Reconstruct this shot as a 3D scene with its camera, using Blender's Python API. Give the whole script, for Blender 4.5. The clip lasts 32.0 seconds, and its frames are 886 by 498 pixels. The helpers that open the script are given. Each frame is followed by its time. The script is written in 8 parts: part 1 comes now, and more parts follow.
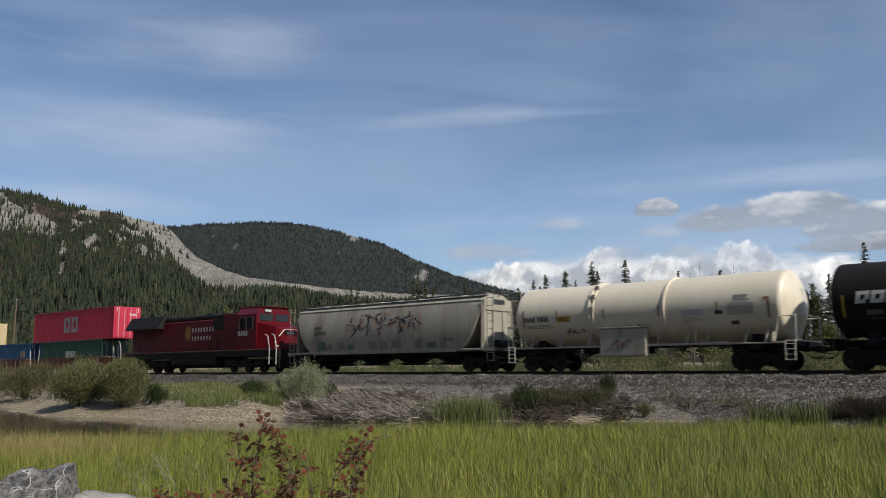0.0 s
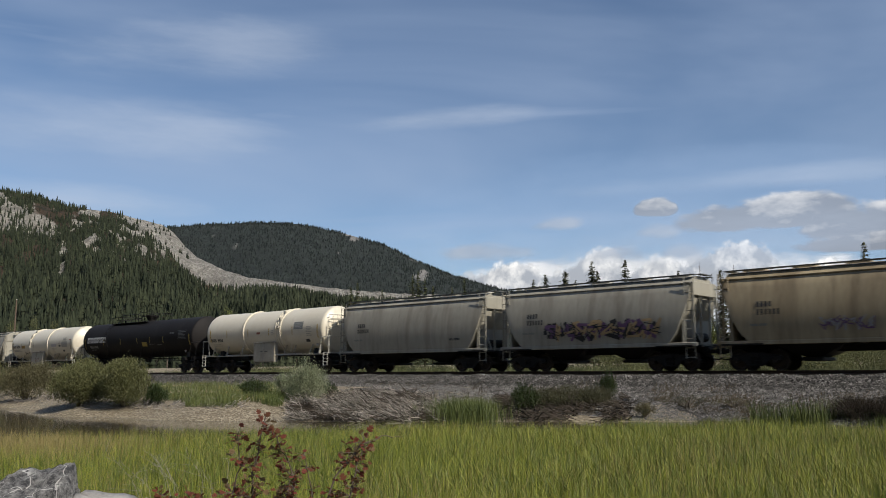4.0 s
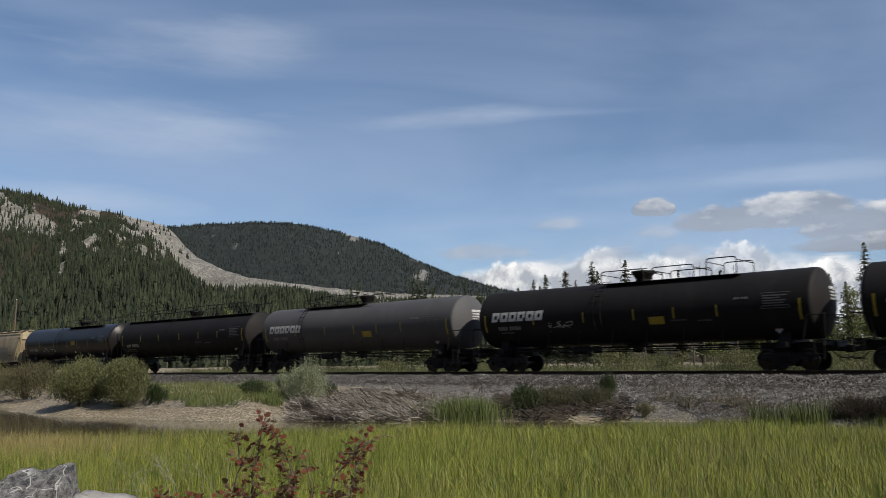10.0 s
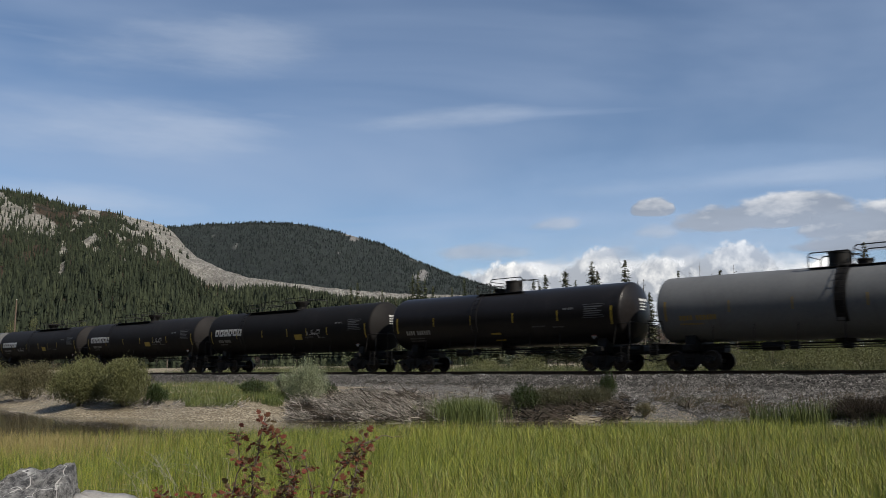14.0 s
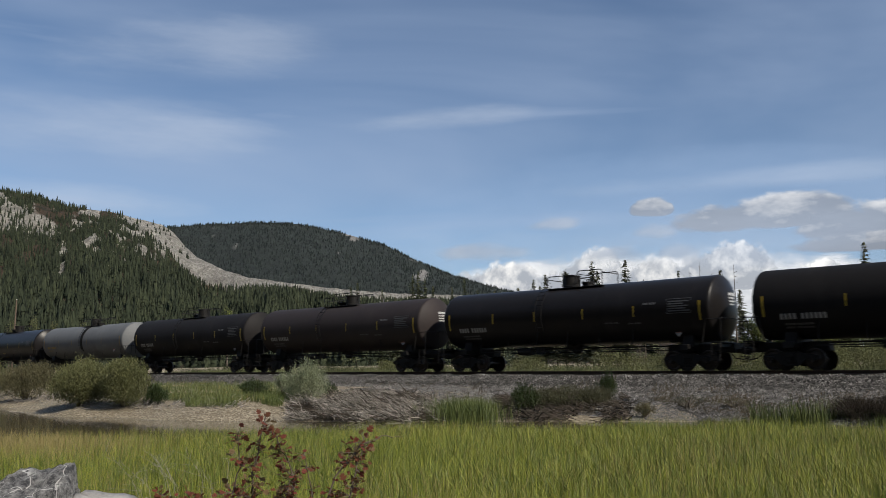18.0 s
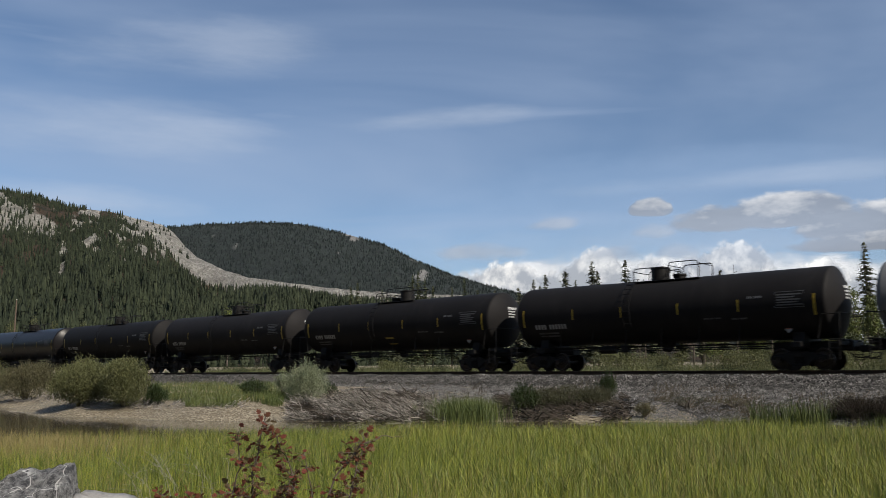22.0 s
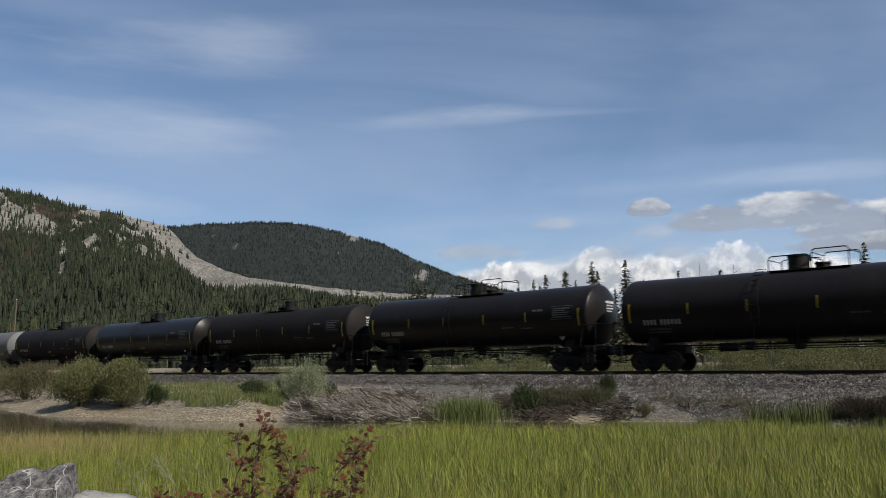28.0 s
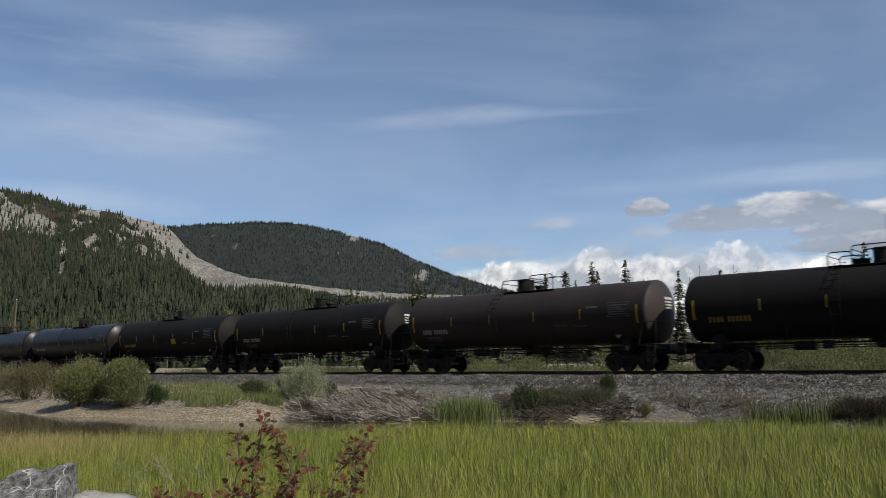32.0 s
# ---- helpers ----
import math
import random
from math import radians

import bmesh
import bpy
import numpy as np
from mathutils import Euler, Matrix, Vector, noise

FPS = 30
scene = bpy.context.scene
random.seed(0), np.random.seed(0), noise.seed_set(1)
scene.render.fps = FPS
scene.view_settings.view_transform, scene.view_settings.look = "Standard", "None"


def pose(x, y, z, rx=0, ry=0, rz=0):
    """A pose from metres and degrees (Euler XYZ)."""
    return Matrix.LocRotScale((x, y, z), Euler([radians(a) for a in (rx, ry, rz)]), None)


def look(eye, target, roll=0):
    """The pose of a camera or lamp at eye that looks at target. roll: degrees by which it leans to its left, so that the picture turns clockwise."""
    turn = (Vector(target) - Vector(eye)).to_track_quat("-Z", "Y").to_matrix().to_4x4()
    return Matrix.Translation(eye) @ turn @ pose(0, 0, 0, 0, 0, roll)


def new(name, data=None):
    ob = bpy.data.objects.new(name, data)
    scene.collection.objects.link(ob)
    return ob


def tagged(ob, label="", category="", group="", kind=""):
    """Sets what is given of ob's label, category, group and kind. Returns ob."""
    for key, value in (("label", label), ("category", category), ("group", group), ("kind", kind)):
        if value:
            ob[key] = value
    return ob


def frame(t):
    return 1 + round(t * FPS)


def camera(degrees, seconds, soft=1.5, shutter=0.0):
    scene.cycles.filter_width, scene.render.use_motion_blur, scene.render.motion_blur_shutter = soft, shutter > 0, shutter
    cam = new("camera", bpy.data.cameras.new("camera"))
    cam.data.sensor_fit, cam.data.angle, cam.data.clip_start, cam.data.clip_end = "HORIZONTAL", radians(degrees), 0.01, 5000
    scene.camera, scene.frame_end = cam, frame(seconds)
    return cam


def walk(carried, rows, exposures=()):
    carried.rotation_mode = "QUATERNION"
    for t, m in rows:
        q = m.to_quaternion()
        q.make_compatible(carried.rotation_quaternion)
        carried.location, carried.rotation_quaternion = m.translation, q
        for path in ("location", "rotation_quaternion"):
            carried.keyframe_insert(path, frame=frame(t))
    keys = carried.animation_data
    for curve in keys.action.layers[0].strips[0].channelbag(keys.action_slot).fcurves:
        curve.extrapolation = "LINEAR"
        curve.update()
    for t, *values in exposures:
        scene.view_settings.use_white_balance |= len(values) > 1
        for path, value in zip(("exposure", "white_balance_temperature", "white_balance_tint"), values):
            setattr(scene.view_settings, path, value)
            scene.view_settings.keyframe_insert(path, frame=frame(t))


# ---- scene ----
# Track along X, rail head at z = 0, train runs towards -X. Camera stands south of the track.
EYE = Vector((0.0, -38.5, -0.2))
HEADING = radians(47.45)
TILT = 8.24
FOCAL = 1540.0
SPEED, GAIN = 16.63, 0.0137
END = 32.0

cam = camera(53.96, END, soft=0.65, shutter=0.22)
CAM_POSE = pose(EYE.x, EYE.y, EYE.z, 90 + TILT, 0, 90 - 47.45)
walk(cam, [(0.0, CAM_POSE), (END, CAM_POSE)], exposures=[(0.0, 0.0), (END, 0.0)])

# ---- light ----
SUN_AZIMUTH, SUN_HEIGHT = radians(93), radians(40)
world = bpy.data.worlds.new("world")
scene.world = world
world.use_nodes = True


def sky_world():
    nt = world.node_tree
    nt.nodes.clear()
    out = nt.nodes.new("ShaderNodeOutputWorld")
    bg = nt.nodes.new("ShaderNodeBackground")
    sky = nt.nodes.new("ShaderNodeTexSky")
    sky.sky_type = "NISHITA"
    sky.sun_disc = False
    sky.sun_elevation, sky.sun_rotation = SUN_HEIGHT, SUN_AZIMUTH
    sky.altitude, sky.air_density, sky.dust_density, sky.ozone_density = 1300, 1.0, 0.9, 2.8
    coord = nt.nodes.new("ShaderNodeTexCoord")

    def streaks(turn, scale, size, low, high):
        mp = nt.nodes.new("ShaderNodeMapping")
        mp.inputs["Rotation"].default_value = turn
        mp.inputs["Scale"].default_value = scale
        no = nt.nodes.new("ShaderNodeTexNoise")
        no.inputs["Scale"].default_value = size
        no.inputs["Detail"].default_value = 5
        no.inputs["Roughness"].default_value = 0.46
        no.inputs["Distortion"].default_value = 0.4
        ramp = nt.nodes.new("ShaderNodeMapRange")
        ramp.interpolation_type = "SMOOTHSTEP"
        ramp.inputs["From Min"].default_value, ramp.inputs["From Max"].default_value = low, high
        nt.links.new(coord.outputs["Generated"], mp.inputs["Vector"])
        nt.links.new(mp.outputs["Vector"], no.inputs["Vector"])
        nt.links.new(no.outputs["Fac"], ramp.inputs["Value"])
        return ramp.outputs["Result"]

    a = streaks((0, 0.06, 0.72), (1.0, 1.0, 4.2), 1.35, 0.38, 0.70)
    b = streaks((0.1, -0.05, 0.72), (1.0, 1.0, 11.0), 1.9, 0.50, 0.84)
    add = nt.nodes.new("ShaderNodeMath")
    add.operation = "MAXIMUM"
    nt.links.new(a, add.inputs[0])
    nt.links.new(b, add.inputs[1])
    thin = nt.nodes.new("ShaderNodeMath")
    thin.operation = "MULTIPLY"
    thin.inputs[1].default_value = 0.64
    nt.links.new(add.outputs[0], thin.inputs[0])
    mix = nt.nodes.new("ShaderNodeMix")
    mix.data_type = "RGBA"
    mix.inputs[7].default_value = (3.8, 4.75, 6.5, 1)
    nt.links.new(thin.outputs[0], mix.inputs[0])
    nt.links.new(sky.outputs["Color"], mix.inputs[6])
    nt.links.new(mix.outputs[2], bg.inputs["Color"])
    bg.inputs["Strength"].default_value = 0.100
    nt.links.new(bg.outputs[0], out.inputs["Surface"])


sky_world()
SUN_WAY = Vector((math.sin(SUN_AZIMUTH) * math.cos(SUN_HEIGHT), math.cos(SUN_AZIMUTH) * math.cos(SUN_HEIGHT), math.sin(SUN_HEIGHT)))
sun = new("sun", bpy.data.lights.new("sun", "SUN"))
sun.data.energy, sun.data.angle, sun.data.color = 5.0, radians(0.5), (1.0, 0.92, 0.80)
sun.matrix_world = look(SUN_WAY * 300, (0, 0, 0))


def bearing(px):
    """Angle to the right of the camera's heading for a place px of the view's 1568 columns."""
    return math.atan2((px - 784.0) / FOCAL, 1.0)


def polar(az, r):
    """Ground place at an angle right of the heading and a distance from the eye."""
    a = HEADING + az
    return EYE.x - math.cos(a) * r, EYE.y + math.sin(a) * r


# ---- materials ----
def principled(name):
    m = bpy.data.materials.new(name)
    m.use_nodes = True
    return m, m.node_tree, m.node_tree.nodes["Principled BSDF"]


def node(nt, kind, **sets):
    n = nt.nodes.new(kind)
    for key, value in sets.items():
        n.inputs[key.replace("_", " ")].default_value = value
    return n


def surface(name, low, high, rough=0.7, metal=0.0, scale=3.0, fine=30.0, bump=0.2, stretch=(1, 1, 1), dirt=None, dirt_low=0.55, per_object=0.0, per_island=0.0, spec=0.5, space="Object", bump_distance=0.02):
    """A worn surface: two colours mixed by broad and fine noise, dirt stains, relief."""
    m, nt, bs = principled(name)
    co = nt.nodes.new("ShaderNodeTexCoord")
    mp = nt.nodes.new("ShaderNodeMapping")
    mp.inputs["Scale"].default_value = stretch
    nt.links.new(co.outputs[space], mp.inputs["Vector"])
    broad = node(nt, "ShaderNodeTexNoise", Scale=scale, Detail=5.0, Roughness=0.6)
    small = node(nt, "ShaderNodeTexNoise", Scale=fine, Detail=4.0, Roughness=0.65)
    for n in (broad, small):
        nt.links.new(mp.outputs["Vector"], n.inputs["Vector"])
    fac = nt.nodes.new("ShaderNodeMix")
    fac.inputs[0].default_value = 0.4
    nt.links.new(broad.outputs["Fac"], fac.inputs[2])
    nt.links.new(small.outputs["Fac"], fac.inputs[3])
    rng = node(nt, "ShaderNodeMapRange")
    rng.inputs["From Min"].default_value, rng.inputs["From Max"].default_value = 0.32, 0.68
    nt.links.new(fac.outputs[0], rng.inputs["Value"])
    mix = nt.nodes.new("ShaderNodeMix")
    mix.data_type = "RGBA"
    mix.inputs[6].default_value, mix.inputs[7].default_value = (*low, 1), (*high, 1)
    nt.links.new(rng.outputs["Result"], mix.inputs[0])
    colour = mix.outputs[2]
    if dirt:
        stain = node(nt, "ShaderNodeTexNoise", Scale=scale * 0.6, Detail=6.0, Roughness=0.7)
        m2 = nt.nodes.new("ShaderNodeMapping")
        m2.inputs["Scale"].default_value = (stretch[0] * 1.5, stretch[1], stretch[2] * 0.35)
        nt.links.new(co.outputs[space], m2.inputs["Vector"])
        nt.links.new(m2.outputs["Vector"], stain.inputs["Vector"])
        r2 = node(nt, "ShaderNodeMapRange")
        r2.inputs["From Min"].default_value, r2.inputs["From Max"].default_value = dirt_low, dirt_low + 0.22
        r2.inputs["To Max"].default_value = 0.8
        nt.links.new(stain.outputs["Fac"], r2.inputs["Value"])
        mx = nt.nodes.new("ShaderNodeMix")
        mx.data_type = "RGBA"
        nt.links.new(r2.outputs["Result"], mx.inputs[0])
        nt.links.new(colour, mx.inputs[6])
        mx.inputs[7].default_value = (*dirt, 1)
        colour = mx.outputs[2]
    if per_object or per_island:
        if per_object:
            info = nt.nodes.new("ShaderNodeObjectInfo")
            pick, amount = info.outputs["Random"], per_object
        else:
            info = nt.nodes.new("ShaderNodeNewGeometry")
            pick, amount = info.outputs["Random Per Island"], per_island
        hs = nt.nodes.new("ShaderNodeHueSaturation")
        vr = node(nt, "ShaderNodeMapRange")
        vr.inputs["To Min"].default_value, vr.inputs["To Max"].default_value = 1 - amount, 1 + amount
        hr = node(nt, "ShaderNodeMapRange")
        hr.inputs["To Min"].default_value, hr.inputs["To Max"].default_value = 0.5 + amount * 0.05, 0.5 - amount * 0.05
        nt.links.new(pick, vr.inputs["Value"])
        nt.links.new(pick, hr.inputs["Value"])
        nt.links.new(vr.outputs["Result"], hs.inputs["Value"])
        nt.links.new(hr.outputs["Result"], hs.inputs["Hue"])
        nt.links.new(colour, hs.inputs["Color"])
        colour = hs.outputs["Color"]
    nt.links.new(colour, bs.inputs["Base Color"])
    rr = node(nt, "ShaderNodeMapRange")
    rr.inputs["To Min"].default_value, rr.inputs["To Max"].default_value = max(rough - 0.12, 0.05), min(rough + 0.12, 1)
    nt.links.new(small.outputs["Fac"], rr.inputs["Value"])
    nt.links.new(rr.outputs["Result"], bs.inputs["Roughness"])
    bs.inputs["Metallic"].default_value = metal
    bs.inputs["Specular IOR Level"].default_value = spec
    if bump:
        bp = nt.nodes.new("ShaderNodeBump")
        bp.inputs["Strength"].default_value, bp.inputs["Distance"].default_value = bump, bump_distance
        nt.links.new(fac.outputs[0], bp.inputs["Height"])
        nt.links.new(bp.outputs[0], bs.inputs["Normal"])
    return m


BLACK_PAINT = surface("matt_black_tank_paint", (0.0092, 0.0083, 0.0083), (0.0160, 0.0147, 0.0145), 0.64, scale=0.5, fine=6, bump=0.012, spec=0.13, dirt=(0.026, 0.0235, 0.022), dirt_low=0.58, per_object=0.2)
GLOSS_BLACK = surface("satin_black_tank_paint", (0.009, 0.008, 0.008), (0.015, 0.0135, 0.0135), 0.34, scale=0.5, fine=6, bump=0.012, spec=0.16, dirt=(0.028, 0.026, 0.025), dirt_low=0.6, per_object=0.2)
DARK_BROWN_PAINT = surface("dark_brown_tank_paint", (0.022, 0.0175, 0.017), (0.038, 0.030, 0.0285), 0.6, spec=0.2, scale=0.5, fine=6, bump=0.03, dirt=(0.05, 0.042, 0.038), dirt_low=0.6)
GREY_PAINT = surface("grey_tank_paint", (0.10, 0.104, 0.108), (0.145, 0.15, 0.153), 0.6, spec=0.25, scale=0.5, fine=6, bump=0.03, dirt=(0.055, 0.052, 0.05), dirt_low=0.6)
FADED_BLACK = surface("faded_black_tank_paint", (0.062, 0.062, 0.065), (0.085, 0.085, 0.087), 0.62, spec=0.2, scale=0.5, fine=6, bump=0.02, dirt=(0.05, 0.048, 0.047), dirt_low=0.58)
WHITE_PAINT = surface("white_tank_paint", (0.58, 0.53, 0.42), (0.68, 0.64, 0.53), 0.4, scale=0.5, fine=7, bump=0.03, dirt=(0.36, 0.30, 0.22), dirt_low=0.62)
HOPPER_GREY = surface("grey_hopper_paint", (0.25, 0.238, 0.195), (0.38, 0.36, 0.30), 0.55, scale=0.9, fine=6, bump=0.04, stretch=(1, 1, 0.22), dirt=(0.12, 0.10, 0.075), dirt_low=0.50)
HOPPER_BEIGE = surface("beige_hopper_paint", (0.27, 0.215, 0.130), (0.42, 0.35, 0.225), 0.6, scale=0.9, fine=6, bump=0.04, stretch=(1, 1, 0.22), dirt=(0.13, 0.095, 0.055), dirt_low=0.44)
LOCO_RED = surface("red_locomotive_paint", (0.078, 0.0016, 0.005), (0.108, 0.0025, 0.0075), 0.4, scale=0.6, fine=9, bump=0.02, dirt=(0.03, 0.002, 0.004), dirt_low=0.6, spec=0.28)
BOX_RED = surface("red_container_paint", (0.38, 0.015, 0.045), (0.46, 0.022, 0.06), 0.5, scale=0.6, fine=9, bump=0.03, dirt=(0.28, 0.03, 0.045), dirt_low=0.62)
BOX_GREEN = surface("green_container_paint", (0.012, 0.055, 0.035), (0.02, 0.075, 0.05), 0.5, scale=0.6, fine=9, bump=0.03)
BOX_BLUE = surface("blue_container_paint", (0.012, 0.07, 0.17), (0.02, 0.10, 0.22), 0.5, scale=0.6, fine=9, bump=0.03)
BOX_CREAM = surface("cream_container_paint", (0.36, 0.28, 0.14), (0.44, 0.35, 0.19), 0.5, scale=0.6, fine=9, bump=0.03)
WELL_BROWN = surface("brown_well_car_paint", (0.10, 0.04, 0.022), (0.15, 0.06, 0.034), 0.6, scale=0.8, fine=9, bump=0.05, dirt=(0.05, 0.03, 0.02))
FRAME_BLACK = surface("grimy_black_steel", (0.005, 0.0047, 0.0043), (0.013, 0.0115, 0.0105), 0.65, spec=0.25, scale=2, fine=20, bump=0.1, dirt=(0.035, 0.028, 0.02), dirt_low=0.62)
LADDER_BLACK = surface("dull_black_ladder_paint", (0.008, 0.008, 0.008), (0.016, 0.015, 0.015), 0.8, spec=0.1, scale=2, fine=20, bump=0.05)
WHEEL_STEEL = surface("worn_wheel_steel", (0.03, 0.025, 0.02), (0.07, 0.055, 0.045), 0.5, 0.6, scale=4, fine=30, bump=0.1)
RAIL_STEEL = surface("rusty_rail_steel", (0.045, 0.028, 0.018), (0.09, 0.055, 0.035), 0.6, 0.4, scale=3, fine=30, bump=0.15)
TIE_WOOD = surface("creosoted_tie_wood", (0.035, 0.026, 0.02), (0.09, 0.07, 0.055), 0.85, scale=3, fine=40, bump=0.5, stretch=(1, 0.2, 1))
MARK_WHITE = surface("white_lettering", (0.45, 0.45, 0.44), (0.6, 0.6, 0.58), 0.5, scale=2, fine=20, bump=0)
MARK_PALE = surface("dulled_white_print", (0.22, 0.22, 0.215), (0.32, 0.32, 0.31), 0.55, scale=2, fine=20, bump=0)
MARK_GREY = surface("grey_placard_paint", (0.10, 0.10, 0.10), (0.15, 0.15, 0.15), 0.5, scale=2, fine=20, bump=0)
MARK_FAINT = surface("faint_grey_print", (0.055, 0.055, 0.055), (0.085, 0.085, 0.085), 0.6, scale=2, fine=20, bump=0)
MARK_OCHRE = surface("dull_ochre_lettering", (0.20, 0.12, 0.02), (0.27, 0.17, 0.03), 0.55, scale=2, fine=20, bump=0)
MARK_YELLOW = surface("yellow_reflective_strip", (0.25, 0.175, 0.013), (0.34, 0.24, 0.017), 0.5, scale=2, fine=20, bump=0)
MARK_ORANGE = surface("orange_panel", (0.36, 0.20, 0.02), (0.42, 0.25, 0.03), 0.4, scale=2, fine=20, bump=0)
MARK_RED = surface("red_marking", (0.45, 0.05, 0.04), (0.52, 0.07, 0.05), 0.5, scale=2, fine=20, bump=0)
MARK_DARK = surface("dark_lettering", (0.03, 0.03, 0.03), (0.05, 0.05, 0.05), 0.6, scale=2, fine=20, bump=0)
PALE_STEEL = surface("pale_painted_steel", (0.50, 0.48, 0.42), (0.62, 0.60, 0.54), 0.5, scale=2, fine=20, bump=0.05, dirt=(0.25, 0.2, 0.14))
GLASS_DARK = surface("dark_window_glass", (0.01, 0.012, 0.014), (0.016, 0.018, 0.02), 0.08, scale=2, fine=20, bump=0)


# ---- mesh tools ----
def mesh_of(name, bm, material, smooth=False):
    me = bpy.data.meshes.new(name)
    bm.to_mesh(me)
    bm.free()
    for m in (material if isinstance(material, (list, tuple)) else [material]):
        me.materials.append(m)
    if smooth:
        for p in me.polygons:
            p.use_smooth = True
        me.set_sharp_from_angle(angle=radians(32))
    return me


def part(name, bm, material, parent, label="", smooth=False):
    """One mesh object under a thing or a part. bm: a bmesh or a ready mesh."""
    me = bm if isinstance(bm, bpy.types.Mesh) else mesh_of(name, bm, material, smooth)
    ob = new(name, me)
    ob.parent = parent
    if label:
        ob["label"] = label
    return ob


def thing(name, label, category, group="", kind="", at=None):
    ob = new(name)
    ob.empty_display_size = 0.3
    tagged(ob, label, category, group, kind)
    if at is not None:
        ob.matrix_basis = at
    return ob


def box(bm, x0, x1, y0, y1, z0, z1, bevel=0.0):
    vs = [bm.verts.new((x, y, z)) for x in (x0, x1) for y in (y0, y1) for z in (z0, z1)]
    fs = []
    for q in ((0, 1, 3, 2), (4, 6, 7, 5), (0, 4, 5, 1), (2, 3, 7, 6), (0, 2, 6, 4), (1, 5, 7, 3)):
        fs.append(bm.faces.new([vs[i] for i in q]))
    if bevel:
        es = list({e for f in fs for e in f.edges})
        bmesh.ops.bevel(bm, geom=es, offset=bevel, segments=1, affect="EDGES")
    return bm


def rod(bm, a, b, r, n=6, r2=None):
    """A round bar from a to b, tapering to r2."""
    a, b = Vector(a), Vector(b)
    r2 = r if r2 is None else r2
    w = (b - a).normalized()
    u = w.orthogonal().normalized()
    v = w.cross(u)
    rings = []
    for p, q in ((a, r), (b, r2)):
        rings.append([bm.verts.new(p + (u * math.cos(2 * math.pi * i / n) + v * math.sin(2 * math.pi * i / n)) * q) for i in range(n)])
    for i in range(n):
        bm.faces.new((rings[0][i], rings[0][(i + 1) % n], rings[1][(i + 1) % n], rings[1][i]))
    bm.faces.new(rings[0][::-1])
    bm.faces.new(rings[1])
    return bm


def pipe(bm, points, r, n=6):
    """One bent bar swept through the points, capped at both ends."""
    pts = [Vector(p) for p in points]
    side, rings = None, []
    for i, p in enumerate(pts):
        way = (pts[min(i + 1, len(pts) - 1)] - p).normalized() + (p - pts[max(i - 1, 0)]).normalized()
        way = way.normalized() if way.length > 1e-6 else (pts[1] - pts[0]).normalized()
        side = way.orthogonal() if side is None else side - way * side.dot(way)
        side = side.normalized() if side.length > 1e-6 else way.orthogonal().normalized()
        up = way.cross(side)
        rings.append([bm.verts.new(p + (side * math.cos(2 * math.pi * k / n) + up * math.sin(2 * math.pi * k / n)) * r) for k in range(n)])
    for a, b in zip(rings[:-1], rings[1:]):
        for k in range(n):
            bm.faces.new((a[k], a[(k + 1) % n], b[(k + 1) % n], b[k]))
    bm.faces.new(rings[0][::-1])
    bm.faces.new(rings[-1])
    return bm


def lathe_x(bm, outline, n=32, yc=0.0, zc=0.0):
    """A body turned round the X axis: outline of (x, radius)."""
    rings = []
    for x, r in outline:
        if r < 1e-4:
            rings.append([bm.verts.new((x, yc, zc))])
        else:
            rings.append([bm.verts.new((x, yc + r * math.cos(2 * math.pi * i / n), zc + r * math.sin(2 * math.pi * i / n))) for i in range(n)])
    for a, b in zip(rings[:-1], rings[1:]):
        for i in range(n):
            j = (i + 1) % n
            if len(a) == 1:
                bm.faces.new((a[0], b[j], b[i]))
            elif len(b) == 1:
                bm.faces.new((a[i], a[j], b[0]))
            else:
                bm.faces.new((a[i], a[j], b[j], b[i]))
    bmesh.ops.recalc_face_normals(bm, faces=bm.faces[:])
    return bm


def lathe_z(bm, outline, n=20, xc=0.0, yc=0.0):
    rings = []
    for r, z in outline:
        rings.append([bm.verts.new((xc + r * math.cos(2 * math.pi * i / n), yc + r * math.sin(2 * math.pi * i / n), z)) for i in range(n)])
    for a, b in zip(rings[:-1], rings[1:]):
        for i in range(n):
            j = (i + 1) % n
            bm.faces.new((a[i], a[j], b[j], b[i]))
    bm.faces.new(rings[0][::-1])
    bm.faces.new(rings[-1])
    return bm


def loft(bm, sections, close=True):
    """Skin over sections, each a list of points in the same order; capped at both ends."""
    rings = [[bm.verts.new(p) for p in s] for s in sections]
    n = len(rings[0])
    for a, b in zip(rings[:-1], rings[1:]):
        for i in range(n):
            j = (i + 1) % n
            bm.faces.new((a[i], a[j], b[j], b[i]))
    if close:
        bm.faces.new(rings[0][::-1])
        bm.faces.new(rings[-1])
    bmesh.ops.recalc_face_normals(bm, faces=bm.faces[:])
    return bm


def patch(bm, r, zc, x0, x1, z0, z1, proud=0.008, steps=4):
    """A thin plate that follows a tank's near flank, between two heights."""
    r = r + proud
    rows = []
    for k in range(steps + 1):
        z = z0 + (z1 - z0) * k / steps
        y = -math.sqrt(max(r * r - (z - zc) ** 2, 0))
        rows.append((bm.verts.new((x0, y, z)), bm.verts.new((x1, y, z))))
    for a, b in zip(rows[:-1], rows[1:]):
        bm.faces.new((a[0], a[1], b[1], b[0]))
    return bm


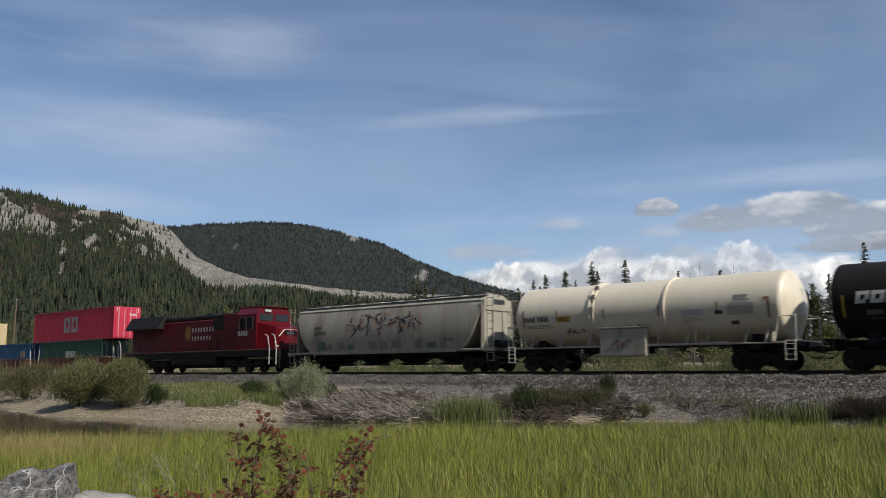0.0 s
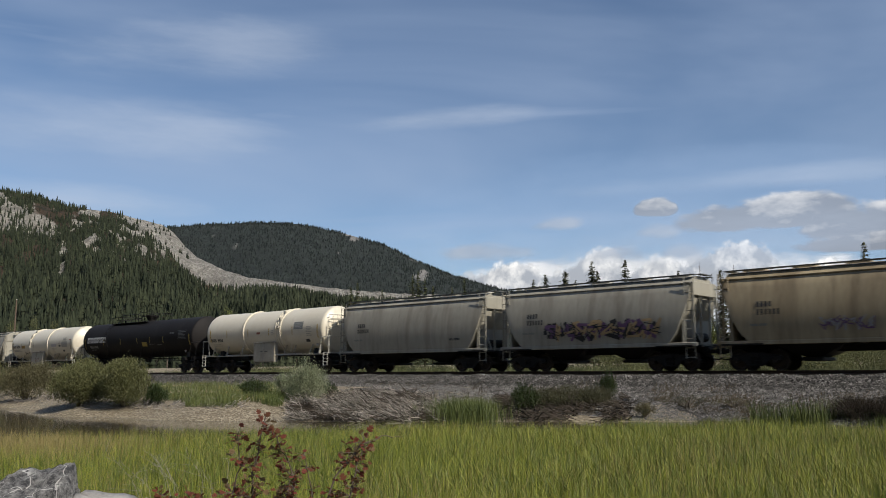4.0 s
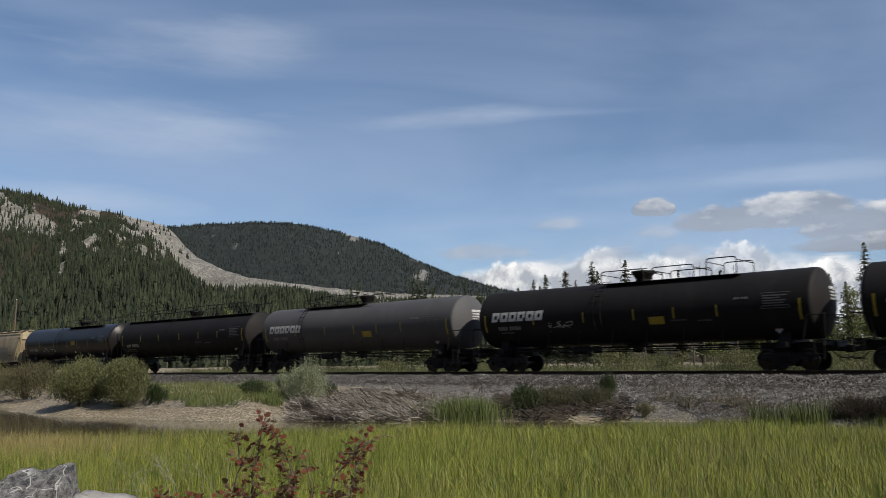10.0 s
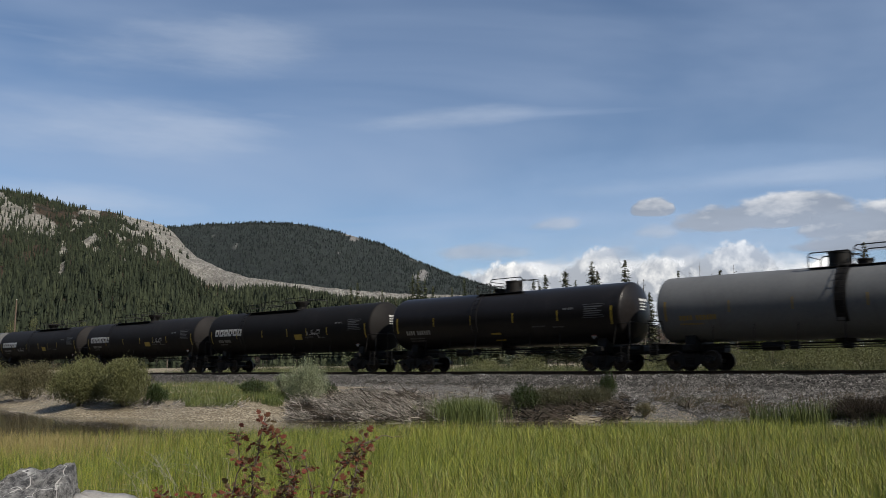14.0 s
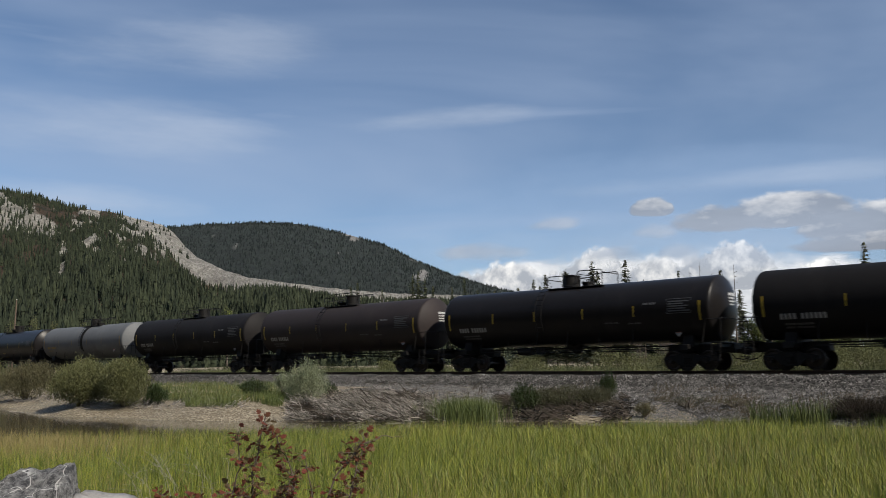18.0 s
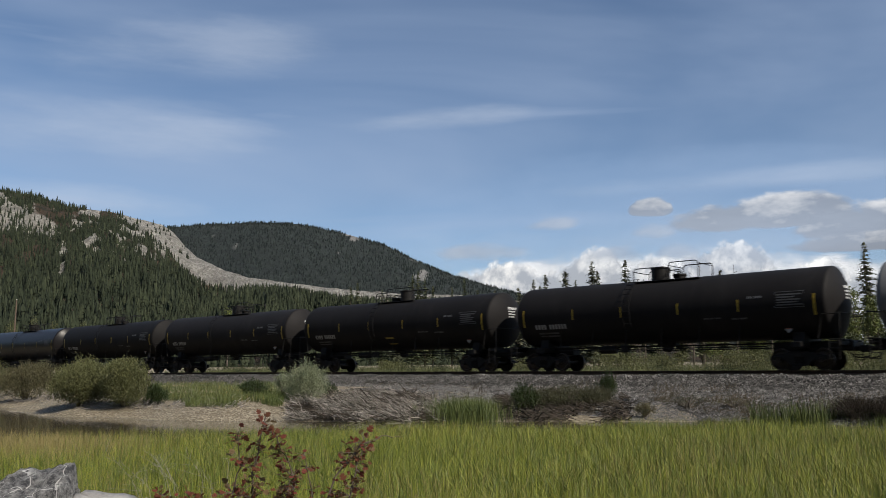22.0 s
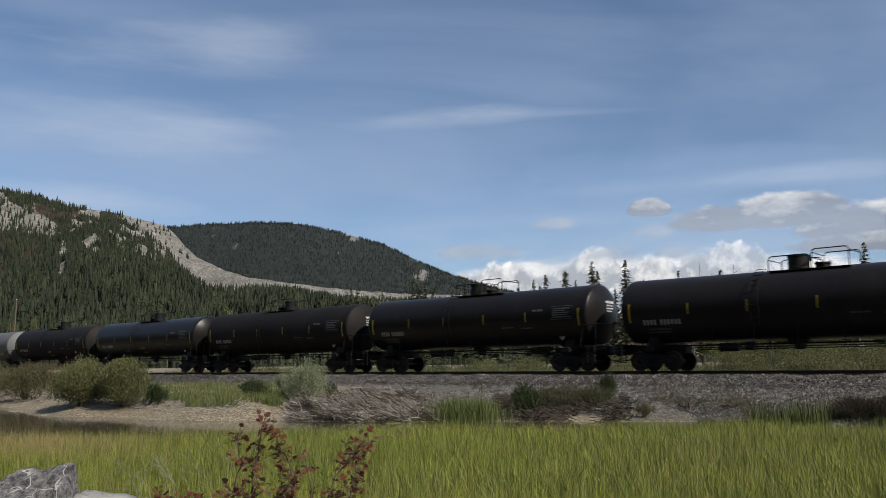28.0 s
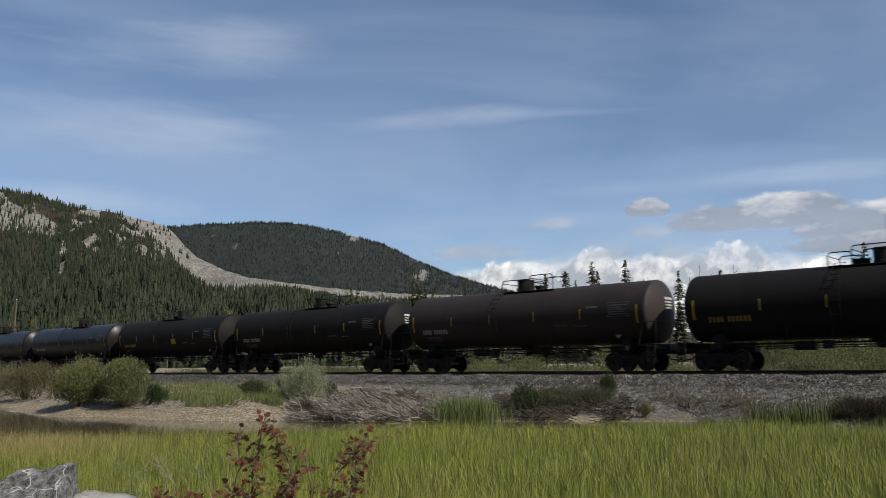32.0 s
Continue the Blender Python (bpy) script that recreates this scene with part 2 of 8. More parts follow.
def plate(bm, y, x0, x1, z0, z1, slant=0.0):
    """A thin flat mark on a side wall that faces -Y."""
    bm.faces.new([bm.verts.new(p) for p in ((x0, y, z0), (x1, y, z0), (x1 + slant, y, z1), (x0 + slant, y, z1))])
    return bm


MESHES = {}


def cached(key, build, material, smooth=False):
    if key not in MESHES:
        MESHES[key] = mesh_of(key, build(bmesh.new()), material, smooth)
    return MESHES[key]


# ---- running gear ----
WHEEL_R = 0.457
WHEELSETS = []


def wheelset_mesh(bm, r=WHEEL_R):
    for side in (-1, 1):
        y = side * 0.7175
        ring = [(r * 0.20, y - side * 0.09), (r * 0.26, y - side * 0.03), (r * 0.78, y - side * 0.05), (r * 0.86, y - side * 0.07), (r + 0.028, y - side * 0.07), (r + 0.02, y - side * 0.035), (r, y - side * 0.03), (r - 0.005, y + side * 0.07), (r * 0.86, y + side * 0.07), (r * 0.74, y + side * 0.01), (r * 0.34, y + side * 0.03), (r * 0.26, y + side * 0.08), (0.08, y + side * 0.09)]
        prev = None
        for rad, yy in ring:
            cur = [bm.verts.new((rad * math.cos(2 * math.pi * i / 28), yy, rad * math.sin(2 * math.pi * i / 28))) for i in range(28)]
            if prev:
                for i in range(28):
                    bm.faces.new((prev[i], prev[(i + 1) % 28], cur[(i + 1) % 28], cur[i]))
            prev = cur
    rod(bm, (0, -1.08, 0), (0, 1.08, 0), 0.085, 12)
    for side in (-1, 1):
        rod(bm, (0, side * 1.0, 0), (0, side * 1.13, 0), 0.12, 12)
        for k in range(3):
            a = k * 2.094
            rod(bm, (0.07 * math.cos(a), side * 1.12, 0.07 * math.sin(a)), (0.07 * math.cos(a), side * 1.145, 0.07 * math.sin(a)), 0.018, 6)
    bmesh.ops.recalc_face_normals(bm, faces=bm.faces[:])
    return bm


def side_frame_mesh(bm):
    """Cast three-piece side frame with spring nest opening, facing both ways."""
    t = 0.11
    outer = [(-1.18, 0.46), (-1.18, 0.60), (-0.98, 0.66), (-0.62, 0.70), (-0.30, 0.80), (0.30, 0.80), (0.62, 0.70), (0.98, 0.66), (1.18, 0.60), (1.18, 0.46), (0.98, 0.44), (0.80, 0.50), (0.62, 0.44), (0.38, 0.22), (0.26, 0.18), (-0.26, 0.18), (-0.38, 0.22), (-0.62, 0.44), (-0.80, 0.50), (-0.98, 0.44)]
    loft(bm, [[(x, -1.04 - t / 2, z) for x, z in outer], [(x, -1.04 + t / 2, z) for x, z in outer]])
    return bm


def springs_mesh(bm):
    for x in (-0.16, 0.0, 0.16):
        for k in range(4):
            z = 0.27 + k * 0.07
            rod(bm, (x, -1.10, z), (x, -1.10, z + 0.045), 0.07, 8)
    box(bm, -0.24, 0.24, -1.16, -0.98, 0.20, 0.26)
    box(bm, -0.20, 0.20, -1.15, -0.9, 0.55, 0.74, 0.02)
    return bm


def adapter_mesh(bm):
    return box(bm, -0.14, 0.14, -1.13, -0.95, 0.40, 0.60, 0.02)


def truck(parent, x):
    """A two-axle freight truck centred at x under a car."""
    tr = part("truck", cached("truck_bolster", lambda bm: box(box(bm, -0.2, 0.2, -1.05, 1.05, 0.50, 0.80, 0.03), -0.28, 0.28, -0.3, 0.3, 0.8, 0.9, 0.02), FRAME_BLACK), None, parent)
    tr.location.x = x
    for turn in (0, math.pi):
        sf = part("side_frame", cached("side_frame", side_frame_mesh, FRAME_BLACK), None, tr)
        sp = part("spring_nest", cached("spring_nest", springs_mesh, FRAME_BLACK), None, tr)
        for o in (sf, sp):
            o.rotation_euler.z = turn
        for dx in (-0.89, 0.89):
            ad = part("bearing_adapter", cached("bearing_adapter", adapter_mesh, FRAME_BLACK), None, tr)
            ad.location.x = dx
            ad.rotation_euler.z = turn
    for dx in (-0.89, 0.89):
        ws = part("wheelset", cached("wheelset", wheelset_mesh, WHEEL_STEEL, True), None, tr)
        ws.matrix_parent_inverse = Matrix.Translation((dx, 0, WHEEL_R))
        WHEELSETS.append(ws)
    return tr


def coupler(parent, x, way):
    def build(bm):
        box(bm, 0, 0.62, -0.09, 0.09, 0.80, 0.98, 0.02)
        box(bm, 0.55, 0.80, -0.17, 0.14, 0.74, 1.04, 0.04)
        pipe(bm, [(0.1, -0.3, 0.8), (0.4, -0.35, 0.55), (0.75, -0.3, 0.5), (0.95, -0.2, 0.6)], 0.03)
        return bm
    c = part("coupler", cached("coupler", build, FRAME_BLACK), None, parent)
    c.location.x = x
    c.rotation_euler.z = 0 if way > 0 else math.pi
    return c


def letters(bm, put, x, z, height, count, width=0.62, space=0.24):
    """Plain bars, one for each character of a mark. put(bm, x0, x1, z0, z1) lays one."""
    for i in range(count):
        put(bm, x, x + height * width, z, z + height)
        x += height * (width + space)
    return x


# ---- tank cars ----
def head_outline(half, r, depth, n=9, knuckle=0.11):
    """Dished tank end: a tight knuckle that runs into a shallow cap."""
    k = knuckle * r
    cap = ((r - k) ** 2 + (depth - k) ** 2) / (2 * (depth - k)) + k if depth > k else 3 * r
    c = half + depth - cap
    psi = math.atan2(r - k, half - c)
    pts = []
    for i in range(n + 1):
        a = (math.pi / 2 - psi) * i / n
        pts.append((half + k * math.sin(a), r - k + k * math.cos(a)))
    for i in range(1, n + 1):
        a = psi * (1 - i / n)
        pts.append((c + cap * math.cos(a), cap * math.sin(a) if i < n else 0.0))
    return pts


def tank_shell(bm, r, zc, half, depth, slope=0.0, knuckle=0.11):
    right = head_outline(half, r, depth, knuckle=knuckle)
    outline = [(-x, q) for x, q in right[::-1]]
    outline += [(-half + 0.04, r), (-half + 0.12, r), (-half / 2, r), (0, r), (half / 2, r), (half - 0.12, r), (half - 0.04, r)]
    outline += right
    lathe_x(bm, outline, 40, 0, zc)
    if slope:
        for v in bm.verts:
            v.co.z -= slope * (1 - min(abs(v.co.x) / half, 1.0))
    return bm


# top platforms: walkway, raised hoops and low rails (from, to, height), domes (from, to, kind)
PLATFORMS = {
    "fore": dict(deck=(-1.8, 1.45), rails=((-1.77, -0.80, 0.46), (-0.80, 1.44, 0.68)), domes=((-1.03, -0.27, "lid"), (-0.20, 0.76, "drum"))),
    "aft": dict(deck=(-1.35, 2.1), rails=((-1.32, 0.45, 0.52), (0.56, 2.08, 0.70)), domes=((-0.75, 0.22, "drum"), (0.41, 1.10, "lid"))),
    "left": dict(deck=(-5.1, 0.9), rails=((-5.05, -3.15, 0.42), (-3.15, -0.35, 0.56), (-0.35, 1.92, 0.66)), domes=((-0.26, 0.82, "bowl"),)),
    "right": dict(deck=(-1.45, 5.7), rails=((-1.45, 0.95, 0.50), (1.40, 3.57, 0.50), (4.20, 5.65, 0.68)), domes=((-0.17, 0.98, "bowl"),)),
    "full": dict(deck=(-9.4, 9.1), rails=((-9.4, -0.6, 0.66), (0.04, 9.1, 0.72), (1.29, 2.12, 0.50)), domes=((-0.28, 0.91, "bowl"),)),
}
# dome outlines: (radius share, height)
DOMES = {
    "drum": ((0.96, -0.12), (0.96, 0.03), (0.93, 0.05), (0.93, 0.50), (1.0, 0.51), (1.0, 0.57), (0.3, 0.60)),
    "lid": ((0.85, -0.1), (0.85, 0.11), (1.0, 0.12), (1.0, 0.17), (0.3, 0.21)),
    "bowl": ((0.62, -0.1), (0.64, 0.08), (0.94, 0.36), (1.0, 0.42), (1.0, 0.48), (0.25, 0.50)),
}


def top_fittings(car, top, platform, shift, half):
    """Walkway, rails and domes on a tank's crown."""
    kit = PLATFORMS[platform]
    wide = 0.76 if platform in ("fore", "aft") else 0.94
    d0, d1 = (min(max(v + shift, -half), half) for v in kit["deck"])
    for side in (-1, 1):
        part("top_walkway", box(bmesh.new(), d0, d1, min(side * 0.42, side * wide), max(side * 0.42, side * wide), top - 0.14, top - 0.10, 0.01), FRAME_BLACK, car)
    for a, b, high in kit["rails"]:
        a, b = (min(max(v + shift, -half), half) for v in (a, b))
        bm = bmesh.new()
        bend = min(0.14, (b - a) * 0.2)
        n = max(1, round((b - a) / 2.1))
        for side in (-1, 1):
            y = side * wide
            pipe(bm, [(a, y, top - 0.12), (a, y, top + high - bend), (a + bend * 0.35, y, top + high - bend * 0.3), (a + bend, y, top + high), (b - bend, y, top + high), (b - bend * 0.35, y, top + high - bend * 0.3), (b, y, top + high - bend), (b, y, top - 0.12)], 0.026)
            for k in range(1, n):
                x = a + (b - a) * k / n
                rod(bm, (x, y, top - 0.12), (x, y, top + high), 0.024)
        for x in (a, b):
            rod(bm, (x, -wide, top + high - bend), (x, wide, top + high - bend), 0.022)
        part("top_railing", bm, FRAME_BLACK, car)
    for a, b, shape in kit["domes"]:
        q = (b - a) / 2
        bm = lathe_z(bmesh.new(), [(q * u, top + v) for u, v in DOMES[shape]], 22, (a + b) / 2 + shift)
        if shape == "lid":
            lid = part("manway", bm, FRAME_BLACK, car)
            for k in range(6):
                t = 2 * math.pi * k / 6
                bolt = part("eye_bolt", cached("eye_bolt", lambda m: rod(m, (0, 0, 0.02), (0, 0, 0.24), 0.028, 5), FRAME_BLACK), None, lid)
                bolt.location = ((a + b) / 2 + shift + q * 0.9 * math.cos(t), q * 0.9 * math.sin(t), top)
        else:
            housing = part("valve_housing", bm, FRAME_BLACK, car)
            bm = bmesh.new()
            c = (a + b) / 2 + shift
            rod(bm, (c - q * 0.5, -q * 0.2, top + 0.60), (c + q * 0.5, -q * 0.2, top + 0.60), 0.022, 5)
            rod(bm, (c + q * 1.0, 0, top + 0.3), (c + q * 1.0, 0, top + 0.5), 0.05, 6)
            part("lid_hinge", bm, FRAME_BLACK, housing)


def tank_car(name, label, group, L, r, zc, paint, reach=0.62, depth=0.52, platform="fore", bands=(), marks=None, end_mark=True, pale=False, stripes=MARK_YELLOW, stripe_at=(), sill=False, slope=0.03, ladder_at=-1.3, top_at=0.0, knuckle=0.11, strip_z=-0.06):
    """A bottomless-frame tank car: shell, stub sills, trucks, top platform, rails, marks."""
    car = thing(name, label, "tank car", group)
    half = L / 2 - reach - depth
    tip = half + depth
    rail_mat = PALE_STEEL if pale else FRAME_BLACK
    part("tank", tank_shell(bmesh.new(), r, zc, half, depth, slope, knuckle), paint, car, smooth=True)
    for b, w, d, *ink in bands:
        ring = [(b - w / 2, r - 0.02), (b - w / 2, r + d), (b + w / 2, r + d), (b + w / 2, r - 0.02)]
        part("raised_band", lathe_x(bmesh.new(), ring, 40, 0, zc), ink[0] if ink else paint, car)
    truck_x = L / 2 - 2.38
    for s in (-1, 1):
        truck(car, s * truck_x)
        coupler(car, s * (L / 2 - 0.75), s)
        bm = bmesh.new()
        lo = min(s * (half - 2.6), s * (L / 2 - 0.42))
        hi = max(s * (half - 2.6), s * (L / 2 - 0.42))
        box(bm, lo, hi, -0.33, 0.33, 0.82, 1.22, 0.03)
        x = s * (L / 2 - 0.62)
        box(bm, x - 0.10, x + 0.10, -1.48, 1.48, 1.02, 1.20, 0.02)
        box(bm, s * truck_x - 0.22, s * truck_x + 0.22, -1.38, 1.38, 0.92, 1.20, 0.03)
        part("stub_sill", bm, FRAME_BLACK, car)
        # saddle that carries the tank over the truck
        bm = bmesh.new()
        pts = []
        n = 10
        for i in range(n + 1):
            a = math.pi * (1.30 + 0.40 * i / n)
            pts.append(((r + 0.012) * math.cos(a), zc + (r + 0.012) * math.sin(a)))
        ring = [(-1.0, 1.1)] + pts + [(1.0, 1.1)]
        loft(bm, [[(s * truck_x - 0.25, y, z) for y, z in ring], [(s * truck_x + 0.25, y, z) for y, z in ring]])
        part("saddle", bm, FRAME_BLACK, car)
        # end platform with hand rails
        bm = bmesh.new()
        x0, x1 = s * (tip - 0.35), s * (L / 2 - 0.5)
        box(bm, min(x0, x1), max(x0, x1), -1.48, 1.48, 1.22, 1.27, 0.01)
        part("end_platform", bm, rail_mat, car)
        bm = bmesh.new()
        xe = s * (L / 2 - 0.52)
        pipe(bm, [(xe, -1.44, 1.25), (xe, -1.44, 2.35), (xe, 1.44, 2.35), (xe, 1.44, 1.25)], 0.025)
        for side in (-1, 1):
            pipe(bm, [(xe, side * 1.46, 2.3), (xe - s * 0.7, side * 1.46, 2.3), (xe - s * 0.9, side * 1.46, 1.25)], 0.025)
            for k in range(4):
                z = 0.45 + k * 0.22
                rod(bm, (xe - s * 0.05, side * 1.5, z), (xe - s * 0.45, side * 1.5, z), 0.016)
            rod(bm, (xe - s * 0.05, side * 1.5, 0.42), (xe - s * 0.05, side * 1.5, 1.25), 0.02)
            rod(bm, (xe - s * 0.45, side * 1.5, 0.42), (xe - s * 0.45, side * 1.5, 1.25), 0.02)
        part("end_hand_rail", bm, rail_mat, car)
    # low hand rail and piping along the belly
    bm = bmesh.new()
    for side in (-1, 1):
        zr = 1.22 if sill else 1.02
        rod(bm, (-truck_x + 1.2, side * 1.40, zr), (truck_x - 1.2, side * 1.40, zr), 0.022)
        k = -truck_x + 1.3
        while k < truck_x - 1.2:
            zt = zc - math.sqrt(max(r * r - 1.3 ** 2, 0.05))
            rod(bm, (k, side * 1.40, zr), (k, side * 1.28, max(zt, zr + 0.1)), 0.018)
            k += 1.9
    part("running_rail", bm, rail_mat, car)
    bm = bmesh.new()
    rod(bm, (-truck_x + 1.1, -0.25, zc - r - 0.16), (truck_x - 1.1, -0.25, zc - r - 0.16), 0.035)
    rod(bm, (-truck_x + 1.1, 0.3, zc - r - 0.12), (truck_x * 0.4, 0.3, zc - r - 0.12), 0.025)
    for x in (-3.2, -1.2, 2.4, 4.1):
        rod(bm, (x, -0.25, zc - r + 0.1), (x, -0.25, zc - r - 0.2), 0.03)
    part("brake_piping", bm, FRAME_BLACK, car)
    bm = bmesh.new()
    lathe_z(bm, [(0.16, zc - r - 0.42), (0.26, zc - r - 0.36), (0.28, zc - r - 0.1), (0.4, zc - r + 0.05)], 14)
    box(bm, -0.45, 0.45, -0.3, 0.3, zc - r - 0.16, zc - r + 0.1, 0.04)
    part("bottom_outlet", bm, FRAME_BLACK, car)
    bm = bmesh.new()
    rod(bm, (-3.4, -0.55, 1.05), (-2.5, -0.55, 1.05), 0.2, 12)
    box(bm, -2.2, -1.8, -0.7, -0.4, 0.9, 1.25, 0.03)
    part("air_reservoir", bm, FRAME_BLACK, car)
    if platform != "none":
        top_fittings(car, zc + r, platform, top_at, half)
    # ladder up the flank
    if platform != "none":
        spot = lambda a: (-(r + 0.14) * math.cos(a), zc + (r + 0.14) * math.sin(a))
        arc = [math.radians(-32 + 100 * i / 8) for i in range(9)]
        rails = [pipe(bmesh.new(), [(ladder_at + dx, *spot(a)) for a in arc], 0.016, 5) for dx in (-0.2, 0.2)]
        ladder = part("ladder", rails[0], LADDER_BLACK, car)
        part("side_rail", rails[1], LADDER_BLACK, ladder)
        for i in range(11):
            rung = part("rung", cached("rung", lambda bm: rod(bm, (-0.2, 0, 0), (0.2, 0, 0), 0.013, 5), LADDER_BLACK), None, ladder)
            rung.location = (ladder_at, *spot(math.radians(-32 + 100 * i / 10)))
    # reflective strips
    for x in stripe_at:
        part("reflective_strip", patch(bmesh.new(), r, zc, x - 0.036, x + 0.036, zc + strip_z - 0.26, zc + strip_z + 0.26), stripes, car)
    for s in (-1, 1):
        if stripe_at:
            part("reflective_strip", patch(bmesh.new(), r, zc, s * (half - 0.32) - 0.05, s * (half - 0.32) + 0.05, zc + strip_z - 0.55, zc + strip_z + 0.35), stripes, car)
    put = lambda bm, x0, x1, z0, z1: patch(bm, r, zc, x0, x1, z0, z1, steps=1)
    if marks:
        marks(car, r, zc, half, put)
    if end_mark:
        ink = end_mark if end_mark is not True else MARK_WHITE
        k = knuckle * r
        cap = ((r - k) ** 2 + (depth - k) ** 2) / (2 * (depth - k)) + k
        for k, (n, h) in enumerate(((9, 0.13), (7, 0.07), (7, 0.07), (5, 0.07))):
            z = zc + 0.56 - k * 0.15
            bm = bmesh.new()
            for i in range(n):
                w = 0.85 / 9
                y = -0.15 + i * w
                q = [(y, z), (y + w * 0.7, z), (y + w * 0.7, z + h), (y, z + h)]
                bm.faces.new([bm.verts.new((half + depth - cap + math.sqrt(cap * cap - u * u - (v - zc) ** 2) + 0.012, u, v)) for u, v in q])
            part("end_lettering", bm, ink, car)
    return car


# ---- ground ----
WATER_Z = -1.95


def smooth(a, b, x):
    t = min(max((x - a) / (b - a), 0.0), 1.0)
    return t * t * (3 - 2 * t)


def shore_y(x):
    """Where the bank meets the pond, by the place along the track."""
    return -6.5 - 14.5 * smooth(-12, -34, x) + 2.0 * smooth(-34, -60, x) + 0.5 * math.sin(x * 0.35) + 0.35 * math.sin(x * 0.9 + 1)


def ground_z(x, y):
    n = noise.noise((x * 0.12, y * 0.12, 3.1)) * 0.18 + noise.noise((x * 0.5, y * 0.5, 7.7)) * 0.06
    if y > -3.2:
        if y < 3.2:
            return -0.85
        far = smooth(3.2, 7.0, y)
        rise = 0.022 * max(y - 8, 0) if y < 160 else 3.34
        return -0.85 + far * (0.35 + n) + rise
    sh = shore_y(x)
    d = -3.2 - y
    w = max(-3.2 - sh, 0.5)
    t = d / w
    if t <= 1.0:
        wide = smooth(13, 18, w)
        drop = (1.15 + 0.8 * t) * (1 - wide) + (0.85 + 1.1 * (0.2 * t + 0.8 * t ** 6)) * wide
        return -drop + n * smooth(0, 0.25, t) * (1 - 0.7 * smooth(0.75, 1.0, t))
    ahead = -math.cos(HEADING) * (x - EYE.x) + math.sin(HEADING) * (y - EYE.y)
    bed = WATER_Z - 0.45 * smooth(0, 4.0, d - w) + n * 0.3
    stand = -1.75 + n * 0.4 * smooth(2, -2, ahead) + 0.03 * max(-ahead - 4, 0)
    k = smooth(4.6, 7.0, ahead + n * 3)
    return bed * k + stand * (1 - k)


def spaced(points):
    out = []
    for a, b, step in points:
        k = a
        while k < b - 1e-6:
            out.append(k)
            k += step
    out.append(points[-1][1])
    return out


def gravel(name, low, high, stain, cell, spread, relief):
    """Crushed stone or pebbles: each cell a stone of its own shade, dark joints, broad stains."""
    m, nt, bs = principled(name)
    co = nt.nodes.new("ShaderNodeTexCoord")
    v = node(nt, "ShaderNodeTexVoronoi", Scale=cell)
    e = node(nt, "ShaderNodeTexVoronoi", Scale=cell)
    e.feature = "DISTANCE_TO_EDGE"
    w = node(nt, "ShaderNodeTexNoise", Scale=0.45, Detail=6.0, Roughness=0.62)
    f = node(nt, "ShaderNodeTexNoise", Scale=cell * 2.5, Detail=3.0)
    for n in (v, e, w, f):
        nt.links.new(co.outputs["Object"], n.inputs["Vector"])
    sep = nt.nodes.new("ShaderNodeSeparateColor")
    nt.links.new(v.outputs["Color"], sep.inputs[0])
    pick = nt.nodes.new("ShaderNodeMath")
    pick.operation = "POWER"
    pick.inputs[1].default_value = spread
    nt.links.new(sep.outputs[0], pick.inputs[0])
    mix = nt.nodes.new("ShaderNodeMix")
    mix.data_type = "RGBA"
    mix.inputs[6].default_value, mix.inputs[7].default_value = (*low, 1), (*high, 1)
    nt.links.new(pick.outputs[0], mix.inputs[0])
    r = node(nt, "ShaderNodeMapRange")
    r.inputs["From Min"].default_value, r.inputs["From Max"].default_value = 0.50, 0.70
    r.inputs["To Max"].default_value = 0.75
    nt.links.new(w.outputs["Fac"], r.inputs["Value"])
    mx = nt.nodes.new("ShaderNodeMix")
    mx.data_type = "RGBA"
    mx.inputs[7].default_value = (*stain, 1)
    nt.links.new(r.outputs["Result"], mx.inputs[0])
    nt.links.new(mix.outputs[2], mx.inputs[6])
    nt.links.new(mx.outputs[2], bs.inputs["Base Color"])
    bs.inputs["Roughness"].default_value = 0.92
    bs.inputs["Specular IOR Level"].default_value = 0.25
    add = nt.nodes.new("ShaderNodeMath")
    add.operation = "MULTIPLY_ADD"
    add.inputs[1].default_value = 0.35
    nt.links.new(f.outputs["Fac"], add.inputs[0])
    nt.links.new(e.outputs["Distance"], add.inputs[2])
    bp = nt.nodes.new("ShaderNodeBump")
    bp.inputs["Strength"].default_value, bp.inputs["Distance"].default_value = 1.0, relief
    nt.links.new(add.outputs[0], bp.inputs["Height"])
    nt.links.new(bp.outputs[0], bs.inputs["Normal"])
    return m


GROUND = gravel("pebbly_bank_soil", (0.15, 0.12, 0.078), (0.50, 0.435, 0.32), (0.18, 0.148, 0.098), 15.0, 1.7, 0.09)
BALLAST = gravel("crushed_stone_ballast", (0.014, 0.0135, 0.013), (0.120, 0.115, 0.108), (0.038, 0.032, 0.026), 13.0, 1.8, 0.12)


def grid_mesh(xs, ys, f):
    vs = [(x, y, f(x, y)) for y in ys for x in xs]
    n = len(xs)
    fs = [(j * n + i, j * n + i + 1, (j + 1) * n + i + 1, (j + 1) * n + i) for j in range(len(ys) - 1) for i in range(n - 1)]
    me = bpy.data.meshes.new("sheet")
    me.from_pydata(vs, [], fs)
    for p in me.polygons:
        p.use_smooth = True
    return me


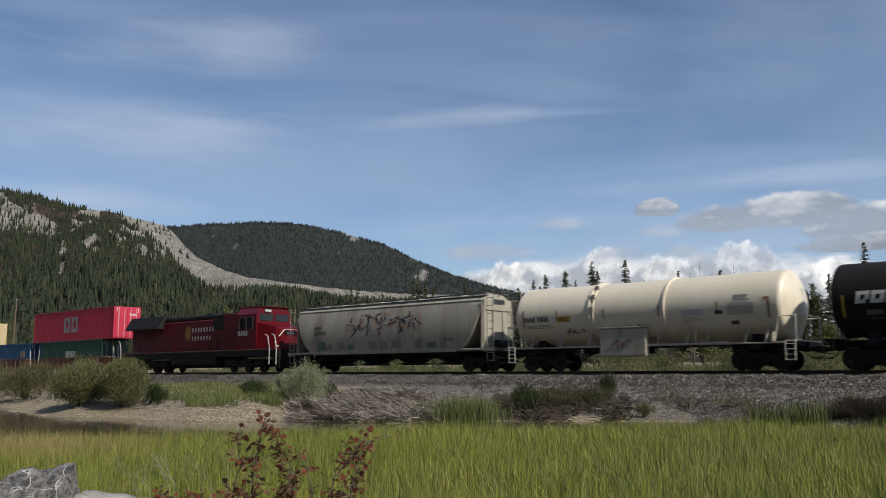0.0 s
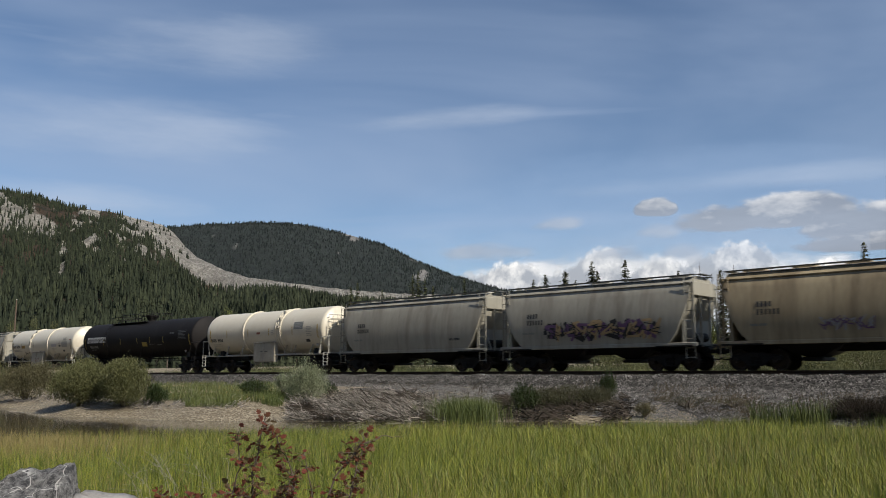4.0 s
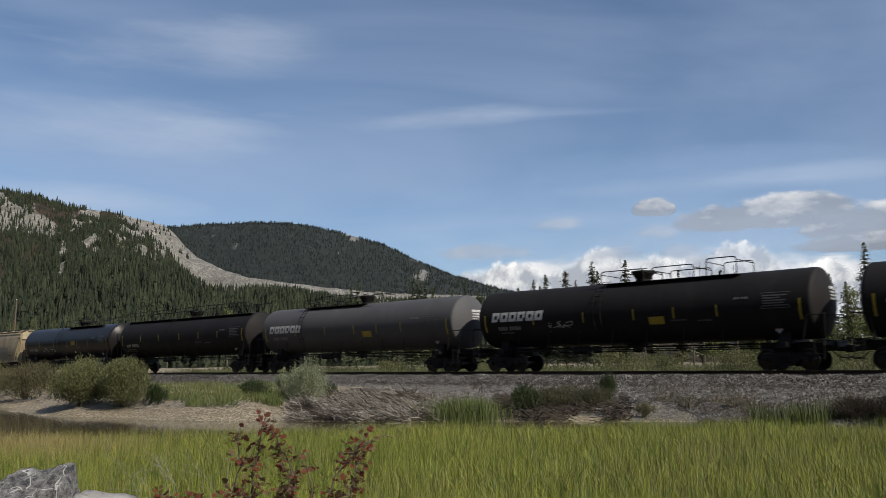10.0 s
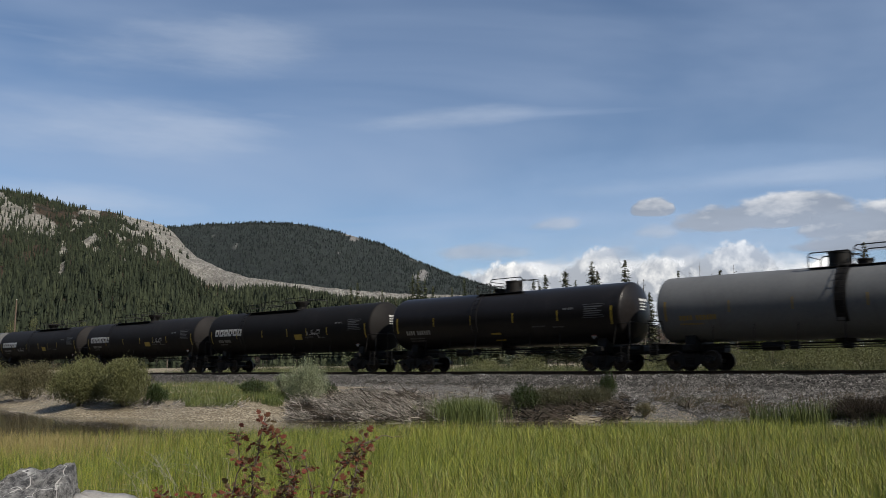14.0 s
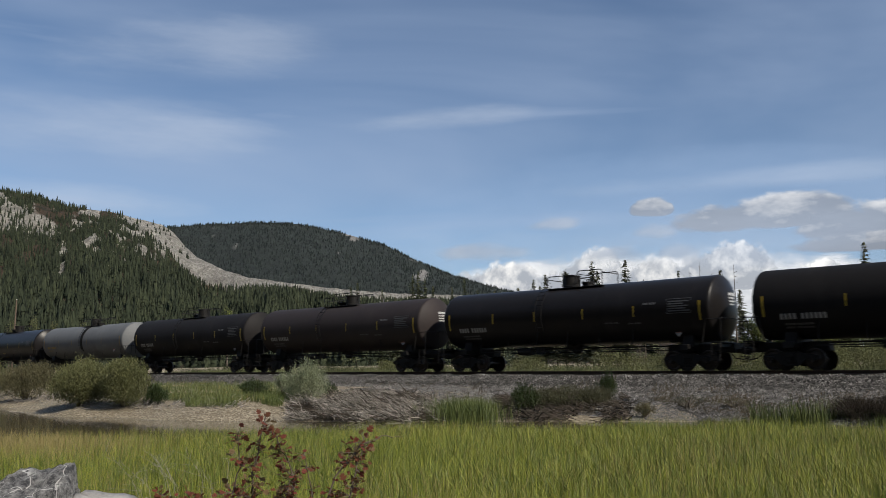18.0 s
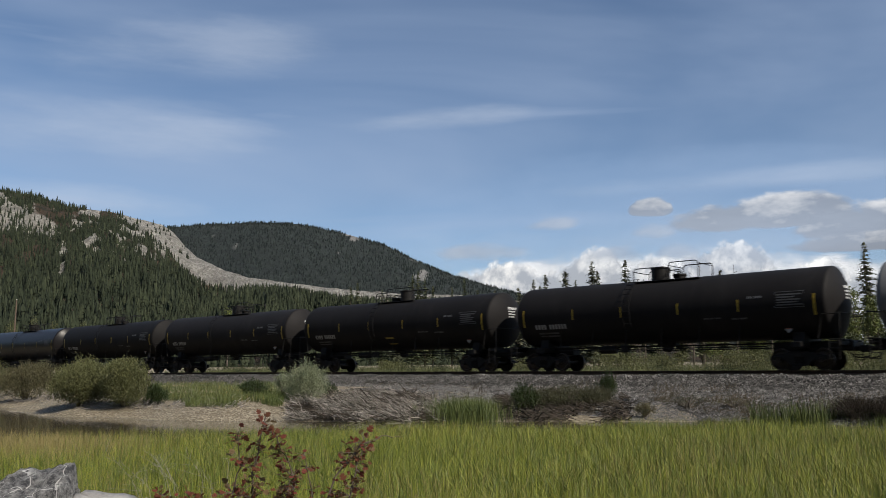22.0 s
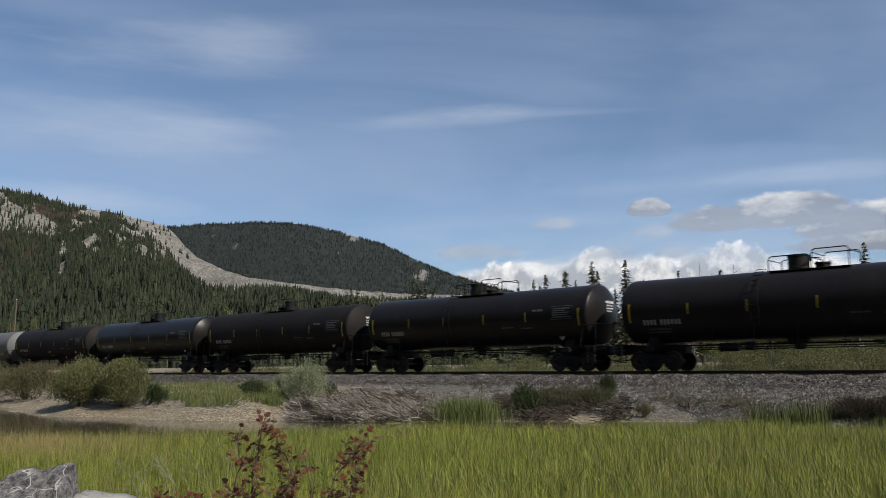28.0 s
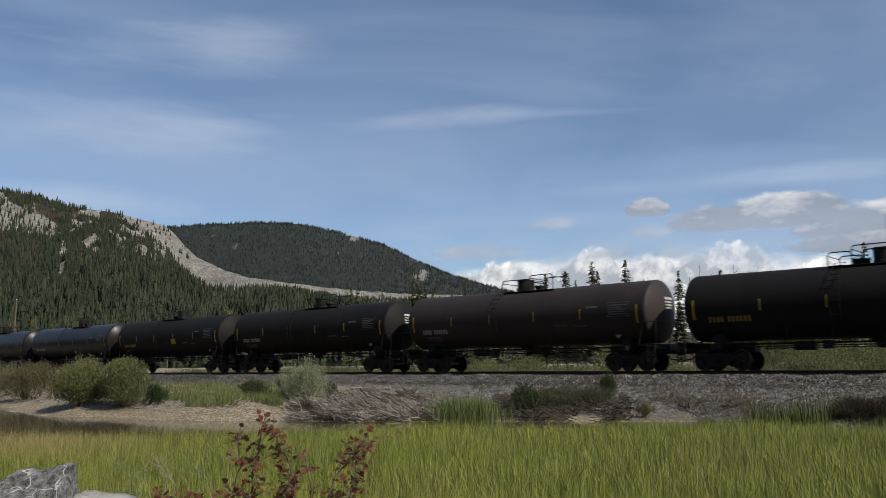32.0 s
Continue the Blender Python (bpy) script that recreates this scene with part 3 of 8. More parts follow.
gx = spaced([(-4500, -800, 370), (-800, -120, 40), (-120, -60, 4), (-60, 20, 0.5), (20, 60, 4), (60, 900, 70), (900, 4500, 400)])
gy = spaced([(-4500, -200, 430), (-200, -50, 15), (-50, -26, 1.5), (-26, -3, 0.4), (-3, 10, 1.0), (10, 60, 5), (60, 260, 20), (260, 4600, 434)])
me = grid_mesh(gx, gy, ground_z)
me.materials.append(GROUND)
tagged(new("ground", me), "pebbly grey-brown shore and field beside the railway", "ground", kind="structure")

WATER, wnt, wbs = principled("still_pond_water")
wbs.inputs["Base Color"].default_value = (0.085, 0.072, 0.045, 1)
wbs.inputs["Roughness"].default_value = 0.06
wno = node(wnt, "ShaderNodeTexNoise", Scale=2.5, Detail=4.0)
wbp = wnt.nodes.new("ShaderNodeBump")
wbp.inputs["Strength"].default_value, wbp.inputs["Distance"].default_value = 0.12, 0.03
wnt.links.new(wno.outputs["Fac"], wbp.inputs["Height"])
wnt.links.new(wbp.outputs[0], wbs.inputs["Normal"])
me = grid_mesh([-400, -150, -60, 0, 60, 200], [-120, -60, -30, -3.5], lambda x, y: WATER_Z)
me.materials.append(WATER)
tagged(new("water", me), "shallow still pond with murky brown water", "pond", kind="structure")


# ---- track ----
def ballast_z(y):
    a = abs(y)
    if a < 1.75:
        return -0.20
    return -0.20 - (a - 1.75) * 0.60 if a < 2.6 else -0.71 - (a - 2.6) * 0.27


ys = [-8.8, -8.0, -7.4, -6.8, -6.4, -6.0, -5.6, -5.2, -4.8, -4.4, -4.0, -3.7, -3.4, -3.1, -2.8, -2.3, -1.9, -1.6, -0.9, 0, 0.9, 1.6, 1.9, 2.3, 2.8, 3.4, 4.0]
xs = spaced([(-900, -120, 60), (-120, -60, 3), (-60, 15, 0.5), (15, 60, 3), (60, 720, 60)])
me = grid_mesh(xs, ys, lambda x, y: ballast_z(y) + noise.noise((x * 0.9, y * 0.9, 0)) * 0.06 * (abs(y) > 1.7) + noise.noise((x * 3.1, y * 3.1, 5)) * 0.05 * (abs(y) > 1.7))
me.materials.append(BALLAST)
tagged(new("ballast", me), "sloping bed of grey crushed stone under the track", "railway ballast", kind="structure")


def rail_mesh(x0, x1):
    prof = [(-0.075, -0.18), (0.075, -0.18), (0.075, -0.165), (0.012, -0.14), (0.012, -0.045), (0.037, -0.035), (0.037, -0.006), (0.028, 0), (-0.028, 0), (-0.037, -0.006), (-0.037, -0.035), (-0.012, -0.045), (-0.012, -0.14), (-0.075, -0.165)]
    return loft(bmesh.new(), [[(x0, y, z) for y, z in prof], [(x1, y, z) for y, z in prof]])


track = thing("railway_track", "single standard-gauge track with rusty rails on wooden ties", "railway track", kind="structure")
for y in (-0.755, 0.755):
    r = part("rail", rail_mesh(-850, 690), RAIL_STEEL, track)
    r.location.y = y


# ---- hills ----
def between(points, x):
    for (a, u), (b, v) in zip(points[:-1], points[1:]):
        if x <= b:
            t = min(max((x - a) / (b - a), 0), 1)
            return u + (v - u) * t
    return points[-1][1]


HORIZON = 664.0
NEAR_RIDGE = [(-700, 664), (-420, 520), (-200, 350), (0, 335), (50, 345), (100, 360), (130, 366), (190, 373), (230, 384), (280, 396), (300, 409), (320, 432), (345, 455), (400, 480), (440, 491), (520, 501), (600, 511), (700, 519), (800, 522), (880, 525), (1000, 548), (1300, 610), (1700, 645)]
FAR_RIDGE = [(-300, 560), (100, 430), (240, 404), (290, 400), (350, 395), (450, 391), (520, 393), (600, 409), (680, 432), (740, 462), (800, 486), (860, 504), (920, 520), (1000, 538), (1200, 585), (1568, 625), (1900, 650)]
ROCK_FOOT = [(-400, 300), (190, 374), (215, 396), (250, 420), (280, 438), (300, 456), (330, 484), (345, 500), (400, 512), (440, 512), (520, 514), (600, 530), (700, 536), (880, 534)]


def slope_of(row):
    return (HORIZON - row) / FOCAL


def ridge_r(px):
    return 1500.0 - 600.0 * smooth(280, 480, px)


def near_hill_z(px, r):
    foot, ridge = 330.0, ridge_r(px)
    top = slope_of(between(NEAR_RIDGE, px)) * ridge * math.cos(bearing(px))
    t = (r - foot) / (ridge - foot)
    if t <= 1:
        t = max(t, 0)
        body = top * (0.45 * t + 0.55 * t ** 1.5)
    else:
        body = top * (1 - 0.9 * smooth(1, 1.9, t))
    wob = noise.noise((px * 0.008, r * 0.005, 1)) * 16 + noise.noise((px * 0.03, r * 0.02, 4)) * 7
    fine = noise.noise((px * 0.05, r * 0.018, 8)) * 4.0 + noise.noise((px * 0.12, r * 0.03, 2)) * 1.2
    return body + wob * smooth(0.05, 0.4, t) * (1 - smooth(0.72, 1.0, t)) * min(max(top, 0) / 90, 1.0) + fine * smooth(0.2, 0.5, t) * (1 - 0.75 * smooth(0.78, 1.0, t)) - 1.0


def far_hill_z(px, r):
    foot, ridge = 1700.0, 3100.0
    top = slope_of(between(FAR_RIDGE, px)) * ridge * math.cos(bearing(px))
    t = (r - foot) / (ridge - foot)
    if t <= 1:
        t = max(t, 0)
        body = top * t ** 1.1
    else:
        body = top * (1 - smooth(1, 1.9, t))
    wob = noise.noise((px * 0.01, r * 0.002, 9)) * 40
    return body + wob * smooth(0.05, 0.4, t) * (1 - smooth(0.7, 1.0, t)) - 4.0


def row_of(px, r, z):
    return HORIZON - FOCAL * z / (r * math.cos(bearing(px)))


def rockiness(px, r):
    """How bare the near hill is: talus under the ridge, cliffs and scattered outcrops."""
    row = row_of(px, r, near_hill_z(px, r))
    n = noise.noise((px * 0.035, r * 0.012, 21)) + 0.5 * noise.noise((px * 0.11, r * 0.04, 5))
    talus = between(ROCK_FOOT, px) + n * 12 - row if px > 185 else -30
    cliff = min(410 + px * 0.15 - row + n * 14, row - (346 + px * 0.56) + n * 9, 100 - px + n * 20)
    outcrop = min(465 - row, row - 372, px - 95, 300 - px) * 0.2
    outcrop = min(outcrop, 8) + n * 28 - 7
    return max(talus, cliff, outcrop)


def hill_material(name, soil_low, soil_high, rock_low, rock_high):
    m, nt, bs = principled(name)
    co = nt.nodes.new("ShaderNodeTexCoord")
    at = nt.nodes.new("ShaderNodeAttribute")
    at.attribute_name = "bare"
    a = node(nt, "ShaderNodeTexNoise", Scale=0.035, Detail=8.0, Roughness=0.7)
    b = node(nt, "ShaderNodeTexNoise", Scale=0.4, Detail=8.0, Roughness=0.75)
    fall = nt.nodes.new("ShaderNodeMapping")
    fall.vector_type = "TEXTURE"
    fall.inputs["Rotation"].default_value = (0, 0, radians(145))
    fall.inputs["Scale"].default_value = (7, 1, 1)
    nt.links.new(co.outputs["Object"], fall.inputs["Vector"])
    nt.links.new(co.outputs["Object"], a.inputs["Vector"])
    nt.links.new(fall.outputs["Vector"], b.inputs["Vector"])

    def blend(fac, lo, hi, c0, c1):
        r = node(nt, "ShaderNodeMapRange")
        r.inputs["From Min"].default_value, r.inputs["From Max"].default_value = lo, hi
        nt.links.new(fac, r.inputs["Value"])
        x = nt.nodes.new("ShaderNodeMix")
        x.data_type = "RGBA"
        nt.links.new(r.outputs["Result"], x.inputs[0])
        for c, i in ((c0, 6), (c1, 7)):
            if isinstance(c, tuple):
                x.inputs[i].default_value = (*c, 1)
            else:
                nt.links.new(c, x.inputs[i])
        return x.outputs[2]

    streak = node(nt, "ShaderNodeTexNoise", Scale=1.0, Detail=7.0, Roughness=0.68)
    mp = nt.nodes.new("ShaderNodeMapping")
    mp.vector_type = "TEXTURE"
    mp.inputs["Scale"].default_value = (80, 10, 10)
    mp.inputs["Rotation"].default_value = (0, 0, radians(138))
    nt.links.new(co.outputs["Object"], mp.inputs["Vector"])
    nt.links.new(mp.outputs["Vector"], streak.inputs["Vector"])
    soil = blend(a.outputs["Fac"], 0.4, 0.62, soil_low, soil_high)
    fine = blend(b.outputs["Fac"], 0.38, 0.62, rock_low, rock_high)
    rock = blend(streak.outputs["Fac"], 0.44, 0.66, fine, tuple(0.60 * u + 0.18 * v for u, v in zip(rock_low, rock_high)))
    nt.links.new(blend(at.outputs["Fac"], 0.35, 0.65, soil, rock), bs.inputs["Base Color"])
    bs.inputs["Roughness"].default_value = 0.95
    bs.inputs["Specular IOR Level"].default_value = 0.2
    bp = nt.nodes.new("ShaderNodeBump")
    bp.inputs["Strength"].default_value, bp.inputs["Distance"].default_value = 1.0, 9.0
    both = nt.nodes.new("ShaderNodeMath")
    nt.links.new(b.outputs["Fac"], both.inputs[0])
    nt.links.new(streak.outputs["Fac"], both.inputs[1])
    nt.links.new(both.outputs[0], bp.inputs["Height"])
    nt.links.new(bp.outputs[0], bs.inputs["Normal"])
    return m


HILL_NEAR = hill_material("hill_rock_and_scrub", (0.032, 0.032, 0.02), (0.110, 0.070, 0.048), (0.18, 0.166, 0.142), (0.62, 0.585, 0.515))
# the blue of distant haze is mixed into these soil colours
HILL_FAR = hill_material("haze_tinted_hill_scrub", (0.024, 0.030, 0.029), (0.043, 0.052, 0.048), (0.2, 0.19, 0.18), (0.34, 0.33, 0.31))


def far_bare(px, r):
    n = noise.noise((px * 0.05, r * 0.006, 3)) + 0.6 * noise.noise((px * 0.13, r * 0.015, 7))
    row = row_of(px, r, far_hill_z(px, r))
    gully = min(px - 726, 760 - px, row - 476, 520 - row) + n * 22 - 12
    return max(n * 30 - 16, gully)


def hill(name, label, f, bare, px0, px1, dpx, rs, material):
    pxs = [px0 + dpx * k for k in range(int((px1 - px0) / dpx) + 1)]
    vs, mask = [], []
    for r in rs:
        for px in pxs:
            k = r(px) if callable(r) else r
            x, y = polar(bearing(px), k)
            vs.append((x, y, EYE.z + f(px, k)))
            mask.append(min(max(0.5 + bare(px, k) * 0.06, 0), 1))
    n = len(pxs)
    fs = [(j * n + i, j * n + i + 1, (j + 1) * n + i + 1, (j + 1) * n + i) for j in range(len(rs) - 1) for i in range(n - 1)]
    me = bpy.data.meshes.new(name)
    me.from_pydata(vs, [], fs)
    me.polygons.foreach_set("use_smooth", [True] * len(me.polygons))
    at = me.attributes.new("bare", "FLOAT", "POINT")
    at.data.foreach_set("value", mask)
    me.materials.append(material)
    return tagged(new(name, me), label, "hill", kind="structure")


NEAR_RS = [(lambda px, k=k: 320 + (ridge_r(px) - 320) * k / 90.0) for k in range(91)] + [(lambda px, k=k: ridge_r(px) * (1 + 0.06 * k)) for k in range(1, 14)]
FAR_RS = [1650 + 50 * k for k in range(30)] + [3120 + 140 * k for k in range(13)]
hill("hill", "rocky hillside with pale talus and dark spruce forest", near_hill_z, rockiness, -420, 1300, 3, NEAR_RS, HILL_NEAR)
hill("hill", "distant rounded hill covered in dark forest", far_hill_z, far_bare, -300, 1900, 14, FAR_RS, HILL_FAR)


# unseen slope closing the valley behind the camera, added to cut sky light
def unseen_south_slope(x, y):
    d = -y - 38.5
    return -2 + 300 * smooth(60, 480, d) * (0.9 + 0.25 * noise.noise((x * 0.002, y * 0.002, 5))) * smooth(1500, 900, abs(x))


me = grid_mesh(spaced([(-1500, 1500, 75)]), spaced([(-1100, -110, 45)]), unseen_south_slope)
me.attributes.new("bare", "FLOAT", "POINT")
me.materials.append(HILL_FAR)
tagged(new("hill", me), "unseen dark slope behind the camera, added to cut sky light", "hill", kind="structure")


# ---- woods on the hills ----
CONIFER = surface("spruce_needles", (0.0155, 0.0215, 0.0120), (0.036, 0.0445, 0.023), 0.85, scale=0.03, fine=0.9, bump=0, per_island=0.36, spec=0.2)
# bluer than the near spruce: distance haze is put into the needle colour
CONIFER_FAR = surface("haze_tinted_spruce_needles", (0.013, 0.018, 0.018), (0.028, 0.036, 0.032), 0.9, scale=0.02, fine=0.4, bump=0, per_island=0.4, spec=0.15)


def mesh_from(name, vs, fs, material, smoothed=False):
    me = bpy.data.meshes.new(name)
    me.from_pydata(vs, [], fs)
    if smoothed:
        me.polygons.foreach_set("use_smooth", [True] * len(me.polygons))
    me.materials.append(material)
    return me


def cone_tree(vs, fs, rnd, x, y, z, h, w, tiers, sides):
    """A far conifer: ragged drooping skirts stacked on one leader, one island a tree."""
    lean = rnd.uniform(-0.02, 0.02) * h
    spine = len(vs)
    for k in range(tiers):
        up = 1.0 if k == tiers - 1 else 0.20 + 0.78 * (k + 1) / tiers
        vs.append((x + lean * up, y, z + h * up))
    for k in range(tiers):
        lo = z + h * (0.04 + 0.78 * k / tiers)
        rad = w * (1.08 - 0.86 * k / tiers)
        base = len(vs)
        a0 = rnd.random() * 6.28
        for i in range(sides):
            a = a0 + 6.2832 * i / sides
            q = rad * (1.25 if i % 2 else 0.60) * rnd.uniform(0.75, 1.25)
            vs.append((x + q * math.cos(a), y + q * math.sin(a), lo + h * rnd.uniform(-0.045, 0.03)))
        for i in range(sides):
            fs.append((base + i, base + (i + 1) % sides, spine + k))
        if k:
            fs.append((spine + k - 1, spine + k, base))


def woods():
    rnd = random.Random(5)
    vs, fs = [], []
    made = 0
    while made < 19000:
        px = rnd.uniform(-330, 905)
        k = rnd.random() ** 0.8
        r = 345 + (ridge_r(px) * 1.02 - 345) * k
        bare = rockiness(px, r)
        if bare > 3 and rnd.random() > (0.3 if px < 140 else 0.05):
            continue
        row = row_of(px, r, near_hill_z(px, r))
        if 45 < px < 200 and row < 386 and row > between(NEAR_RIDGE, px) + 13 * smooth(150, 110, px) and rnd.random() > 0.15:
            continue
        if px > 200 and row < between(NEAR_RIDGE, px) + 4:
            continue
        if px > 420 and row > 560 and rnd.random() > 0.3:
            continue
        x, y = polar(bearing(px), r)
        h = rnd.uniform(6.0, 14) * (0.75 if row < 470 and px < 320 else 1.0)
        if rnd.random() < 0.12:
            h *= 1.3
        if px > 330 and row - h * FOCAL / r < between(ROCK_FOOT, px) - 7 * (1 + rnd.random()):
            continue
        near = r < 800
        cone_tree(vs, fs, rnd, x, y, EYE.z + near_hill_z(px, r) - 0.5, h, h * rnd.uniform(0.11, 0.175), 6 if near else 5, 6)
        made += 1
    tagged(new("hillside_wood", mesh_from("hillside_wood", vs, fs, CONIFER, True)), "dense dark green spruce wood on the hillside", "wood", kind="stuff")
    vs, fs = [], []
    made = 0
    while made < 9500:
        px = rnd.uniform(230, 1010)
        k = rnd.random()
        if made > 8600:
            k = rnd.uniform(0.97, 1.0)
        r = 2000 + 1105 * k
        if far_bare(px, r) > 4:
            continue
        x, y = polar(bearing(px), r)
        h = rnd.uniform(7, 12)
        cone_tree(vs, fs, rnd, x, y, EYE.z + far_hill_z(px, r) - 1, h, h * 0.24, 2, 4)
        made += 1
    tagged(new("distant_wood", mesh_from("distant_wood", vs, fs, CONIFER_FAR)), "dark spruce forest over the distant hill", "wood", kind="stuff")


woods()


# ---- clouds ----
def cloud_material(name, white, grey, puff, soft, flat=0.25, fill=0.42, wide=1.0, shade=(0.18, 1.05), detail=7.0, veil=1.0, relief=2.4):
    """Backdrop cloud: billowed edge, bright crown and grey underside painted into its glow."""
    m = bpy.data.materials.new(name)
    m.use_nodes = True
    nt = m.node_tree
    nt.nodes.clear()
    out = nt.nodes.new("ShaderNodeOutputMaterial")
    co = nt.nodes.new("ShaderNodeTexCoord")
    info = nt.nodes.new("ShaderNodeObjectInfo")
    seed = nt.nodes.new("ShaderNodeMath")
    seed.operation = "MULTIPLY"
    seed.inputs[1].default_value = 83.0
    nt.links.new(info.outputs["Random"], seed.inputs[0])

    def math_node(op, a, b=None):
        n = nt.nodes.new("ShaderNodeMath")
        n.operation = op
        for i, v in enumerate((a, b)):
            if v is None:
                continue
            if isinstance(v, (int, float)):
                n.inputs[i].default_value = v
            else:
                nt.links.new(v, n.inputs[i])
        return n.outputs[0]

    def billow(shift, scale, detail):
        mp = nt.nodes.new("ShaderNodeMapping")
        mp.inputs["Location"].default_value = shift
        mp.inputs["Scale"].default_value = (wide, 1, 1)
        nt.links.new(co.outputs["Object"], mp.inputs["Vector"])
        n = nt.nodes.new("ShaderNodeTexNoise")
        n.noise_dimensions = "4D"
        n.inputs["Scale"].default_value, n.inputs["Detail"].default_value, n.inputs["Roughness"].default_value = scale, detail, 0.58
        nt.links.new(mp.outputs["Vector"], n.inputs["Vector"])
        nt.links.new(seed.outputs[0], n.inputs["W"])
        return n.outputs["Fac"]

    sep = nt.nodes.new("ShaderNodeSeparateXYZ")
    nt.links.new(co.outputs["UV"], sep.inputs[0])
    u = math_node("ABSOLUTE", math_node("SUBTRACT", math_node("MULTIPLY", sep.outputs["X"], 2.0), 1.0))
    v = math_node("SUBTRACT", sep.outputs["Y"], flat)
    up = math_node("DIVIDE", math_node("MAXIMUM", v, 0.0), 1 - flat)
    dn = math_node("DIVIDE", math_node("MAXIMUM", math_node("MULTIPLY", v, -1.0), 0.0), flat)
    env = math_node("SUBTRACT", 1.0, math_node("ADD", math_node("POWER", u, 2.6), math_node("ADD", math_node("POWER", up, 1.6), math_node("POWER", dn, 2.0))))
    big = billow((0, 0, 0), puff, detail)
    dens = math_node("ADD", math_node("SUBTRACT", math_node("MULTIPLY", env, 1.25), fill), math_node("MULTIPLY", math_node("SUBTRACT", big, 0.5), 2.0))
    al = nt.nodes.new("ShaderNodeMapRange")
    al.interpolation_type = "SMOOTHSTEP"
    al.inputs["From Min"].default_value, al.inputs["From Max"].default_value = 0.05, 0.05 + soft
    al.inputs["To Max"].default_value = veil
    nt.links.new(dens, al.inputs["Value"])
    rim = math_node("MULTIPLY", math_node("SUBTRACT", 1.0, u), math_node("SUBTRACT", 1.0, math_node("MAXIMUM", up, dn)))
    fade = math_node("MINIMUM", math_node("MULTIPLY", rim, 7.0), 1.0)
    cover = math_node("MULTIPLY", al.outputs["Result"], math_node("MULTIPLY", fade, fade))
    lit = billow((-40, 0, -48), puff, 4.0)
    light = math_node("ADD", math_node("ADD", math_node("MULTIPLY", math_node("SUBTRACT", big, lit), relief), math_node("MULTIPLY", sep.outputs["Y"], 1.0)), math_node("MULTIPLY", math_node("SUBTRACT", sep.outputs["X"], 0.5), 0.15))
    rp = nt.nodes.new("ShaderNodeMapRange")
    rp.inputs["From Min"].default_value, rp.inputs["From Max"].default_value = shade
    nt.links.new(light, rp.inputs["Value"])
    mix = nt.nodes.new("ShaderNodeMix")
    mix.data_type = "RGBA"
    mix.inputs[6].default_value, mix.inputs[7].default_value = (*grey, 1), (*white, 1)
    nt.links.new(rp.outputs["Result"], mix.inputs[0])
    em = nt.nodes.new("ShaderNodeEmission")
    nt.links.new(mix.outputs[2], em.inputs["Color"])
    tr = nt.nodes.new("ShaderNodeBsdfTransparent")
    ms = nt.nodes.new("ShaderNodeMixShader")
    nt.links.new(cover, ms.inputs[0])
    nt.links.new(tr.outputs[0], ms.inputs[1])
    nt.links.new(em.outputs[0], ms.inputs[2])
    nt.links.new(ms.outputs[0], out.inputs["Surface"])
    return m


CUMULUS = cloud_material("white_cumulus", (1.12, 1.10, 1.06), (0.42, 0.45, 0.50), 0.0068, 0.22, 0.25, 0.44, shade=(0.36, 1.16), detail=5.0, relief=2.9)
CUMULUS_BASE = cloud_material("pale_cloud_bank", (0.90, 0.905, 0.91), (0.50, 0.54, 0.60), 0.0055, 0.5, 0.45, 0.05, wide=0.5, detail=5.0)
STRATUS = cloud_material("grey_flat_cloud", (0.88, 0.86, 0.83), (0.27, 0.295, 0.34), 0.0085, 0.42, 0.34, 0.17, wide=0.5, shade=(0.46, 1.26), detail=6.0, relief=2.0)
WISP = cloud_material("thin_grey_cloud", (0.46, 0.50, 0.57), (0.36, 0.41, 0.49), 0.011, 0.9, 0.5, 0.42, wide=0.36, detail=5.0, veil=0.8)
VEIL = cloud_material("high_thin_cirrus", (0.62, 0.68, 0.78), (0.52, 0.59, 0.70), 0.007, 1.3, 0.5, 0.30, wide=0.22, detail=9.0, veil=0.31)
HAZE = cloud_material("painted_cirrus_haze", (0.46, 0.60, 0.84), (0.40, 0.54, 0.78), 0.0022, 1.0, 0.5, 0.0, wide=0.4, detail=6.0, veil=0.22)
CLOUDS = []


def cloud(px0, row0, px1, row1, material, dist, label, tilt=0.0):
    """A cloud bank far behind everything, between two corners of the sky."""
    pxc, rowc = (px0 + px1) / 2, (row0 + row1) / 2
    x, y = polar(bearing(pxc), dist)
    scale = dist * math.cos(bearing(pxc)) / FOCAL
    w = (px1 - px0) * scale / 2 / math.cos(bearing(pxc))
    h = (row1 - row0) * scale / 2
    z = EYE.z + (HORIZON - rowc) * scale
    lean = math.tan(radians(tilt))
    me = mesh_from("cloud", [(-w, 0, -h - w * lean), (w, 0, -h + w * lean), (w, 0, h + w * lean), (-w, 0, h - w * lean)], [(0, 1, 2, 3)], material)
    for place, corner in zip(me.uv_layers.new(name="plane").data, ((0, 0), (1, 0), (1, 1), (0, 1))):
        place.uv = corner
    ob = tagged(new("backdrop_cloud", me), label, "cloud", kind="structure")
    turn = 90 - math.degrees(HEADING + bearing(pxc))
    CLOUDS.append((ob, x, y, z, turn, scale))
    return ob


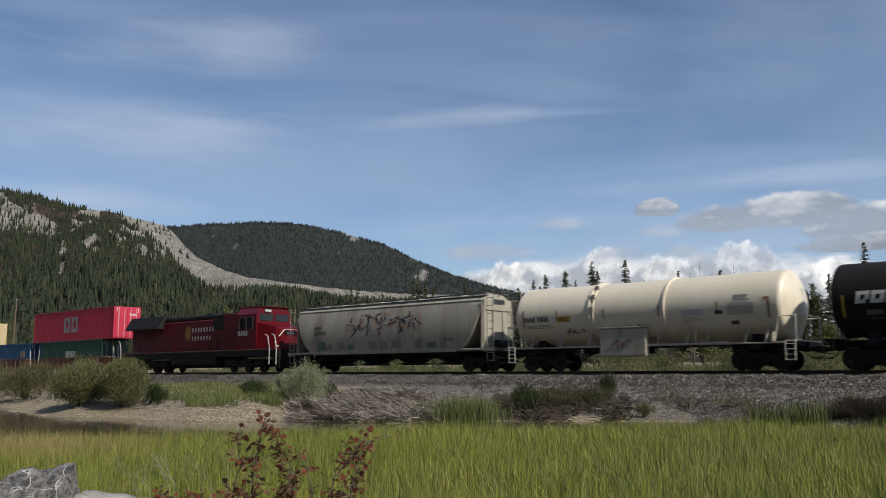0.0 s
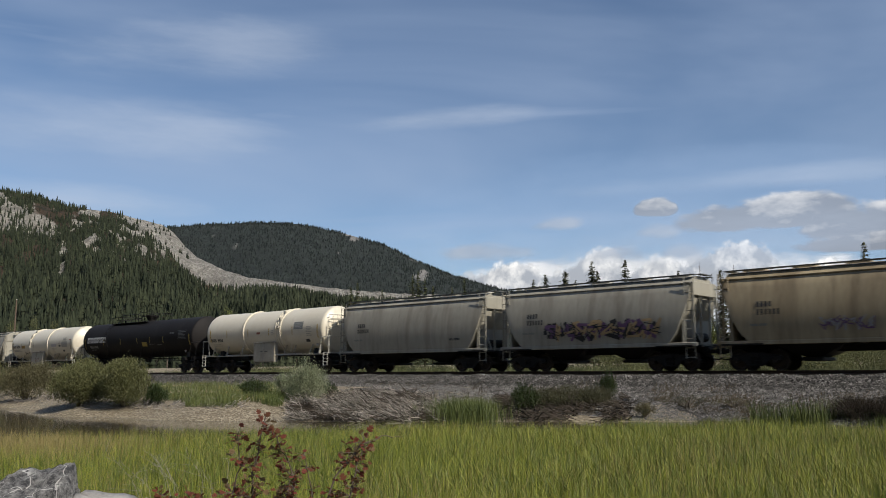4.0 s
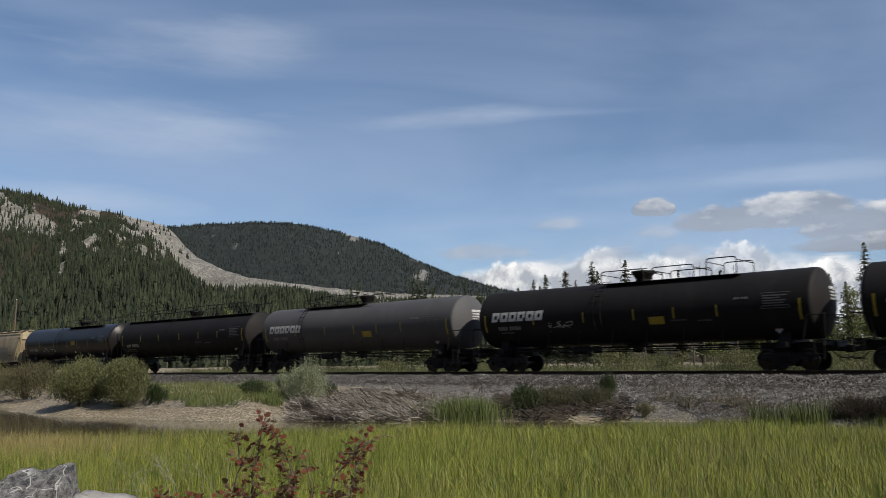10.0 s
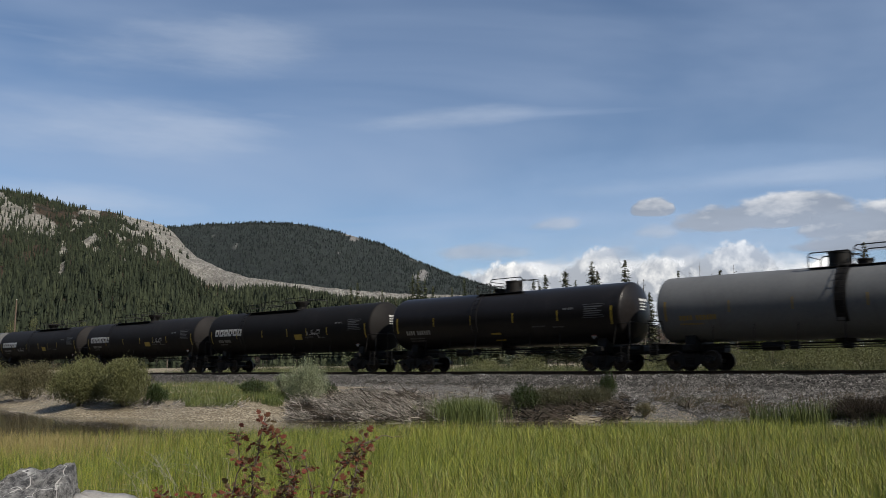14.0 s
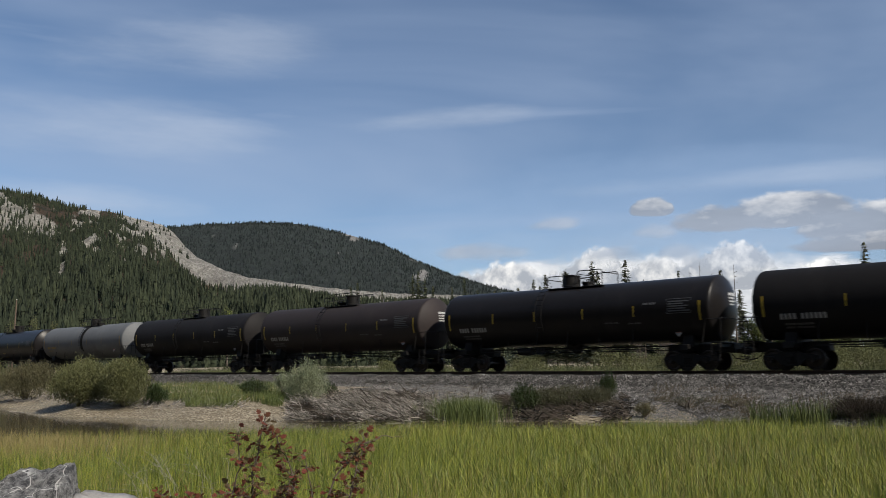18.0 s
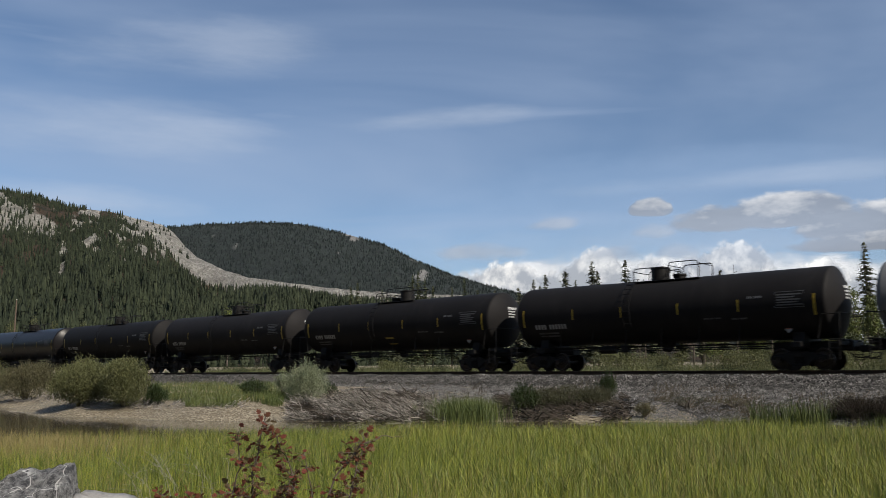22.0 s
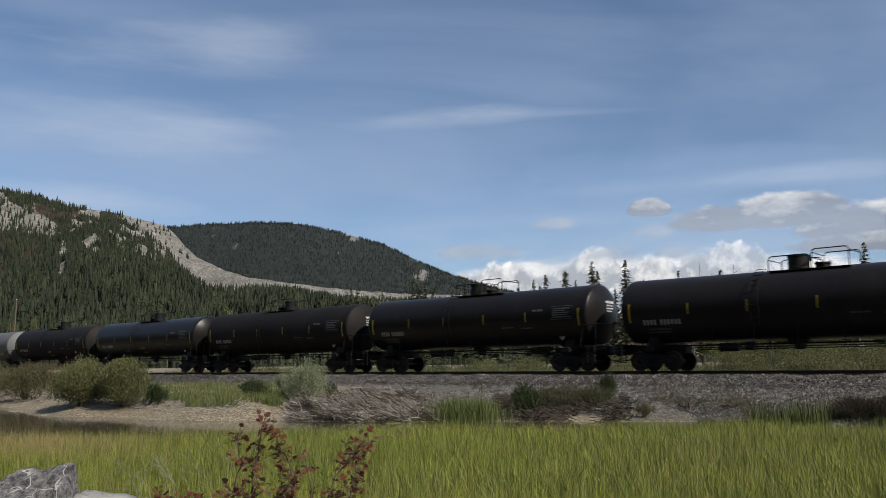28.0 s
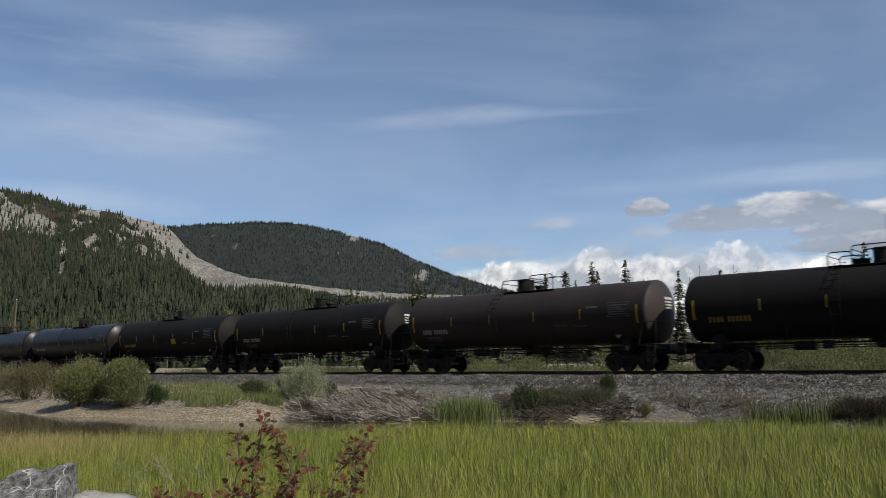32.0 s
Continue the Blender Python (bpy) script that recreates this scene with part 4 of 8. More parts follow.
CW = "bright white cumulus cloud with a grey underside"
CG = "flat grey cloud drifting above the treeline"
cloud(620, 428, 1760, 650, CUMULUS_BASE, 4400, CW)
cloud(765, 436, 1000, 560, CUMULUS, 4300, CW)
cloud(985, 414, 1125, 520, CUMULUS, 4250, CW)
cloud(1085, 426, 1235, 545, CUMULUS, 4200, CW)
cloud(890, 440, 1180, 570, CUMULUS, 4340, CW)
cloud(1190, 400, 1395, 520, CUMULUS, 4320, CW)
cloud(1370, 440, 1530, 545, CUMULUS, 4280, CW)
cloud(1480, 442, 1700, 560, CUMULUS, 4220, CW)
cloud(740, 420, 980, 470, WISP, 4185, CG)
cloud(1050, 424, 1160, 470, WISP, 4180, CG)
cloud(1160, 418, 1260, 474, WISP, 4175, CG)
cloud(1195, 332, 1540, 410, STRATUS, 4150, CG, 2.5)
cloud(1440, 334, 1780, 430, STRATUS, 4140, CG)
cloud(1420, 398, 1740, 446, STRATUS, 4120, CG)
cloud(1122, 340, 1212, 386, STRATUS, 4100, CG)
cloud(915, 376, 1050, 416, WISP, 4080, CG, 4.0)
cloud(1110, 386, 1220, 432, WISP, 4070, CG)
CV = "thin streak of high white cirrus"
cloud(560, 330, 1800, 520, VEIL, 4030, CV)
cloud(900, 280, 1800, 340, VEIL, 4000, CV)
# broad bluish haze sheet, its glow added to brighten the sky here
cloud(560, 235, 1800, 500, HAZE, 3700, CV)
cloud(540, 168, 1010, 232, VEIL, 3900, CV, 5.0)
cloud(-240, 130, 560, 300, VEIL, 3950, CV, 3.0)
cloud(20, -30, 640, 150, VEIL, 3600, CV, 7.0)
cloud(-300, 300, 420, 390, VEIL, 3980, CV)


# ---- plants ----
def aim(px, row):
    """The place where the line of sight through a spot of the view meets the ground."""
    a = bearing(px)
    fall = slope_of(row) * math.cos(a)
    r, step = 9.0, 1.2
    for k in range(120):
        x, y = polar(a, r)
        g = ground_z(x, y)
        if -8.8 < y < 4.0:
            g = max(g, ballast_z(y))
        if EYE.z + fall * r <= g:
            if step < 0.1:
                break
            r -= step
            step /= 4
        else:
            r += step
    return x, y, g, r


def thin_leaf(m, share):
    """Lets part of the light through a leaf, in the leaf's own colour."""
    nt = m.node_tree
    out = next(n for n in nt.nodes if n.type == "OUTPUT_MATERIAL")
    bs = next(n for n in nt.nodes if n.type == "BSDF_PRINCIPLED")
    tl = nt.nodes.new("ShaderNodeBsdfTranslucent")
    nt.links.new(bs.inputs["Base Color"].links[0].from_socket, tl.inputs["Color"])
    mx = nt.nodes.new("ShaderNodeMixShader")
    mx.inputs[0].default_value = share
    nt.links.new(bs.outputs[0], mx.inputs[1])
    nt.links.new(tl.outputs[0], mx.inputs[2])
    nt.links.new(mx.outputs[0], out.inputs["Surface"])


def leaf_cloud(rnd, lumps, count, size, up=0.3, wide=0.22):
    """Loose small leaves filling lumpy round clumps; each leaf a bent pair of triangles."""
    vs, fs = [], []
    vol = [a * b * c + 0.012 * c for _, _, _, a, b, c in lumps]
    for k in range(count):
        cx, cy, cz, a, b, c = rnd.choices(lumps, vol)[0]
        d = Vector((rnd.gauss(0, 1), rnd.gauss(0, 1), rnd.gauss(0, 1))).normalized()
        q = rnd.random() ** 0.36 * rnd.uniform(0.86, 1.14)
        p = Vector((cx + d.x * a * q, cy + d.y * b * q, cz + d.z * c * q))
        if p.z < 0.03:
            continue
        w = Vector((rnd.gauss(0, 1), rnd.gauss(0, 1), rnd.gauss(up, 0.7))).normalized()
        s = w.orthogonal().normalized()
        s = s * math.cos(k) + w.cross(s) * math.sin(k)
        L = size * rnd.uniform(0.6, 1.3)
        i = len(vs)
        vs += [tuple(p), tuple(p + w * L * 0.5 + s * L * wide), tuple(p + w * L), tuple(p + w * L * 0.5 - s * L * wide)]
        fs.append((i, i + 1, i + 2, i + 3))
    return vs, fs


BARK = surface("grey_brown_bark", (0.05, 0.04, 0.03), (0.12, 0.10, 0.08), 0.9, scale=4, fine=40, bump=0.4, stretch=(1, 1, 0.3))
WILLOW_LEAF = surface("olive_willow_leaves", (0.070, 0.078, 0.028), (0.170, 0.172, 0.074), 0.6, scale=1.2, fine=9, bump=0, per_island=0.25, spec=0.3)
SILVER_LEAF = surface("silvery_willow_leaves", (0.13, 0.155, 0.085), (0.30, 0.325, 0.205), 0.6, scale=1.2, fine=9, bump=0, per_island=0.35, spec=0.3)
GREEN_LEAF = surface("green_shrub_leaves", (0.018, 0.031, 0.010), (0.052, 0.075, 0.022), 0.55, scale=1.2, fine=9, bump=0, per_island=0.4, spec=0.3)
DEAD_TWIG = surface("bleached_dead_reed", (0.07, 0.063, 0.053), (0.47, 0.44, 0.39), 0.85, scale=3, fine=20, bump=0.1, per_island=0.75)
DRIFTWOOD = surface("bleached_driftwood", (0.12, 0.105, 0.085), (0.44, 0.40, 0.34), 0.85, scale=3, fine=20, bump=0.1, per_island=0.6)
THATCH = surface("dark_brown_stalks", (0.032, 0.026, 0.02), (0.09, 0.074, 0.056), 0.9, scale=3, fine=20, bump=0, per_island=0.4)
BROWN_WEED = surface("dry_brown_weeds", (0.05, 0.04, 0.024), (0.12, 0.095, 0.055), 0.85, scale=2, fine=20, bump=0, per_island=0.4)
GRASS = surface("marsh_grass", (0.066, 0.096, 0.012), (0.180, 0.208, 0.032), 0.5, scale=0.35, fine=2.5, bump=0, per_island=0.7, spec=0.3)
GRASS_DRY = surface("dry_meadow_grass", (0.15, 0.13, 0.045), (0.26, 0.215, 0.085), 0.65, scale=0.5, fine=3, bump=0, per_island=0.35, spec=0.3)
GRASS_GREEN = surface("tall_green_sedge", (0.045, 0.068, 0.016), (0.095, 0.115, 0.03), 0.55, scale=0.5, fine=3, bump=0, per_island=0.35, spec=0.3)


FIELD_GREEN = surface("rank_field_grass", (0.04, 0.055, 0.018), (0.10, 0.105, 0.04), 0.6, scale=0.3, fine=2, bump=0, per_island=0.4, spec=0.3)


def shrub(px, row, wide, tall, leaf, label, name="bush", count=2600, size=0.10, seed=0, lumps=7, stem=True, shoots=62, shoot=0.25):
    """A bush on the bank at a spot of the view; wide and tall in the view's own units."""
    rnd = random.Random(seed * 17 + int(px))
    x, y, g, r = aim(px, row)
    w, h = wide * r / FOCAL / 2, tall * r / FOCAL
    bush = thing(name, label, "bush", at=pose(x, y, g - 0.03))
    ls = []
    for k in range(lumps):
        a = rnd.uniform(0, 6.28)
        q = rnd.uniform(0.15, 0.62)
        ls.append((w * q * math.cos(a), w * q * math.sin(a) * 0.8, h * rnd.uniform(0.40, 0.72), w * rnd.uniform(0.40, 0.6), w * rnd.uniform(0.4, 0.55), h * rnd.uniform(0.24, 0.38)))
    ls.append((0, 0, h * 0.42, w * 1.0, w * 0.8, h * 0.40))
    for k in range(shoots):
        a = rnd.uniform(0, 6.28)
        q = w * rnd.uniform(0.1, 0.95)
        z = h * rnd.uniform(0.60, 0.90) * (1 - 0.40 * (q / w) ** 2)
        ls.append((q * math.cos(a), q * math.sin(a) * 0.8, z, w * 0.055, w * 0.055, h * shoot * rnd.uniform(0.7, 1.35)))
    vs, fs = leaf_cloud(rnd, ls, count, size, 1.5, 0.13)
    part("foliage", mesh_from("foliage", vs, fs, leaf), None, bush)
    if stem:
        bm = bmesh.new()
        for k in range(16):
            a = rnd.uniform(0, 6.28)
            q = rnd.uniform(0.2, 0.9)
            mid = Vector((w * q * 0.4 * math.cos(a), w * q * 0.4 * math.sin(a), h * 0.4))
            end = Vector((w * q * math.cos(a), w * q * math.sin(a), h * rnd.uniform(0.6, 1.0)))
            rod(bm, (rnd.uniform(-.1, .1), rnd.uniform(-.1, .1), 0), mid, 0.025, 5, 0.016)
            rod(bm, mid, end, 0.016, 5, 0.005)
        part("branchwork", bm, BARK, bush)
    return bush


BROWN_LEAF = surface("browned_willow_leaves", (0.066, 0.062, 0.030), (0.150, 0.138, 0.072), 0.65, scale=1.2, fine=9, bump=0, per_island=0.3, spec=0.25)
BRUSH_LEAF = surface("dull_brush_leaves", (0.028, 0.032, 0.015), (0.078, 0.076, 0.040), 0.7, scale=1.2, fine=9, bump=0, per_island=0.4, spec=0.2)
# brown brush with the bank's shade put into its dark colour
DARK_BRUSH = surface("shade_darkened_brush", (0.016, 0.013, 0.010), (0.045, 0.036, 0.024), 0.8, scale=1.2, fine=9, bump=0, per_island=0.4, spec=0.15)
for leaf in (WILLOW_LEAF, BROWN_LEAF, SILVER_LEAF, GREEN_LEAF):
    thin_leaf(leaf, 0.3)
WL = "rounded olive-green willow bush on the pebbly bank"
shrub(-30, 708, 130, 66, WILLOW_LEAF, WL, count=24000, size=0.11)
shrub(55, 707, 105, 58, BROWN_LEAF, "brownish willow bush on the pebbly bank", count=22000, size=0.11, seed=1)
shrub(150, 718, 116, 74, WILLOW_LEAF, WL, count=34000, size=0.11, seed=2)
shrub(229, 719, 98, 79, WILLOW_LEAF, WL, count=34000, size=0.11, seed=3)
shrub(283, 716, 48, 34, GREEN_LEAF, "low green shrub beside the willow bushes", count=4600, seed=4)
shrub(545, 712, 88, 65, SILVER_LEAF, "silvery-leaved willow bush at the track's foot", count=15000, size=0.08, seed=5, lumps=5, shoots=110, shoot=0.36)
shrub(505, 700, 40, 40, SILVER_LEAF, "silvery-leaved willow bush at the track's foot", count=1600, size=0.10, seed=6)
shrub(455, 702, 70, 30, GREEN_LEAF, "low green shrub in the bank grass", count=2600, seed=7)
shrub(585, 700, 40, 22, GREEN_LEAF, "low green shrub in the bank grass", count=600, seed=8)
shrub(926, 728, 60, 50, GREEN_LEAF, "dark green shrub on the ballast foot", count=5200, size=0.08, seed=9)
shrub(1071, 706, 44, 46, GREEN_LEAF, "dark green shrub on the ballast foot", count=4200, size=0.075, seed=10)
shrub(1000, 722, 120, 46, BRUSH_LEAF, "sparse dry shrub with dead stems on the ballast foot", count=4200, size=0.08, seed=11)
shrub(960, 724, 90, 40, BRUSH_LEAF, "sparse dry shrub with dead stems on the ballast foot", count=5200, size=0.075, seed=21)
shrub(1045, 718, 80, 38, BRUSH_LEAF, "sparse dry shrub with dead stems on the ballast foot", count=4600, size=0.075, seed=22)
shrub(1210, 722, 110, 26, BRUSH_LEAF, "low dull shrub in the gravel", count=1500, size=0.055, seed=23)
shrub(1290, 720, 80, 18, BROWN_LEAF, "low dull shrub in the gravel", count=800, size=0.055, seed=24)
shrub(1500, 740, 90, 34, DARK_BRUSH, "brown low brush at the pond's edge, coloured dark for shade", count=7000, size=0.06, seed=25)
shrub(1560, 742, 100, 40, DARK_BRUSH, "brown low brush at the pond's edge, coloured dark for shade", count=8000, size=0.06, seed=26)
shrub(1135, 738, 46, 26, BROWN_LEAF, "low brown shrub at the foot of the ballast", count=1800, size=0.07, seed=12)


def sticks(name, label, spots, count, material, length, thick, lean, seed, kind="stuff", category="dead reeds", rise=0.25):
    """A mat of thin dry stalks lying and leaning on the bank, combed into tufts."""
    rnd = random.Random(seed)
    vs, fs = [], []
    made = 0
    while made < count:
        px0, px1, row0, row1 = rnd.choice(spots)
        px, row = rnd.uniform(px0, px1), rnd.uniform(row0, row1)
        x, y, g, r = aim(px, row)
        if noise.noise((x * 0.55, y * 0.9, seed + 7)) < rnd.uniform(-0.25, 0.0):
            continue
        L = length * rnd.uniform(0.4, 1.3)
        a = rnd.gauss(lean, 0.42) + 1.3 * noise.noise((x * 0.45, y * 0.45, seed)) + 0.8 * noise.noise((x * 1.6, y * 1.6, seed))
        el = abs(rnd.gauss(0, rise))
        d = Vector((math.cos(a) * math.cos(el), math.sin(a) * math.cos(el), math.sin(el)))
        bend = Vector((rnd.gauss(0, 0.2), rnd.gauss(0, 0.2), rnd.uniform(-0.15, 0.2))) * L
        p0 = Vector((x, y, g + rnd.uniform(0, 0.10)))
        p1 = p0 + d * L * 0.5 + bend
        p2 = p0 + d * L + bend * 0.4
        p1.z, p2.z = max(p1.z, g + 0.03), max(p2.z, ground_z(p2.x, p2.y) + 0.02)
        t = thick * rnd.uniform(0.5, 1.4)
        i = len(vs)
        for p, q in ((p0, t), (p1, t), (p2, t * 0.4)):
            vs += [(p.x, p.y, p.z - q), (p.x + q, p.y, p.z + q), (p.x - q, p.y, p.z + q)]
        for k in (0, 3):
            for j in range(3):
                fs.append((i + k + j, i + k + (j + 1) % 3, i + k + 3 + (j + 1) % 3, i + k + 3 + j))
        made += 1
    return tagged(new(name, mesh_from(name, vs, fs, material)), label, category, kind=kind)


HEAP = [(540, 640, 712, 744), (590, 770, 704, 746), (610, 735, 698, 724), (690, 790, 716, 748)]
sticks("dark_thatch", "dark brown stalks under the dead reeds and dry shrubs", HEAP + [(890, 1110, 702, 745), (890, 1110, 702, 745)], 5000, THATCH, 0.7, 0.017, -1.5, 13, rise=0.2)
sticks("dead_reeds", "mat of bleached dead reeds washed on the bank", HEAP + [(530, 600, 720, 742)], 4800, DEAD_TWIG, 0.70, 0.0105, -1.5, 3, rise=0.35)
sticks("driftwood", "bleached broken branches heaped on the bank", [(570, 760, 704, 742), (610, 740, 696, 720), (690, 780, 714, 744)], 380, DRIFTWOOD, 0.85, 0.015, -1.3, 31, category="driftwood", rise=0.26)
sticks("shore_stalks", "grey dead stalks at the feet of the willow bushes", [(-10, 110, 698, 714), (95, 290, 706, 726), (280, 470, 706, 724)], 1100, DEAD_TWIG, 0.4, 0.008, 2.3, 23, rise=0.35)
sticks("dry_weeds", "brown dry weeds on the ballast foot", [(640, 860, 680, 712), (940, 1080, 692, 735), (1130, 1330, 690, 735), (1150, 1300, 684, 712), (1300, 1500, 704, 742), (1470, 1590, 704, 748), (1490, 1590, 712, 748)], 3000, BROWN_WEED, 0.26, 0.006, 1.2, 4, category="weeds", rise=1.0)


def blades(name, label, spots, material, tall, width, lean, seed, category="grass"):
    """Grass blades: each a bent strip of two segments. spots: rows of x, y, z."""
    rng = np.random.default_rng(seed)
    p = np.array(spots)
    n = len(p)
    h = tall * rng.uniform(0.55, 1.15, n)
    a = rng.uniform(0, 2 * np.pi, n)
    b = rng.normal(lean, 1.7, n)
    out = h * np.abs(rng.normal(0.28, 0.26, n))
    w = width * rng.uniform(0.6, 1.3, n)
    side = np.c_[np.cos(a), np.sin(a), np.zeros(n)] * w[:, None] * 0.5
    way = np.c_[np.cos(b), np.sin(b), np.zeros(n)]
    up = np.array([0, 0, 1.0])
    mid = p + up * (h * 0.62)[:, None] + way * (out * 0.2)[:, None]
    tip = p + up * (h - out * 0.35)[:, None] + way * out[:, None]
    v = np.stack([p - side, p + side, mid - side * 0.85, mid + side * 0.85, tip], 1).reshape(-1, 3)
    base = np.arange(n)[:, None] * 5
    quads = base + [0, 1, 3, 2]
    tris = base + [2, 3, 4]
    me = bpy.data.meshes.new(name)
    me.vertices.add(len(v))
    me.vertices.foreach_set("co", v.ravel())
    me.loops.add(quads.size + tris.size)
    me.loops.foreach_set("vertex_index", np.concatenate([quads.ravel(), tris.ravel()]))
    starts = np.concatenate([np.arange(len(quads)) * 4, quads.size + np.arange(len(tris)) * 3])
    me.polygons.add(len(quads) + len(tris))
    me.polygons.foreach_set("loop_start", starts)
    me.update(calc_edges=True)
    me.materials.append(material)
    return tagged(new(name, me), label, category, kind="stuff")


FAR_EDGE = [(-200, 24.0), (0, 24.0), (330, 22.6), (430, 23.2), (520, 24.4), (700, 24.6), (900, 24.8), (1020, 25.5), (1150, 28.0), (1300, 29.5), (1450, 28.0), (1600, 26.5), (1900, 26.0)]


def marsh():
    rnd = random.Random(9)
    green, dry = [], []
    while len(green) + len(dry) < 250000:
        px = rnd.uniform(-140, 1710)
        r = 6.5 + (31 - 6.5) * rnd.random()
        x, y = polar(bearing(px), r)
        edge = between(FAR_EDGE, px) + 1.2 * noise.noise((x * 0.4, y * 0.4, 2)) + rnd.gauss(0, 0.3)
        if r > edge:
            continue
        n = noise.noise((x * 0.35, y * 0.35, 11)) + 0.5 * noise.noise((x * 1.3, y * 1.3, 4))
        z = min(ground_z(x, y), WATER_Z + 0.05) if y < shore_y(x) else ground_z(x, y)
        spot = (x, y, max(z, WATER_Z - 0.25) + 0.09 * n)
        dryness = 0.15 + 0.08 * smooth(900, 1300, px) + 0.36 * smooth(10, 7, r) * (1 if px > 500 else 0.5) + 0.8 * smooth(430, 60, px) * smooth(15, 19.5, r) + 0.20 * n
        (dry if rnd.random() < dryness else green).append(spot)
    blades("marsh_grass", "bright green marsh grass standing in the pond", green, GRASS, 0.78, 0.0095, 2.6, 1)
    blades("dry_marsh_grass", "yellowed dry blades among the marsh grass", dry, GRASS_DRY, 0.74, 0.0085, 2.6, 2)
    # grass on the bank
    spots, sedge, back, backdry = [], [], [], []
    bankgreen, lowweed = [], []
    for k in range(17000):
        px, row = rnd.uniform(275, 540), rnd.uniform(680, 720)
        x, y, g, r = aim(px, row)
        n = noise.noise((x * 0.3, y * 0.3, 40)) + 0.6 * noise.noise((x * 0.9, y * 0.9, 41))
        if row > 708 + 14 * n + 8 * smooth(300, 360, px) - 10 * smooth(470, 540, px) or n < -0.35:
            continue
        (bankgreen if rnd.random() < 0.90 + 0.4 * n else spots).append((x, y, g))
    for k in range(2600):
        px = rnd.uniform(560, 1568)
        x, y, g, r = aim(px, rnd.uniform(676, 740))
        n = noise.noise((x * 0.4, y * 0.4, 50))
        if n > 0.22:
            lowweed.append((x, y, g))
    blades("low_weeds", "low brown and green weeds in the gravel", lowweed, BROWN_WEED, 0.16, 0.02, 3.0, 9)
    for k in range(1800):
        px, row = rnd.uniform(95, 150), rnd.uniform(672, 690)
        x, y, g, r = aim(px, row)
        spots.append((x, y, g))
    for k in range(3400):
        x, y, g, r = aim(rnd.gauss(826, 27), rnd.gauss(742, 5))
        sedge.append((x, y, g))
    for k in range(5200):
        px = rnd.uniform(1320, 1640)
        x, y, g, r = aim(px, rnd.uniform(738, 756))
        if noise.noise((x * 0.5, y * 0.5, 61)) < -0.15:
            continue
        (sedge if rnd.random() < 0.35 and px < 1500 else bankgreen).append((x, y, g))
    for k in range(60000):
        y = 4.6 + 40 * rnd.random() ** 1.5
        x = rnd.uniform(-75 - y, 22 + y * 0.2)
        (backdry if rnd.random() < 0.3 else back).append((x, y, ground_z(x, y)))
    blades("bank_weeds", "low green weeds on the bank and ballast", bankgreen, GRASS_GREEN, 0.36, 0.013, 3.0, 8)
    blades("bank_grass", "straw-coloured grass on the bank beside the track", spots, GRASS_DRY, 0.42, 0.011, 3.0, 3)
    blades("bank_sedge", "tall green sedge clump at the water's edge", sedge, GRASS_GREEN, 0.88, 0.013, 3.0, 4)
    blades("field_grass", "rough green field grass behind the railway", back, FIELD_GREEN, 0.75, 0.022, 3.0, 5)
    blades("tall_field_grass", "taller rank grass in the field behind the railway", backdry, FIELD_GREEN, 1.0, 0.02, 3.0, 6)


marsh()


# ---- trees behind the railway ----
NEEDLES = surface("dark_spruce_needles", (0.065, 0.074, 0.046), (0.15, 0.155, 0.098), 0.8, scale=0.5, fine=5, bump=0, per_island=0.4, spec=0.2)
PINE_LEAF = surface("pale_pine_needles", (0.05, 0.065, 0.03), (0.12, 0.13, 0.07), 0.8, scale=0.5, fine=5, bump=0, per_island=0.4, spec=0.2)
POPLAR_LEAF = surface("yellow_green_leaves", (0.055, 0.075, 0.02), (0.125, 0.14, 0.04), 0.6, scale=0.5, fine=5, bump=0, per_island=0.35, spec=0.3)


